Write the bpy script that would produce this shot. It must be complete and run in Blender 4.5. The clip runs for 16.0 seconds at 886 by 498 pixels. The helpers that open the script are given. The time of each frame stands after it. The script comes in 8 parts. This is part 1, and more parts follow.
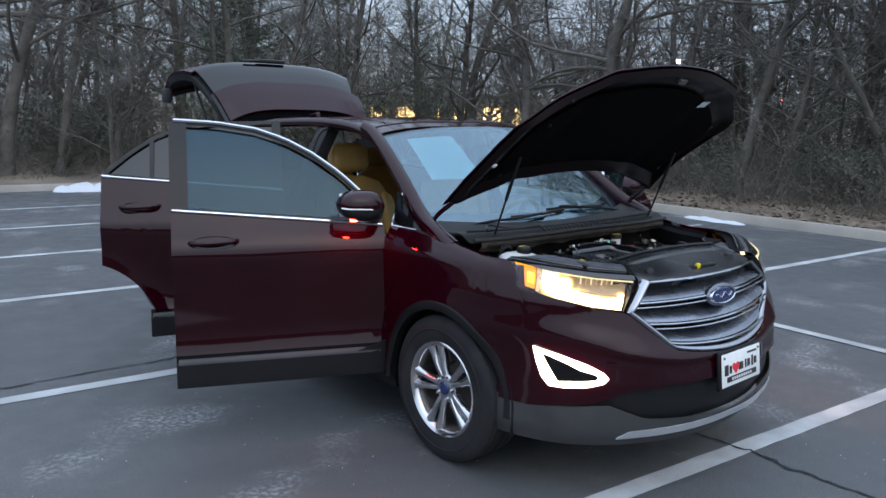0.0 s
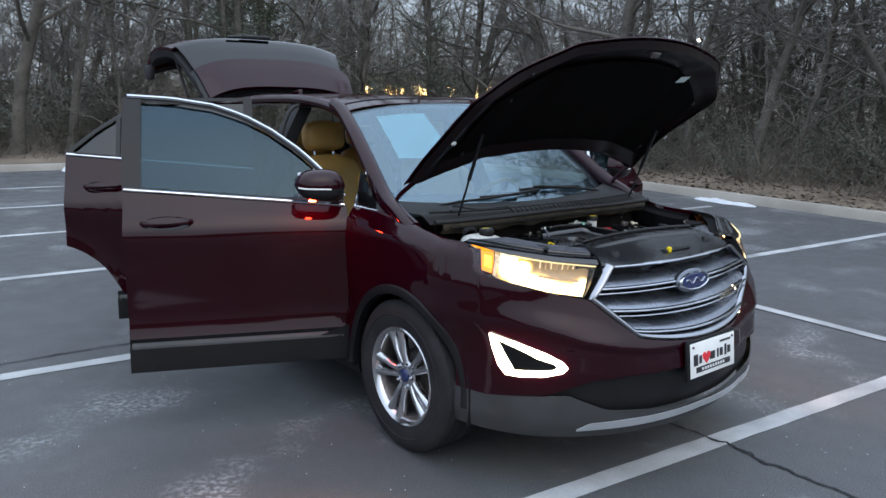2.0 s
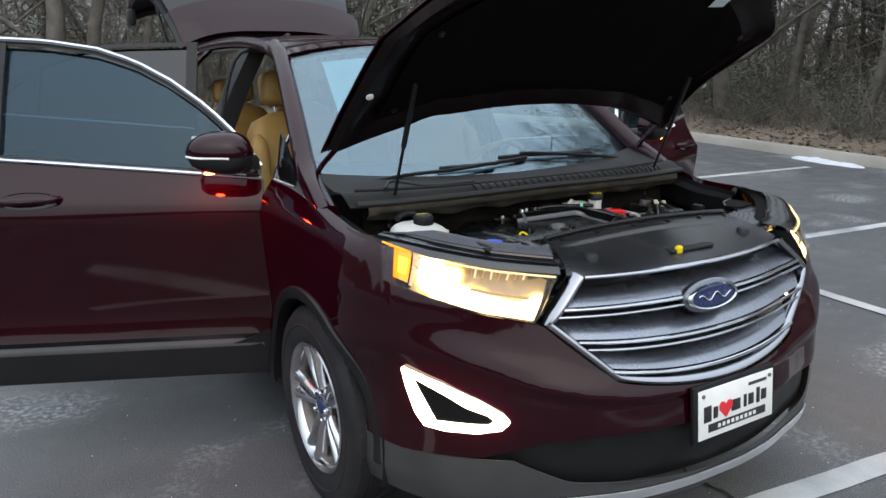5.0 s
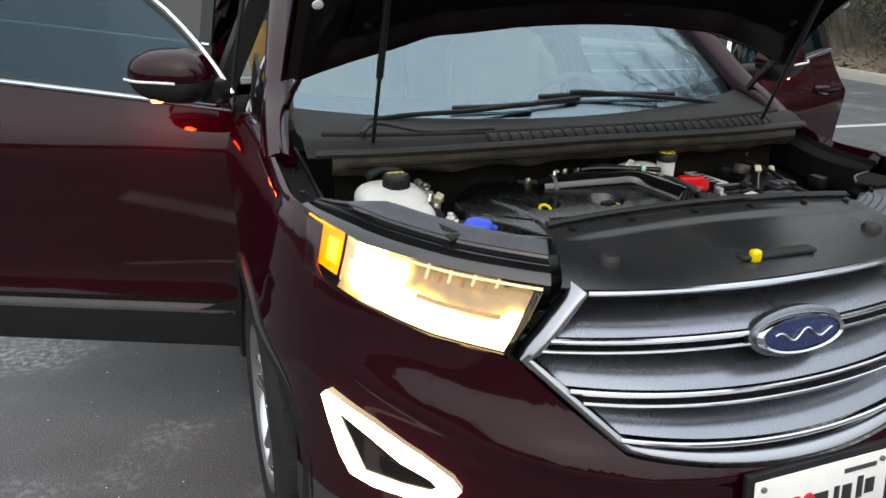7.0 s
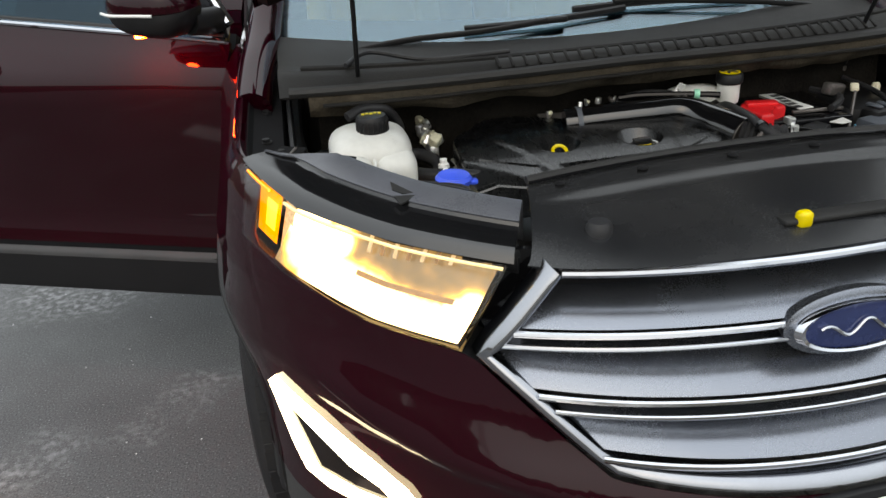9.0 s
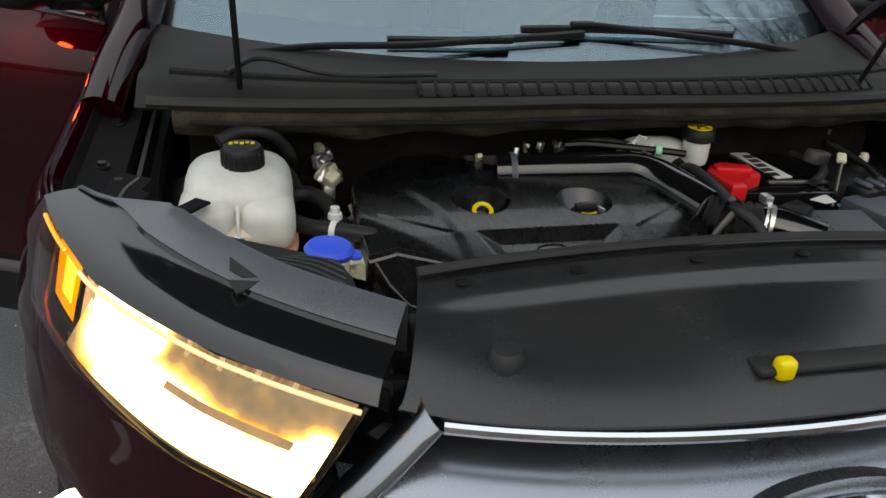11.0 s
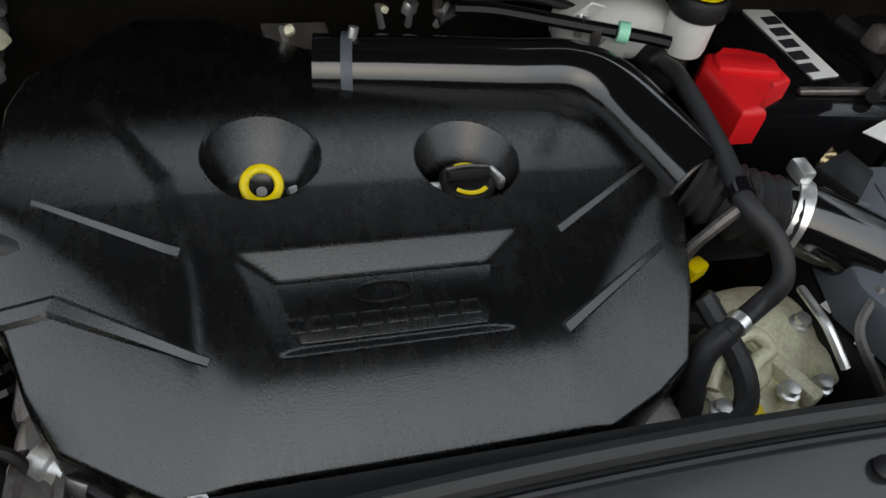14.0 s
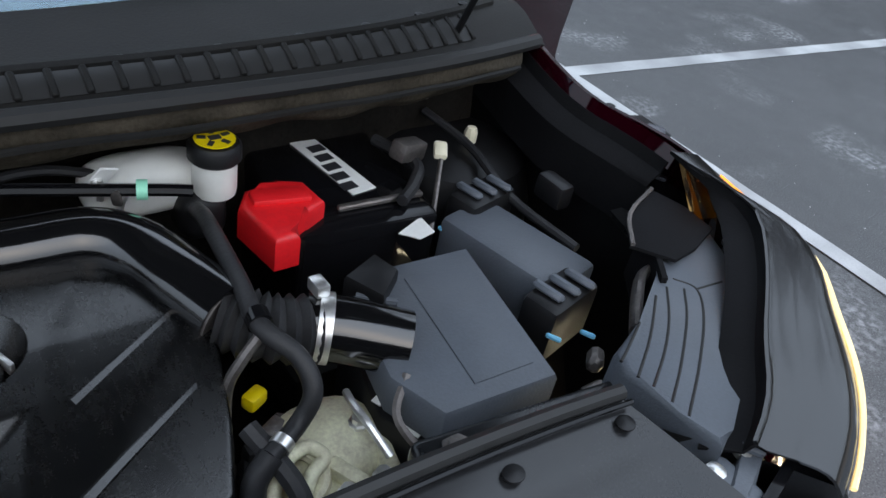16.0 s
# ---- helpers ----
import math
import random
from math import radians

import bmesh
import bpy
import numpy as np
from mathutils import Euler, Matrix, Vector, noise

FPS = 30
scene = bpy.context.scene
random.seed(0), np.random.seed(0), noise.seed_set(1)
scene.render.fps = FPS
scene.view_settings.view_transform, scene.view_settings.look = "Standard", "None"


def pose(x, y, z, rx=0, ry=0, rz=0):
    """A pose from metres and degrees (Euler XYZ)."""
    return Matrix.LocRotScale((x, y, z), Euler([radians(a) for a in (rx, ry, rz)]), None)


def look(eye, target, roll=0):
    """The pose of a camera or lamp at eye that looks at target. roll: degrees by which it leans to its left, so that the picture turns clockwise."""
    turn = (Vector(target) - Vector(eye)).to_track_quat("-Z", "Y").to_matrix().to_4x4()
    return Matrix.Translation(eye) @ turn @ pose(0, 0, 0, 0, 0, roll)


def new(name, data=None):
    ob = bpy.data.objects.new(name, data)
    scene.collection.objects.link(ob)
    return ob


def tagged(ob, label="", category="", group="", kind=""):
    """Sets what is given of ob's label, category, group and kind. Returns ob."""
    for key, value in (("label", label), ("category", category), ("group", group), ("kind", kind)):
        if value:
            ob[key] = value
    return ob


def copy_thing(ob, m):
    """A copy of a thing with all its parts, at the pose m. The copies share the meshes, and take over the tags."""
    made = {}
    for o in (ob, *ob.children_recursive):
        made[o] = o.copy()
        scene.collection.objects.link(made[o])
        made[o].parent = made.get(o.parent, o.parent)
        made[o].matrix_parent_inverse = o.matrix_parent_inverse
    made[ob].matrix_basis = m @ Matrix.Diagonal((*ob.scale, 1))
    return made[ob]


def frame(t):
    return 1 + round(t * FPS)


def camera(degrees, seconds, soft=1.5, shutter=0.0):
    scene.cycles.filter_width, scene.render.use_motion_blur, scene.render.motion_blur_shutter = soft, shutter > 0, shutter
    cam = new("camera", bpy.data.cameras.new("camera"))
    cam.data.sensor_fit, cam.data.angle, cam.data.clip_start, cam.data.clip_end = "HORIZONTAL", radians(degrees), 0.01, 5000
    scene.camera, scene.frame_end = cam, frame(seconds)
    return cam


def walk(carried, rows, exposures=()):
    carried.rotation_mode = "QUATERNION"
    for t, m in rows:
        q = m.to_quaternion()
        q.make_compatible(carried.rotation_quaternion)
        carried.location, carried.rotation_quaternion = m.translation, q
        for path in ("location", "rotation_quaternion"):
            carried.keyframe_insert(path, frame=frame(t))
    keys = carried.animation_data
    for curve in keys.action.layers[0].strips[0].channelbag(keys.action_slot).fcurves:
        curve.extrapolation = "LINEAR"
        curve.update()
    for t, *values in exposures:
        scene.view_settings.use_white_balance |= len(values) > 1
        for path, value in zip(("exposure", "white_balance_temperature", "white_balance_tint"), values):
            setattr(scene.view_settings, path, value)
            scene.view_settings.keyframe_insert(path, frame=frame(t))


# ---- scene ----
cam = camera(60.7, 16.0)
PATH = [
    (0, (-3.23, -2.76, 1.687), (-1.969, -1.245, 1.352), 0.8),
    (0.5, (-3.146, -2.772, 1.678), (-1.895, -1.25, 1.336), 0.1),
    (1, (-3.059, -2.794, 1.685), (-1.826, -1.26, 1.333), -0.2),
    (1.5, (-3.006, -2.809, 1.679), (-1.787, -1.265, 1.314), 0.1),
    (2, (-2.907, -2.821, 1.67), (-1.693, -1.279, 1.284), 0.8),
    (2.5, (-2.747, -2.709, 1.644), (-1.539, -1.171, 1.225), 1.4),
    (3, (-2.517, -2.517, 1.642), (-1.315, -0.983, 1.192), 1.7),
    (3.5, (-2.25, -2.481, 1.639), (-1.075, -0.941, 1.14), 1.2),
    (4, (-2.071, -2.464, 1.63), (-0.974, -0.869, 1.126), 1.1),
    (4.2, (-2.045, -2.447, 1.634), (-0.955, -0.85, 1.139), 1.2),
    (6.3, (-1.32, -2.237, 1.585), (-0.592, -0.462, 1.021), -1.1),
    (6.5, (-1.267, -2.176, 1.581), (-0.553, -0.403, 0.991), -0.3),
    (7, (-1.109, -1.946, 1.555), (-0.46, -0.184, 0.865), 1.0),
    (7.5, (-0.881, -1.81, 1.544), (-0.425, -0.014, 0.79), -1.9),
    (8, (-0.748, -1.749, 1.536), (-0.453, 0.031, 0.675), -4.3),
    (8.2, (-0.737, -1.743, 1.509), (-0.488, 0.011, 0.58), -5.0),
    (10.3, (-0.722, -1.701, 1.543), (-0.29, 0.087, 0.756), -0.9),
    (10.5, (-0.655, -1.631, 1.538), (-0.23, 0.149, 0.73), -0.6),
    (11, (-0.549, -1.389, 1.503), (-0.123, 0.339, 0.59), 3.3),
    (11.5, (-0.503, -1.112, 1.492), (-0.05, 0.492, 0.386), 7.5),
    (12, (-0.426, -0.977, 1.474), (-0.146, 0.563, 0.229), 6.8),
    (12.5, (-0.329, -0.873, 1.458), (-0.147, 0.558, 0.073), 7.0),
    (13, (-0.295, -0.787, 1.442), (-0.022, 0.55, -0.02), 10.2),
    (13.5, (-0.282, -0.75, 1.435), (0.092, 0.534, -0.053), 11.7),
    (14, (-0.222, -0.742, 1.447), (0.279, 0.496, -0.042), 11.3),
    (14.5, (-0.133, -0.754, 1.464), (0.568, 0.457, 0.036), 13.5),
    (15, (-0.079, -0.778, 1.479), (0.808, 0.409, 0.135), 13.5),
    (15.5, (-0.062, -0.802, 1.495), (0.945, 0.379, 0.234), 13.3),
    (16, (-0.041, -0.834, 1.513), (1.095, 0.335, 0.355), 12.6),
]
walk(cam, [(t, look(eye, target, roll)) for t, eye, target, roll in PATH], exposures=[(0, 1.96, 7200, 10), (3, 2.11, 7900, 10), (4.2, 2.16, 8300, 10), (7, 2.28, 9700, 10), (10.5, 1.9, 10000, 10), (11.5, 1.74, 9900, 10), (13, 1.84, 9500, 10), (14, 2.01, 9300, 10), (15, 2.11, 8700, 10), (16, 2.16, 7900, 10)])

# ---- sky, sun, lights ----
world = bpy.data.worlds.new("world")
scene.world = world
world.use_nodes = True
wn, wl = world.node_tree.nodes, world.node_tree.links
sky = wn.new("ShaderNodeTexSky")
sky.sky_type, sky.sun_disc = "NISHITA", False
sky.sun_elevation, sky.sun_rotation = radians(40), radians(195)
sky.air_density, sky.dust_density, sky.ozone_density = 1.0, 1.5, 3.0
wn["Background"].inputs["Strength"].default_value = 0.07
cloud = wn.new("ShaderNodeMix")
cloud.data_type = "RGBA"
cloud.inputs["Factor"].default_value = 0.82
cloud.inputs["B"].default_value = (3.35, 4.35, 6.05, 1)
wl.new(sky.outputs["Color"], cloud.inputs["A"])
height = wn.new("ShaderNodeSeparateXYZ")
wl.new(wn.new("ShaderNodeTexCoord").outputs["Generated"], height.inputs[0])
rise = wn.new("ShaderNodeMapRange")
rise.inputs["From Min"].default_value, rise.inputs["From Max"].default_value = 0.05, 0.95
rise.inputs["To Min"].default_value, rise.inputs["To Max"].default_value = 0.64, 1.72
wl.new(height.outputs["Z"], rise.inputs["Value"])
shade = wn.new("ShaderNodeVectorMath")
shade.operation = "SCALE"
wl.new(cloud.outputs["Result"], shade.inputs[0]), wl.new(rise.outputs["Result"], shade.inputs["Scale"])
wl.new(shade.outputs["Vector"], wn["Background"].inputs["Color"])
sun = new("sun", bpy.data.lights.new("sun", "SUN"))
sun.data.energy, sun.data.angle, sun.data.color = 0.05, radians(60), (0.90, 0.94, 1.0)
sun.matrix_world = look((-5, -18, 22), (0, 0, 0))

# ---- mesh helpers ----
def ramp_nodes(nt, fac, stops):
    n = nt.nodes.new("ShaderNodeValToRGB")
    els = n.color_ramp.elements
    while len(els) < len(stops):
        els.new(0.5)
    for e, (p, c) in zip(els, stops):
        e.position, e.color = p, (*c, 1)
    nt.links.new(fac, n.inputs["Fac"])
    return n.outputs["Color"]


def material(name, color, rough=0.5, metal=0.0, coat=0.0, spread=0.12, scale=9.0, fine=140.0, bump=0.02, dirt=None, dirt_amount=0.4,
             emit=None, emit_strength=0.0, spec=0.5, rough_spread=0.12):
    """Principled surface with grain at two scales, roughness variation, relief and optional dust in patches."""
    m = bpy.data.materials.new(name)
    m.use_nodes = True
    nt = m.node_tree
    b = nt.nodes["Principled BSDF"]
    geo = nt.nodes.new("ShaderNodeTexCoord").outputs["Object"]
    big, small = nt.nodes.new("ShaderNodeTexNoise"), nt.nodes.new("ShaderNodeTexNoise")
    for n, s, d in ((big, scale, 5), (small, fine, 3)):
        n.inputs["Scale"].default_value, n.inputs["Detail"].default_value = s, d
        nt.links.new(geo, n.inputs["Vector"])
    mix = nt.nodes.new("ShaderNodeMath")
    mix.operation = "MULTIPLY_ADD"
    nt.links.new(big.outputs["Fac"], mix.inputs[0])
    mix.inputs[1].default_value = 0.65
    half = nt.nodes.new("ShaderNodeMath")
    half.operation = "MULTIPLY"
    half.inputs[1].default_value = 0.35
    nt.links.new(small.outputs["Fac"], half.inputs[0])
    nt.links.new(half.outputs[0], mix.inputs[2])
    lo = tuple(max(0, c * (1 - 2.2 * spread)) for c in color)
    hi = tuple(min(1, c * (1 + 2.2 * spread)) for c in color)
    col = ramp_nodes(nt, mix.outputs[0], [(0.25, lo), (0.75, hi)])
    if dirt:
        d = nt.nodes.new("ShaderNodeTexNoise")
        d.inputs["Scale"].default_value, d.inputs["Detail"].default_value = scale * 0.55, 5
        nt.links.new(geo, d.inputs["Vector"])
        mask = ramp_nodes(nt, d.outputs["Fac"], [(0.45, (0, 0, 0)), (0.75, (dirt_amount,) * 3)])
        mx = nt.nodes.new("ShaderNodeMix")
        mx.data_type = "RGBA"
        nt.links.new(mask, mx.inputs["Factor"])
        nt.links.new(col, mx.inputs["A"])
        mx.inputs["B"].default_value = (*dirt, 1)
        col = mx.outputs["Result"]
    nt.links.new(col, b.inputs["Base Color"])
    r = ramp_nodes(nt, mix.outputs[0], [(0.25, (max(0.02, rough - rough_spread),) * 3), (0.75, (min(1, rough + rough_spread),) * 3)])
    nt.links.new(r, b.inputs["Roughness"])
    b.inputs["Metallic"].default_value = metal
    b.inputs["Coat Weight"].default_value, b.inputs["Coat Roughness"].default_value = coat, 0.07
    b.inputs["Specular IOR Level"].default_value = spec
    if bump:
        bn = nt.nodes.new("ShaderNodeBump")
        bn.inputs["Strength"].default_value, bn.inputs["Distance"].default_value = bump * 10, 0.002
        nt.links.new(small.outputs["Fac"], bn.inputs["Height"])
        nt.links.new(bn.outputs["Normal"], b.inputs["Normal"])
    if emit:
        b.inputs["Emission Color"].default_value = (*emit, 1)
        b.inputs["Emission Strength"].default_value = emit_strength
    return m


def pane(name, tint, ior=1.9, sheen=(1, 1, 1)):
    """Thin window glass: clear through, with the gloss of both its faces; sheen is the tint of its coating."""
    m = bpy.data.materials.new(name)
    m.use_nodes = True
    nt = m.node_tree
    nt.nodes.remove(nt.nodes["Principled BSDF"])
    thru, gloss, fres, power, mix = (nt.nodes.new("ShaderNode" + k) for k in ("BsdfTransparent", "BsdfGlossy", "LayerWeight", "Math", "MixShader"))
    thru.inputs["Color"].default_value = (*tint, 1)
    gloss.inputs["Roughness"].default_value = 0.015
    gloss.inputs["Color"].default_value = (*sheen, 1)
    fres.inputs["Blend"].default_value = 0.5
    power.operation = "POWER"
    power.inputs[1].default_value = 5.0
    nt.links.new(fres.outputs["Facing"], power.inputs[0])
    add = nt.nodes.new("ShaderNodeMath")
    add.operation = "MULTIPLY_ADD"
    nt.links.new(power.outputs[0], add.inputs[0])
    r0 = ((ior - 1) / (ior + 1)) ** 2
    add.inputs[1].default_value, add.inputs[2].default_value = 1 - r0, r0
    nt.links.new(add.outputs[0], mix.inputs["Fac"])
    nt.links.new(thru.outputs[0], mix.inputs[1])
    nt.links.new(gloss.outputs[0], mix.inputs[2])
    nt.links.new(mix.outputs[0], nt.nodes["Material Output"].inputs["Surface"])
    return m


def glass(name, tint, rough=0.0, ior=1.45):
    m = bpy.data.materials.new(name)
    m.use_nodes = True
    b = m.node_tree.nodes["Principled BSDF"]
    b.inputs["Base Color"].default_value = (*tint, 1)
    b.inputs["Roughness"].default_value, b.inputs["IOR"].default_value = rough, ior
    b.inputs["Transmission Weight"].default_value = 1.0
    return m


def ob_from(name, bm, mats, parent=None, label="", sharp=38):
    bmesh.ops.recalc_face_normals(bm, faces=bm.faces)
    for f in bm.faces:
        f.smooth = True
    for e in bm.edges:
        if len(e.link_faces) == 2 and e.calc_face_angle(0) > radians(sharp):
            e.smooth = False
    me = bpy.data.meshes.new(name)
    bm.to_mesh(me)
    bm.free()
    for m in (mats if isinstance(mats, (list, tuple)) else [mats]):
        me.materials.append(m)
    ob = new(name, me)
    if parent:
        ob.parent = parent
    if label:
        tagged(ob, label)
    return ob


WARP = [False]


def ease(t):
    t = max(0.0, min(1.0, t))
    return t * t * (3 - 2 * t)


def warp(x, y=9.0):
    """The car's middle lies a little to its left of x = 0: its left half is shifted, its right half is not."""
    tuck = 0.125 * ease((x - 0.68) / 0.15) * ease((y + 0.66) / 0.30) * ease((0.40 - y) / 0.6)
    tuck -= 0.060 * ease((x - 0.34) / 0.18) * ease((-0.60 - y) / 0.14)
    return x + 0.09 * ease((x + 0.35) / 0.9) + 0.048 * ease((x - 0.50) / 0.32) * ease((-0.12 - y) / 0.28) - tuck


def part(name, bm, material, parent, label="", sharp=38):
    if WARP[0]:
        for v in bm.verts:
            v.co.x = warp(v.co.x, 9.0 if WARP[0] == "bay" else v.co.y)
    return ob_from(name, bm, material, parent, label, sharp)


def thing(name, label, category, group="", kind="", at=(0, 0, 0)):
    ob = new(name)
    ob.empty_display_size = 0.1
    ob.location = at
    return tagged(ob, label, category, group, kind)


def join(*bms):
    out = bms[0]
    for b in bms[1:]:
        me = bpy.data.meshes.new("tmp")
        b.to_mesh(me)
        b.free()
        out.from_mesh(me)
        bpy.data.meshes.remove(me)
    return out


def moved(bm, m):
    bmesh.ops.transform(bm, matrix=m, verts=bm.verts)
    return bm


def box(c, s, bevel=0.004, seg=2, rot=(0, 0, 0)):
    bm = bmesh.new()
    bmesh.ops.create_cube(bm, size=1)
    bmesh.ops.scale(bm, vec=s, verts=bm.verts)
    if bevel:
        bmesh.ops.bevel(bm, geom=bm.edges[:], offset=min(bevel, 0.45 * min(s)), segments=seg, affect="EDGES", profile=0.5)
    return moved(bm, pose(*c, *rot))


def rings(rows, closed=True, caps=True):
    """A skin over rows of points, each with the same count."""
    bm = bmesh.new()
    vs = [[bm.verts.new(p) for p in r] for r in rows]
    n = len(rows[0])
    for a, b in zip(vs, vs[1:]):
        for i in range(n if closed else n - 1):
            j = (i + 1) % n
            try:
                bm.faces.new((a[i], a[j], b[j], b[i]))
            except ValueError:
                pass
    if caps and closed:
        for r in (vs[0], vs[-1]):
            try:
                bm.faces.new(r)
            except ValueError:
                pass
    return bm


def lathe(profile, seg=28, m=None, caps=None):
    """profile: (radius, height) pairs round z; a hollow ring where it begins and ends wide."""
    caps = min(profile[0][0], profile[-1][0]) < 0.1 if caps is None else caps
    bm = rings([[(r * math.cos(2 * math.pi * k / seg), r * math.sin(2 * math.pi * k / seg), h) for k in range(seg)] for r, h in profile], caps=caps)
    return moved(bm, m) if m else bm


def aim(a, b):
    """A pose at a whose z points to b."""
    d = Vector(b) - Vector(a)
    return Matrix.Translation(a) @ d.to_track_quat("Z", "Y").to_matrix().to_4x4()


def rod(a, b, r0, r1=None, seg=10, bevel=0.0):
    r1 = r0 if r1 is None else r1
    h = (Vector(b) - Vector(a)).length
    return lathe([(r0, 0), (r1, h)], seg, aim(a, b))


def smooth_path(pts, n=6):
    p = [Vector(q) for q in pts]
    p = [2 * p[0] - p[1]] + p + [2 * p[-1] - p[-2]]
    out = []
    for i in range(1, len(p) - 2):
        for k in range(n):
            t = k / n
            out.append(0.5 * ((2 * p[i]) + (p[i + 1] - p[i - 1]) * t + (2 * p[i - 1] - 5 * p[i] + 4 * p[i + 1] - p[i + 2]) * t * t
                              + (3 * p[i] - p[i - 1] - 3 * p[i + 1] + p[i + 2]) * t ** 3))
    return out + [p[-2]]


def tube(pts, r, seg=10, n=6, ribs=0.0, curve=True, flat=1.0, up=None):
    """A hose through pts; r: radius or radius(t); ribs: depth of bellows."""
    path = smooth_path(pts, n) if curve else [Vector(p) for p in pts]
    rows, side = [], None
    for i, p in enumerate(path):
        d = (path[min(i + 1, len(path) - 1)] - path[max(i - 1, 0)]).normalized()
        ref = Vector(up) if up else (side if side is not None else (Vector((0, 0, 1)) if abs(d.z) < 0.9 else Vector((1, 0, 0))))
        if up:
            side = d.cross(ref).normalized()
        else:
            side = (ref - d * ref.dot(d)).normalized()
        q = d.cross(side).normalized()
        rr = r(i / max(1, len(path) - 1)) if callable(r) else r
        if ribs:
            rr -= ribs * (i % 2)
        rows.append([p + rr * (math.cos(a) * side + flat * math.sin(a) * q) for a in [2 * math.pi * k / seg for k in range(seg)]])
    return rings(rows)


def prism(outline, z0, z1, bevel=0.004, seg=2, m=None, top_scale=1.0):
    """A plate from a plan outline; z0 below z1."""
    cx, cy = sum(p[0] for p in outline) / len(outline), sum(p[1] for p in outline) / len(outline)
    bm = bmesh.new()
    lo = [bm.verts.new((x, y, z0)) for x, y in outline]
    hi = [bm.verts.new((cx + (x - cx) * top_scale, cy + (y - cy) * top_scale, z1)) for x, y in outline]
    n = len(outline)
    for i in range(n):
        bm.faces.new((lo[i], lo[(i + 1) % n], hi[(i + 1) % n], hi[i]))
    bm.faces.new(lo), bm.faces.new(hi)
    if bevel:
        es = [e for e in bm.edges if all(v in hi for v in e.verts)]
        bmesh.ops.bevel(bm, geom=es, offset=bevel, segments=seg, affect="EDGES", profile=0.5)
    return moved(bm, m) if m else bm


def thicken(bm, t):
    """Gives a sheet a thickness behind its faces."""
    bmesh.ops.recalc_face_normals(bm, faces=bm.faces)
    bm.normal_update()
    front = list(bm.verts)
    faces = list(bm.faces)
    edges = [(e.verts[0], e.verts[1]) for e in bm.edges if len(e.link_faces) == 1]
    back = {v: bm.verts.new(v.co - v.normal * t) for v in front}
    for f in faces:
        bm.faces.new([back[v] for v in reversed(f.verts)])
    for a, b in edges:
        try:
            bm.faces.new((a, b, back[b], back[a]))
        except ValueError:
            pass
    return bm


def skin(fn, us, vs, thick=0.004):
    """A sheet of points fn(u, v), given a thickness."""
    bm = rings([[fn(u, v) for v in vs] for u in us], closed=False)
    if thick:
        thicken(bm, thick)
    return bm


def span(a, b, n):
    return [a + (b - a) * k / n for k in range(n + 1)]


def table(x, pts):
    """Value at x from (x, y) pairs, smoothly joined."""
    if x <= pts[0][0]:
        return pts[0][1]
    for (a, p), (b, q) in zip(pts, pts[1:]):
        if x <= b:
            return p + (q - p) * (x - a) / (b - a)
    return pts[-1][1]


def mirrored(bm):
    return moved(bm, Matrix.Diagonal((-1, 1, 1, 1)))

# ---- materials ----
PAINT = material("burgundy_paint", (0.0175, 0.0004, 0.0032), 0.38, 0.0, 0.72, 0.10, 2.5, 900, 0.0, spec=0.0)
PAINT.node_tree.nodes["Principled BSDF"].inputs["Coat Roughness"].default_value = 0.05
SILL = material("black_sill_plastic", (0.0095, 0.0095, 0.0104), 0.6, 0, 0, 0.15, 6, 500, 0.02, spec=0.2)
CLAD = material("grey_cladding", (0.0456, 0.0466, 0.0475), 0.5, 0, 0, 0.15, 6, 500, 0.02, spec=0.4)
BLACK = material("black_plastic", (0.00855, 0.00855, 0.0095), 0.45, 0, 0, 0.2, 8, 400, 0.01, spec=0.35)
GLOSS = material("gloss_black", (0.0057, 0.0057, 0.00665), 0.06, 0, 0.0, 0.2, 8, 400, 0.0, spec=0.32, rough_spread=0.03)
RUBBER = material("tyre_rubber", (0.0171, 0.0171, 0.019), 0.75, 0, 0, 0.2, 12, 300, 0.05, (0.0665, 0.0608, 0.057), 0.3, spec=0.25)
SEAL = material("seal_rubber", (0.0152, 0.0152, 0.0152), 0.6, 0, 0, 0.2, 20, 300, 0.0)
CHROME = material("chrome", (0.60, 0.62, 0.66), 0.10, 1.0, 0, 0.03, 9, 300, 0.0, rough_spread=0.05)
SATIN = material("satin_silver", (0.245, 0.264, 0.30), 0.27, 0.9, 0, 0.04, 6, 500, 0.0, rough_spread=0.05)
ALLOY = material("polished_alloy", (0.62, 0.62, 0.635), 0.20, 1.0, 0.0, 0.05, 12, 300, 0.0)
IRON = material("cast_iron", (0.19, 0.171, 0.162), 0.5, 0.8, 0, 0.25, 20, 200, 0.04)
ALUM = material("cast_aluminium", (0.798, 0.684, 0.494), 0.55, 0.15, 0, 0.22, 26, 240, 0.06, (0.304, 0.228, 0.152), 0.5)
BLUE = material("emblem_blue", (0.0152, 0.0304, 0.114), 0.25, 0.2, 0.8, 0.1, 9, 100, 0.0)
GLASS = pane("window_glass", (0.17, 0.27, 0.31), 1.60, (0.55, 0.80, 0.95))
SCREEN = pane("windscreen_glass", (0.56, 0.70, 0.73), 2.15, (0.74, 0.90, 1.0))
DARKGLASS = pane("privacy_glass", (0.0, 0.0, 0.0), 1.6)
LENS = pane("lamp_lens", (0.97, 0.97, 0.97), 1.3)
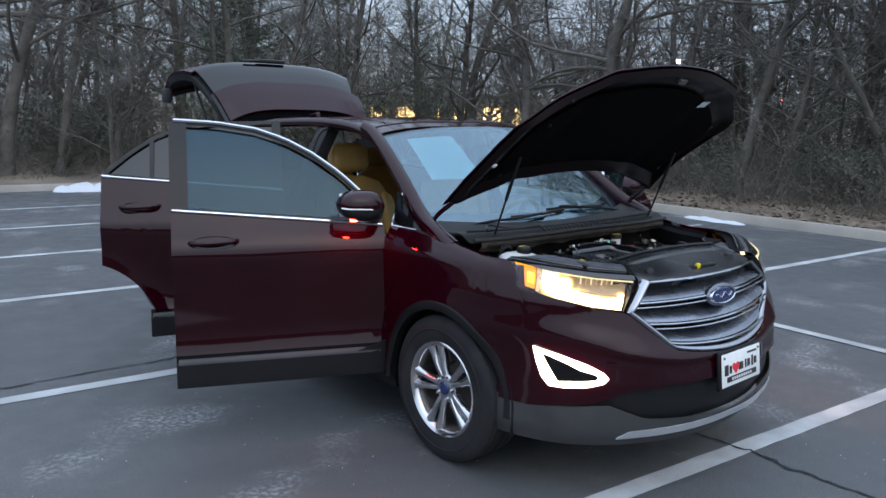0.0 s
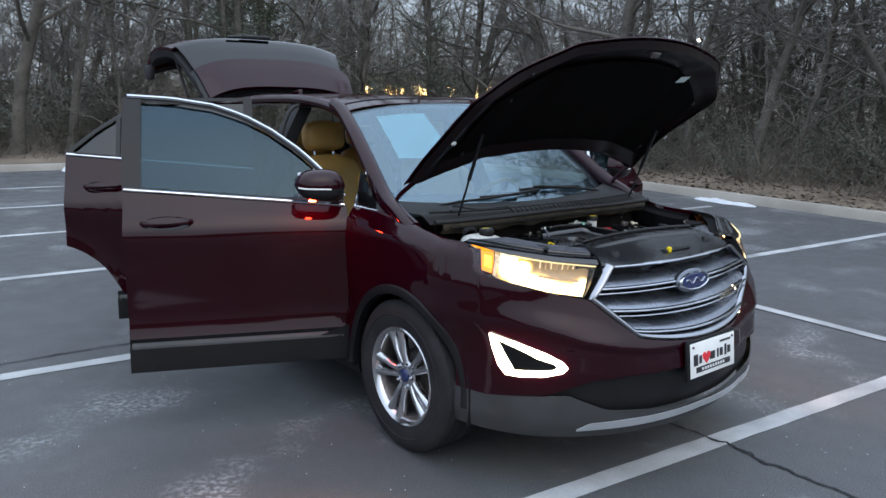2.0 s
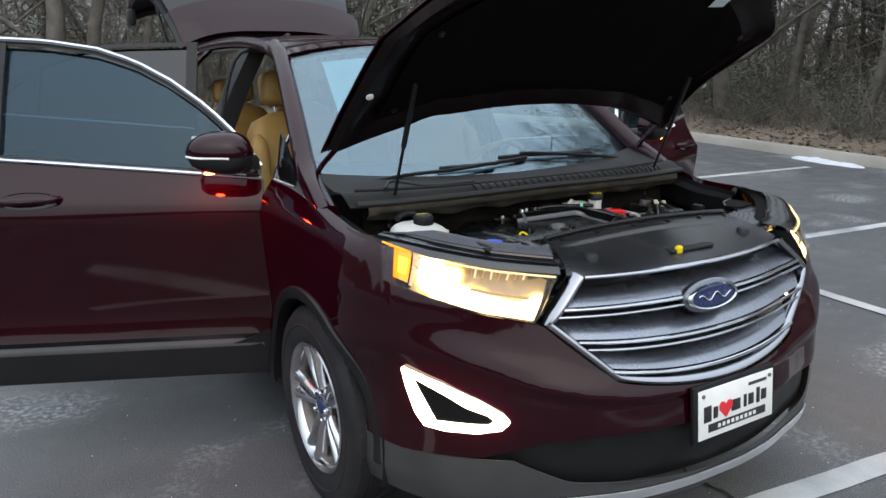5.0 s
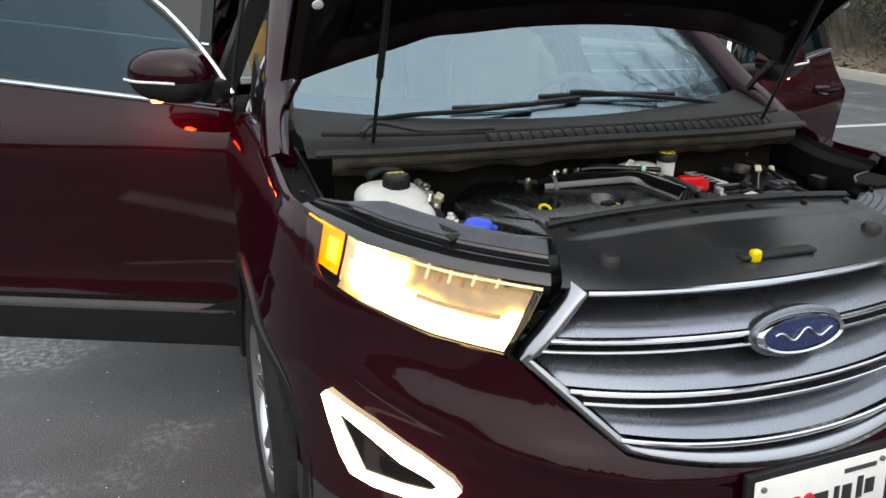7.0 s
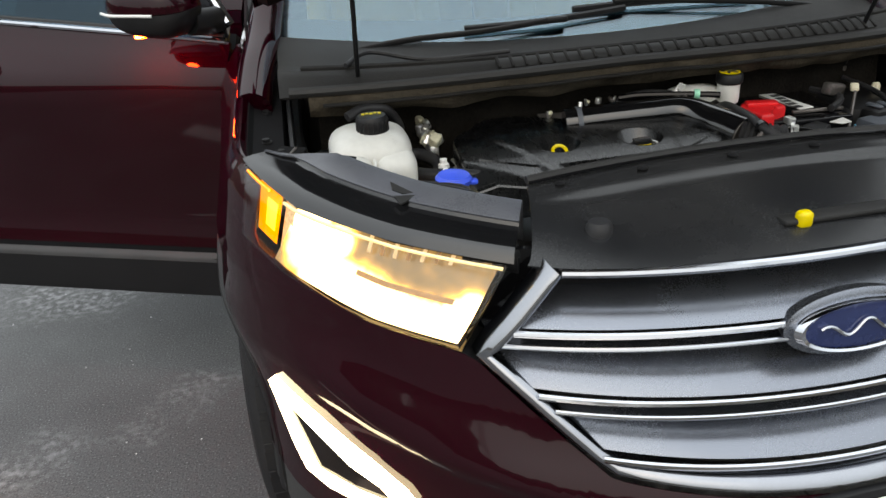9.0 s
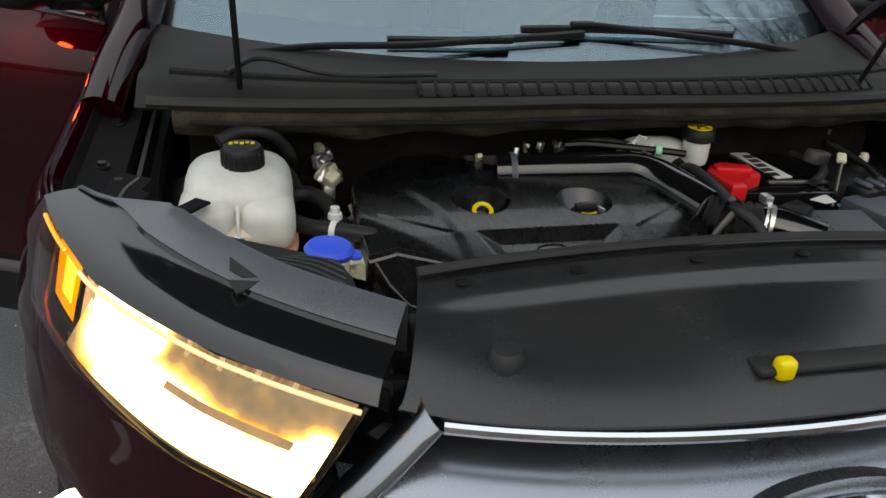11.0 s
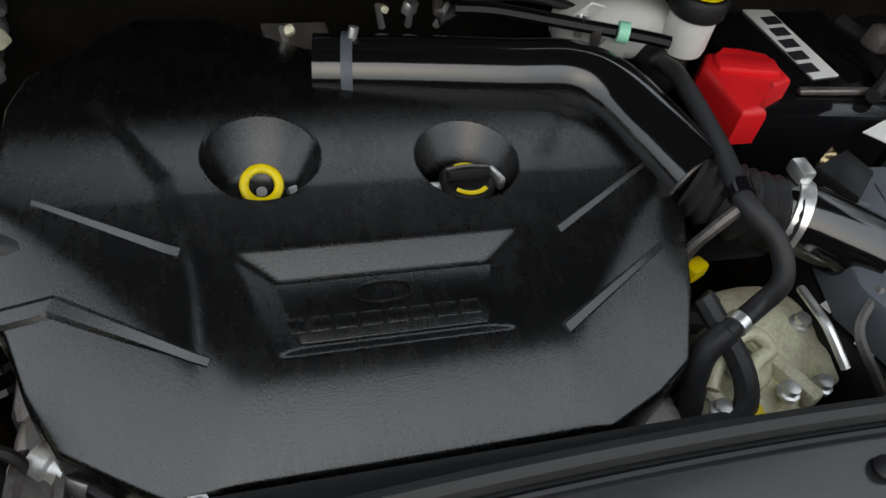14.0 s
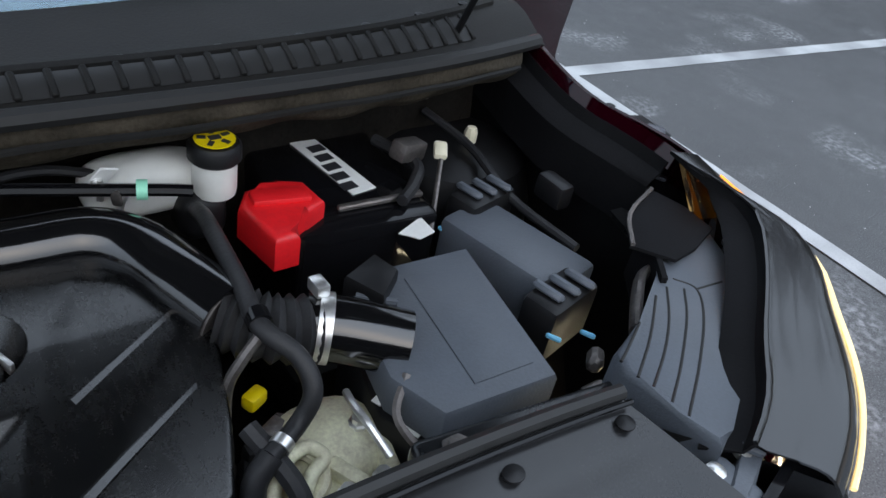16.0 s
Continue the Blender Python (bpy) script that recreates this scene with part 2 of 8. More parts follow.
SURROUND = material("grille_chrome", (0.36, 0.37, 0.395), 0.16, 1.0, 0, 0.04, 9, 300, 0.0, rough_spread=0.05)
SKID = material("skid_silver", (0.798, 0.817, 0.836), 0.35, 0.8, 0, 0.05, 9, 300, 0.0)
PRINT = material("faint_print", (0.641, 0.825, 0.84), 0.7, 0, 0, 0.04, 30, 300, 0.0)
AMBER = material("amber_lamp", (0.84, 0.262, 0.0105), 0.2, 0, 0.6, 0.05, 9, 100, 0.0, emit=(1.0, 0.30, 0.012), emit_strength=0.34)
BULB = material("lit_bulb", (0.84, 0.756, 0.588), 0.3, 0, 0, 0, 9, 100, 0.0, emit=(1.0, 0.80, 0.44), emit_strength=1.61)
DRL = material("daytime_led", (0.84, 0.84, 0.84), 0.3, 0, 0, 0, 9, 100, 0.0, emit=(1.0, 0.97, 0.76), emit_strength=2.47)
LEATHER = material("tan_leather", (0.418, 0.237, 0.0665), 0.45, 0, 0, 0.12, 7, 260, 0.05)
CREAM = material("cream_trim", (0.57, 0.494, 0.342), 0.6, 0, 0, 0.1, 7, 260, 0.02)
TRIM = material("dark_trim", (0.019, 0.019, 0.0209), 0.6, 0, 0, 0.15, 7, 260, 0.02, spec=0.3)
PAPER = material("paper", (0.704, 0.84, 0.84), 0.7, 0, 0, 0.04, 30, 300, 0.0)
WHITE = material("white_plastic", (0.84, 0.84, 0.813), 0.4, 0, 0, 0.04, 12, 200, 0.0)
INK = material("black_ink", (0.0228, 0.0228, 0.0266), 0.5, 0, 0, 0.1, 12, 200, 0.0)
REDINK = material("red_ink", (0.84, 0.0305, 0.0458), 0.5, 0, 0, 0.08, 12, 200, 0.0)
REDLENS = material("red_lens", (0.475, 0.0114, 0.0152), 0.12, 0, 0.8, 0.08, 12, 200, 0.0)

# ---- the car park ----
def asphalt():
    m = bpy.data.materials.new("asphalt")
    m.use_nodes = True
    nt = m.node_tree
    b = nt.nodes["Principled BSDF"]
    co = nt.nodes.new("ShaderNodeTexCoord").outputs["Object"]
    def noise_at(s, d):
        n = nt.nodes.new("ShaderNodeTexNoise")
        n.inputs["Scale"].default_value, n.inputs["Detail"].default_value = s, d
        nt.links.new(co, n.inputs["Vector"])
        return n.outputs["Fac"]
    big, mid, grit = noise_at(0.35, 6), noise_at(3.5, 8), noise_at(160, 2)
    col = ramp_nodes(nt, big, [(0.3, (0.064, 0.067, 0.070)), (0.7, (0.092, 0.095, 0.098))])
    spots = ramp_nodes(nt, noise_at(1.3, 14), [(0.555, (0, 0, 0)), (0.61, (0.22, 0.22, 0.22)), (0.70, (0.60, 0.60, 0.60))])
    wear = ramp_nodes(nt, noise_at(34, 6), [(0.44, (0.05, 0.05, 0.05)), (0.56, (0.8, 0.8, 0.8)), (0.66, (1.5, 1.5, 1.5))])
    cut = nt.nodes.new("ShaderNodeMix")
    cut.data_type, cut.blend_type = "RGBA", "MULTIPLY"
    cut.inputs["Factor"].default_value = 1
    nt.links.new(spots, cut.inputs["A"]), nt.links.new(wear, cut.inputs["B"])
    spots = cut.outputs["Result"]
    stone = ramp_nodes(nt, grit, [(0.32, (0.50, 0.50, 0.50)), (0.48, (0.96, 0.96, 0.96)), (0.62, (1.12, 1.12, 1.12)), (0.74, (2.6, 2.6, 2.6))])
    mul = nt.nodes.new("ShaderNodeMix")
    mul.data_type, mul.blend_type = "RGBA", "MULTIPLY"
    mul.inputs["Factor"].default_value = 1
    nt.links.new(col, mul.inputs["A"]), nt.links.new(stone, mul.inputs["B"])
    mx = nt.nodes.new("ShaderNodeMix")
    mx.data_type = "RGBA"
    nt.links.new(spots, mx.inputs["Factor"]), nt.links.new(mul.outputs["Result"], mx.inputs["A"])
    mx.inputs["B"].default_value = (0.35, 0.36, 0.37, 1)
    nt.links.new(mx.outputs["Result"], b.inputs["Base Color"])
    nt.links.new(ramp_nodes(nt, mid, [(0.3, (0.50,) * 3), (0.7, (0.78,) * 3)]), b.inputs["Roughness"])
    bump = nt.nodes.new("ShaderNodeBump")
    bump.inputs["Strength"].default_value, bump.inputs["Distance"].default_value = 0.6, 0.004
    nt.links.new(grit, bump.inputs["Height"]), nt.links.new(bump.outputs["Normal"], b.inputs["Normal"])
    return m


ASPHALT = asphalt()
LINE = material("road_paint", (0.44, 0.455, 0.46), 0.8, 0, 0, 0.14, 2.6, 120, 0.05, (0.171, 0.171, 0.18), 0.95)
CRACK = material("crack_tar", (0.0152, 0.0152, 0.0171), 0.8, 0, 0, 0.2, 9, 90, 0.03)
CONCRETE = material("kerb_concrete", (0.33, 0.305, 0.268), 0.85, 0, 0, 0.12, 1.4, 60, 0.06, (0.20, 0.18, 0.15), 0.6)
SOIL = material("leaf_litter", (0.152, 0.118, 0.0874), 0.95, 0, 0, 0.30, 0.8, 14, 0.20, (0.285, 0.224, 0.167), 0.6)
SNOW = material("old_snow", (0.58, 0.61, 0.65), 0.7, 0, 0, 0.06, 3, 40, 0.15)

rng = random.Random(7)
KERB = [(7.7, -30), (8.6, -4), (8.9, 1.5), (9.15, 4.5), (9.45, 7.5), (9.5, 10.5), (8.8, 13.0), (7.4, 14.8), (5.0, 15.6), (0, 16.1), (-12, 17.6), (-45, 21)]
kerb_path = [Vector((p.x, p.y, 0)) for p in smooth_path([(x, y, 0) for x, y in KERB], 8)]


def kerb_side(i):
    a, b = kerb_path[max(i - 1, 0)], kerb_path[min(i + 1, len(kerb_path) - 1)]
    d = (b - a).normalized()
    return Vector((d.y, -d.x, 0))


def sheet(name, pts, z, mat):
    bm = bmesh.new()
    bm.faces.new([bm.verts.new((p[0], p[1], z)) for p in pts])
    bmesh.ops.triangulate(bm, faces=bm.faces)
    return ob_from(name, bm, mat)


tagged(sheet("ground", [(-900, -900), (900, -900), (900, 900), (-900, 900)], -0.03, SOIL), "brown leaf-littered earth reaching the horizon", "ground", kind="structure")
tagged(sheet("road", [(p.x, p.y) for p in kerb_path] + [(-60, 21), (-60, -30)], 0.0, ASPHALT), "worn dark grey asphalt of a car park", "road", kind="structure")
profile = [(-0.03, -0.02), (0.0, 0.10), (0.03, 0.14), (0.16, 0.145), (0.18, 0.13), (0.18, -0.02)]
bm = rings([[kerb_path[i] + kerb_side(i) * o + Vector((0, 0, h)) for o, h in profile] for i in range(len(kerb_path))], caps=False)
tagged(ob_from("kerb", bm, CONCRETE), "weathered pale concrete kerb round the car park", "kerb", kind="structure")
# raised verge behind the kerb, rolling gently into the woods
rows = []
for i, p in enumerate(kerb_path):
    s = kerb_side(i)
    row = []
    for k in range(22):
        o = 0.15 + (k / 21) ** 2 * 60
        q = p + s * o
        row.append((q.x, q.y, 0.11 + 0.022 * o + (0.05 + 0.01 * min(o, 12)) * noise.noise((q.x * 0.6, q.y * 0.6, 0)) * min(1, o)))
    rows.append(row)
tagged(ob_from("ground_verge", rings(rows, closed=False), SOIL), "verge covered in dry brown leaves at the edge of the woods", "ground", kind="structure")


def strip(name, a, b, width, mat, label, z=0.004):
    a, b = Vector((*a, z)), Vector((*b, z))
    s = (b - a).normalized().cross(Vector((0, 0, 1))) * width / 2
    n = max(2, int((b - a).length / 0.12))
    bm = rings([[a.lerp(b, i / n) + s * (1 + 0.10 * noise.noise(a.lerp(b, i / n) * 5)), a.lerp(b, i / n) - s * (1 + 0.10 * noise.noise(a.lerp(b, i / n) * 5 + Vector((9, 0, 0))))]
                for i in range(n + 1)], closed=False)
    return tagged(ob_from(name, bm, mat), label, "road marking", "parking lines", "structure")


SLOPE = -0.072
for y0, sl in ((-8.9, SLOPE), (-6.2, SLOPE), (-3.5, SLOPE), (-0.842, -0.099), (1.995, -0.084), (4.84, SLOPE), (7.30, SLOPE), (9.9, SLOPE), (12.6, SLOPE)):
    x0 = -2.75
    strip("parking_line", (x0, y0 + sl * x0), (8.3, y0 + sl * 8.3), 0.115, LINE, "worn white painted parking line on the asphalt")
strip("parking_line", (2.35, -8.9), (3.75, 12), 0.105, LINE, "worn white line between two rows of parking bays", 0.008)


def crack(pts, width):
    path = smooth_path([(x, y, 0.006) for x, y in pts], 24)
    path = [p + Vector((0.030 * noise.noise(p * 9) + 0.012 * noise.noise(p * 31), 0.030 * noise.noise(p * 9 + Vector((5, 5, 5))) + 0.012 * noise.noise(p * 31 + Vector((3, 1, 2))), 0)) for p in path]
    rows = []
    for i, p in enumerate(path):
        d = (path[min(i + 1, len(path) - 1)] - path[max(i - 1, 0)]).normalized()
        s = Vector((-d.y, d.x, 0)) * width * (0.50 + 0.55 * noise.noise(p * 17))
        rows.append([p + s, p - s])
    tagged(ob_from("crack", rings(rows, closed=False), CRACK), "irregular dark crack across the asphalt", "crack", "cracks in the asphalt", "structure")


crack([(-4.2, 2.75), (-2.62, 2.46), (-2.1, 2.44), (-1.55, 2.41), (-0.4, 2.4), (1.5, 2.3)], 0.014)
crack([(0.60, 0.4), (0.50, -0.20), (0.41, -0.52), (0.375, -0.83), (0.40, -0.94), (0.375, -1.10), (0.375, -1.40), (0.38, -1.57), (0.40, -2.6)], 0.016)


def snow_patch(c, length, width, turn, h):
    rows = []
    for i in range(25):
        u = i / 24 * 2 - 1
        row = []
        for j in range(13):
            v = j / 12 * 2 - 1
            w = width * math.sqrt(max(0, 1 - u * u)) * (0.8 + 0.35 * noise.noise((u * 3 + c[0], 1, 2)))
            d = max(0, 1 - v * v) * math.sqrt(max(0, 1 - u * u))
            row.append((u * length, v * w, h * d * (0.7 + 0.6 * noise.noise((u * 4, v * 3, c[1]))) - 0.003))
        rows.append(row)
    ob = ob_from("snow_patch", rings(rows, closed=False), SNOW)
    ob.matrix_world = pose(*c, 0.002, 0, 0, turn)
    tagged(ob, "small heap of old snow melting beside the kerb", "snow", "snow patches", "stuff")


snow_patch((1.55, 15.6), 0.74, 0.40, -8, 0.22)
snow_patch((8.95, 4.4), 0.65, 0.20, 83, 0.06)

# pale grit scattered over the asphalt
gv, gf = [], []
for _ in range(2600):
    x, y = rng.uniform(-5.5, 5.5), rng.uniform(-5.0, 6.0)
    if rng.random() > 0.55 + 0.9 * noise.noise((x * 0.6, y * 0.6, 3)):
        continue
    r, a = rng.uniform(0.0015, 0.0045), rng.uniform(0, 6.28)
    b = len(gv)
    gv += [(x + r * math.cos(a + k * 2.09), y + r * math.sin(a + k * 2.09), 0.0) for k in range(3)] + [(x, y, r * 0.9)]
    gf += [(b, b + 1, b + 3), (b + 1, b + 2, b + 3), (b + 2, b, b + 3)]
me = bpy.data.meshes.new("grit")
me.from_pydata(gv, [], gf)
me.materials.append(material("pale_grit", (0.722, 0.703, 0.665), 0.9, 0, 0, 0.3, 3, 20, 0.0))
tagged(new("grit", me), "small pale stones scattered over the asphalt", "gravel", kind="stuff")

# ---- woods ----
BARK = material("grey_bark", (0.115, 0.102, 0.088), 0.95, 0, 0, 0.3, 5, 60, 0.25, (0.18, 0.16, 0.13), 0.5)
TWIG = material("bare_twigs", (0.165, 0.150, 0.135), 0.95, 0, 0, 0.25, 2, 30, 0.0)
BRUSH = material("dry_brush", (0.150, 0.130, 0.108), 0.95, 0, 0, 0.35, 0.7, 20, 0.0)
NEEDLE = material("evergreen_needles", (0.0608, 0.0855, 0.0494), 0.8, 0, 0, 0.35, 1.5, 30, 0.0)


class Sticks:
    """Tapered sticks gathered into one mesh."""
    def __init__(self):
        self.v, self.f = [], []

    def add(self, pts, r0, r1, seg):
        base, n = len(self.v), len(pts)
        for i, p in enumerate(pts):
            d = (pts[min(i + 1, n - 1)] - pts[max(i - 1, 0)]).normalized()
            a = d.orthogonal().normalized()
            b = d.cross(a)
            r = r0 + (r1 - r0) * i / (n - 1)
            for k in range(seg):
                t = 2 * math.pi * k / seg
                self.v.append(p + r * (math.cos(t) * a + math.sin(t) * b))
        for i in range(n - 1):
            for k in range(seg):
                j = (k + 1) % seg
                self.f.append((base + i * seg + k, base + i * seg + j, base + (i + 1) * seg + j, base + (i + 1) * seg + k))

    def mesh(self, name, mat):
        me = bpy.data.meshes.new(name)
        me.from_pydata([tuple(p) for p in self.v], [], self.f)
        me.materials.append(mat)
        me.polygons.foreach_set("use_smooth", [True] * len(me.polygons))
        return me


def bent(a, d, length, n, wob, lift, r):
    pts, p, d = [a.copy()], a.copy(), d.normalized()
    for _ in range(n):
        d = (d + Vector((r.uniform(-wob, wob), r.uniform(-wob, wob), r.uniform(-wob, wob) + lift))).normalized()
        p = p + d * length / n
        pts.append(p)
    return pts


def grow(r, height, girth, low, limbs, fine):
    """A bare tree: trunk with limbs, and a crown of fine twigs."""
    wood, twigs = Sticks(), Sticks()
    lean = Vector((r.uniform(-0.26, 0.26), r.uniform(-0.26, 0.26), 1))
    trunk = bent(Vector((0, 0, -0.15)), lean, height, 12, 0.15, 0.05, r)
    wood.add([trunk[0] + Vector((0, 0, 0)), *trunk[1:]], girth, girth * 0.12, 9)
    wood.add([Vector((0, 0, -0.1)), Vector((0, 0, 0.12)), trunk[1] * 0.5], girth * 1.7, girth * 0.9, 9)
    for k in range(limbs):
        t = low + (0.97 - low) * (k + r.random()) / limbs
        i = min(int(t * 12), 11)
        p = trunk[i].lerp(trunk[i + 1], t * 12 - i)
        a = r.uniform(0, 2 * math.pi)
        ln = height * r.uniform(0.16, 0.36) * (1.15 - 0.65 * t)
        limb = bent(p, Vector((math.cos(a), math.sin(a), r.uniform(-0.05, 0.95))), ln * 1.15, 6, 0.26, 0.05, r)
        rb = girth * 0.36 * (1.15 - 0.75 * t)
        wood.add(limb, rb, rb * 0.22, 5)
        for _ in range(5):
            q = limb[r.randint(1, 5)]
            d = Vector((r.uniform(-1, 1), r.uniform(-1, 1), r.uniform(-0.1, 1)))
            br = bent(q, d, ln * r.uniform(0.3, 0.6), 5, 0.28, 0.05, r)
            twigs.add(br, rb * 0.30, 0.004, 4)
            for _ in range(fine):
                s = br[r.randint(1, 5)]
                tw = bent(s, Vector((r.uniform(-1, 1), r.uniform(-1, 1), r.uniform(-0.3, 1))), r.uniform(0.35, 1.2), 2, 0.3, 0.03, r)
                twigs.add(tw, 0.0065, 0.002, 3)
    return wood.mesh("trunk", BARK), twigs.mesh("crown", TWIG)


def tree_thing(kinds, label):
    t = thing("tree", label, "tree", "bare trees of the woods")
    for nm, me in zip(("trunk", "crown"), kinds):
        ob = new(nm, me)
        ob.parent = t
    return t


tr = random.Random(21)
protos = []
for height, girth, low, limbs, fine in ((12, 0.15, 0.16, 20, 11), (13, 0.17, 0.20, 20, 11), (10, 0.085, 0.12, 22, 11), (12, 0.11, 0.25, 18, 11), (8, 0.065, 0.08, 22, 11), (13, 0.21, 0.12, 22, 11)):
    protos.append(tree_thing(grow(tr, height, girth, low, limbs, fine), "bare grey-brown winter tree in the woods"))


def woods_floor(x, y):
    best = min(((p - Vector((x, y, 0))).length for p in kerb_path))
    return 0.11 + 0.022 * best


def outside(x, y):
    """Metres by which a place lies behind the kerb."""
    i = min(range(len(kerb_path)), key=lambda k: (kerb_path[k] - Vector((x, y, 0))).length)
    return (Vector((x, y, 0)) - kerb_path[i]).dot(kerb_side(i))


spots = [(12.3, 5.9, 3, 1.05), (12.6, 5.3, 4, 1.0), (13.6, 3.2, 2, 1.0), (14.0, 1.2, 3, 1.0), (-0.3, 18.6, 5, 1.15), (0.5, 19.0, 1, 1.05), (2.9, 18.2, 4, 0.9), (6.0, 17.5, 1, 0.9),
         (11.4, 11.8, 5, 0.8), (12.6, 10.6, 2, 1.0), (9.2, 17.0, 0, 0.9)]
tries = 0
while len(spots) < 104 and tries < 6000:
    tries += 1
    a, d = radians(tr.uniform(-8, 84)), tr.uniform(13, 46)
    x, y = -3.3 + d * math.sin(a), -2.7 + d * math.cos(a)
    if outside(x, y) > 2.2 and all((x - s[0]) ** 2 + (y - s[1]) ** 2 > 1.1 ** 2 for s in spots):
        spots.append((x, y, tr.randrange(6), tr.uniform(0.75, 1.15)))
while len(spots) < 130:
    a, d = radians(tr.uniform(84, 352)), tr.uniform(34, 60)
    x, y = d * math.sin(a), d * math.cos(a)
    spots.append((x, y, tr.randrange(6), tr.uniform(0.6, 0.9)))
used = set()
for x, y, k, s in spots:
    t = protos[k] if k not in used else copy_thing(protos[k], Matrix())
    used.add(k)
    zb = woods_floor(x, y) - 0.05 if outside(x, y) > 0 and y > -25 and x > -40 else -0.04
    t.matrix_basis = pose(x, y, zb, 0, 0, tr.uniform(0, 360)) @ Matrix.Diagonal((s, s, s * tr.uniform(0.9, 1.1), 1))

# evergreens among them
def evergreen(r, height):
    wood, me_v, me_f = Sticks(), [], []
    trunk = bent(Vector((0, 0, -0.1)), Vector((0, 0, 1)), height, 8, 0.03, 0.03, r)
    wood.add(trunk, 0.13, 0.02, 7)
    for _ in range(85):
        t = r.uniform(0.16, 0.98)
        p = trunk[0].lerp(trunk[-1], t)
        a, ln = r.uniform(0, 6.283), height * 0.24 * (1.08 - t) * r.uniform(0.6, 1.2) + 0.15
        limb = bent(p, Vector((math.cos(a), math.sin(a), 0.25)), ln, 4, 0.15, 0.02, r)
        wood.add(limb, 0.02, 0.005, 4)
        for _ in range(70):
            q = limb[r.randint(1, 4)] + Vector((r.gauss(0, 0.16), r.gauss(0, 0.16), r.gauss(0, 0.12)))
            d = Vector((r.uniform(-1, 1), r.uniform(-1, 1), r.uniform(-0.5, 0.6))).normalized() * r.uniform(0.05, 0.13)
            s = d.orthogonal().normalized() * 0.014
            b = len(me_v)
            me_v += [q - s, q + s, q + d]
            me_f.append((b, b + 1, b + 2))
    me = bpy.data.meshes.new("crown")
    me.from_pydata([tuple(p) for p in me_v], [], me_f)
    me.materials.append(NEEDLE)
    return wood.mesh("trunk", BARK), me


ever = thing("evergreen_tree", "dark green evergreen tree among the bare trees", "tree", "evergreens of the woods")
for nm, me in zip(("trunk", "crown"), evergreen(tr, 8.5)):
    new(nm, me).parent = ever
for i, (x, y, s) in enumerate(((8.6, 21.5, 1.1), (5.9, 18.6, 0.95), (16.5, 6.6, 0.9), (15.6, 3.0, 0.62), (17.0, 1.2, 0.95), (12.5, 17.5, 1.0), (18.2, 9.4, 0.8), (14.8, 4.9, 0.5), (7.6, 19.6, 1.05), (18.5, 4.2, 1.1), (20.5, 6.4, 1.15), (19.0, 2.2, 1.05), (3.4, 19.6, 0.8), (10.8, 19.5, 0.95))):
    t = ever if i == 0 else copy_thing(ever, Matrix())
    t.matrix_basis = pose(x, y, woods_floor(x, y) - 0.05, 0, 0, 77 * i) @ Matrix.Diagonal((s, s, s, 1))

# low leafy shrubs along the edge of the woods
def shrub(r):
    wood, lv, lf = Sticks(), [], []
    for _ in range(16):
        stem = bent(Vector((r.gauss(0, 0.10), r.gauss(0, 0.10), -0.05)), Vector((r.uniform(-0.8, 0.8), r.uniform(-0.8, 0.8), 1)), r.uniform(0.9, 2.0), 6, 0.22, 0.0, r)
        wood.add(stem, 0.014, 0.003, 4)
        for _ in range(9):
            tw = bent(stem[r.randint(1, 6)], Vector((r.uniform(-1, 1), r.uniform(-1, 1), r.uniform(-0.3, 0.9))), r.uniform(0.25, 0.7), 3, 0.3, 0.0, r)
            wood.add(tw, 0.005, 0.0015, 3)
            for _ in range(16):
                q = tw[r.randint(0, 3)] + Vector((r.gauss(0, 0.07), r.gauss(0, 0.07), r.gauss(0, 0.07)))
                d = Vector((r.uniform(-1, 1), r.uniform(-1, 1), r.uniform(-0.7, 0.7))).normalized() * r.uniform(0.03, 0.07)
                s = d.orthogonal().normalized() * d.length * 0.42
                b = len(lv)
                lv += [q, q + d * 0.5 + s, q + d, q + d * 0.5 - s]
                lf.append((b, b + 1, b + 2, b + 3))
    me = bpy.data.meshes.new("foliage")
    me.from_pydata([tuple(p) for p in lv], [], lf)
    me.materials.append(SHRUBLEAF)
    return wood.mesh("stem", BRUSH), me


SHRUBLEAF = material("shrub_leaves", (0.095, 0.11, 0.0798), 0.6, 0, 0, 0.35, 1.2, 20, 0.0)
shrubs = []
for _ in range(3):
    t = thing("shrub", "dark green leafy shrub at the edge of the woods", "shrub", "shrubs along the woods")
    for nm, me in zip(("stem", "foliage"), shrub(tr)):
        new(nm, me).parent = t
    shrubs.append(t)
places = 0
while places < 64:
    a, d = radians(tr.uniform(-6, 86)), tr.uniform(12, 34)
    x, y = -3.3 + d * math.sin(a), -2.7 + d * math.cos(a)
    if not 1.6 < outside(x, y) < 8:
        continue
    t = shrubs[places] if places < 3 else copy_thing(shrubs[places % 3], Matrix())
    k = tr.uniform(0.55, 1.25)
    t.matrix_basis = pose(x, y, woods_floor(x, y) - 0.04, 0, 0, tr.uniform(0, 360)) @ Matrix.Diagonal((k * 1.2, k * 1.2, k, 1))
    places += 1

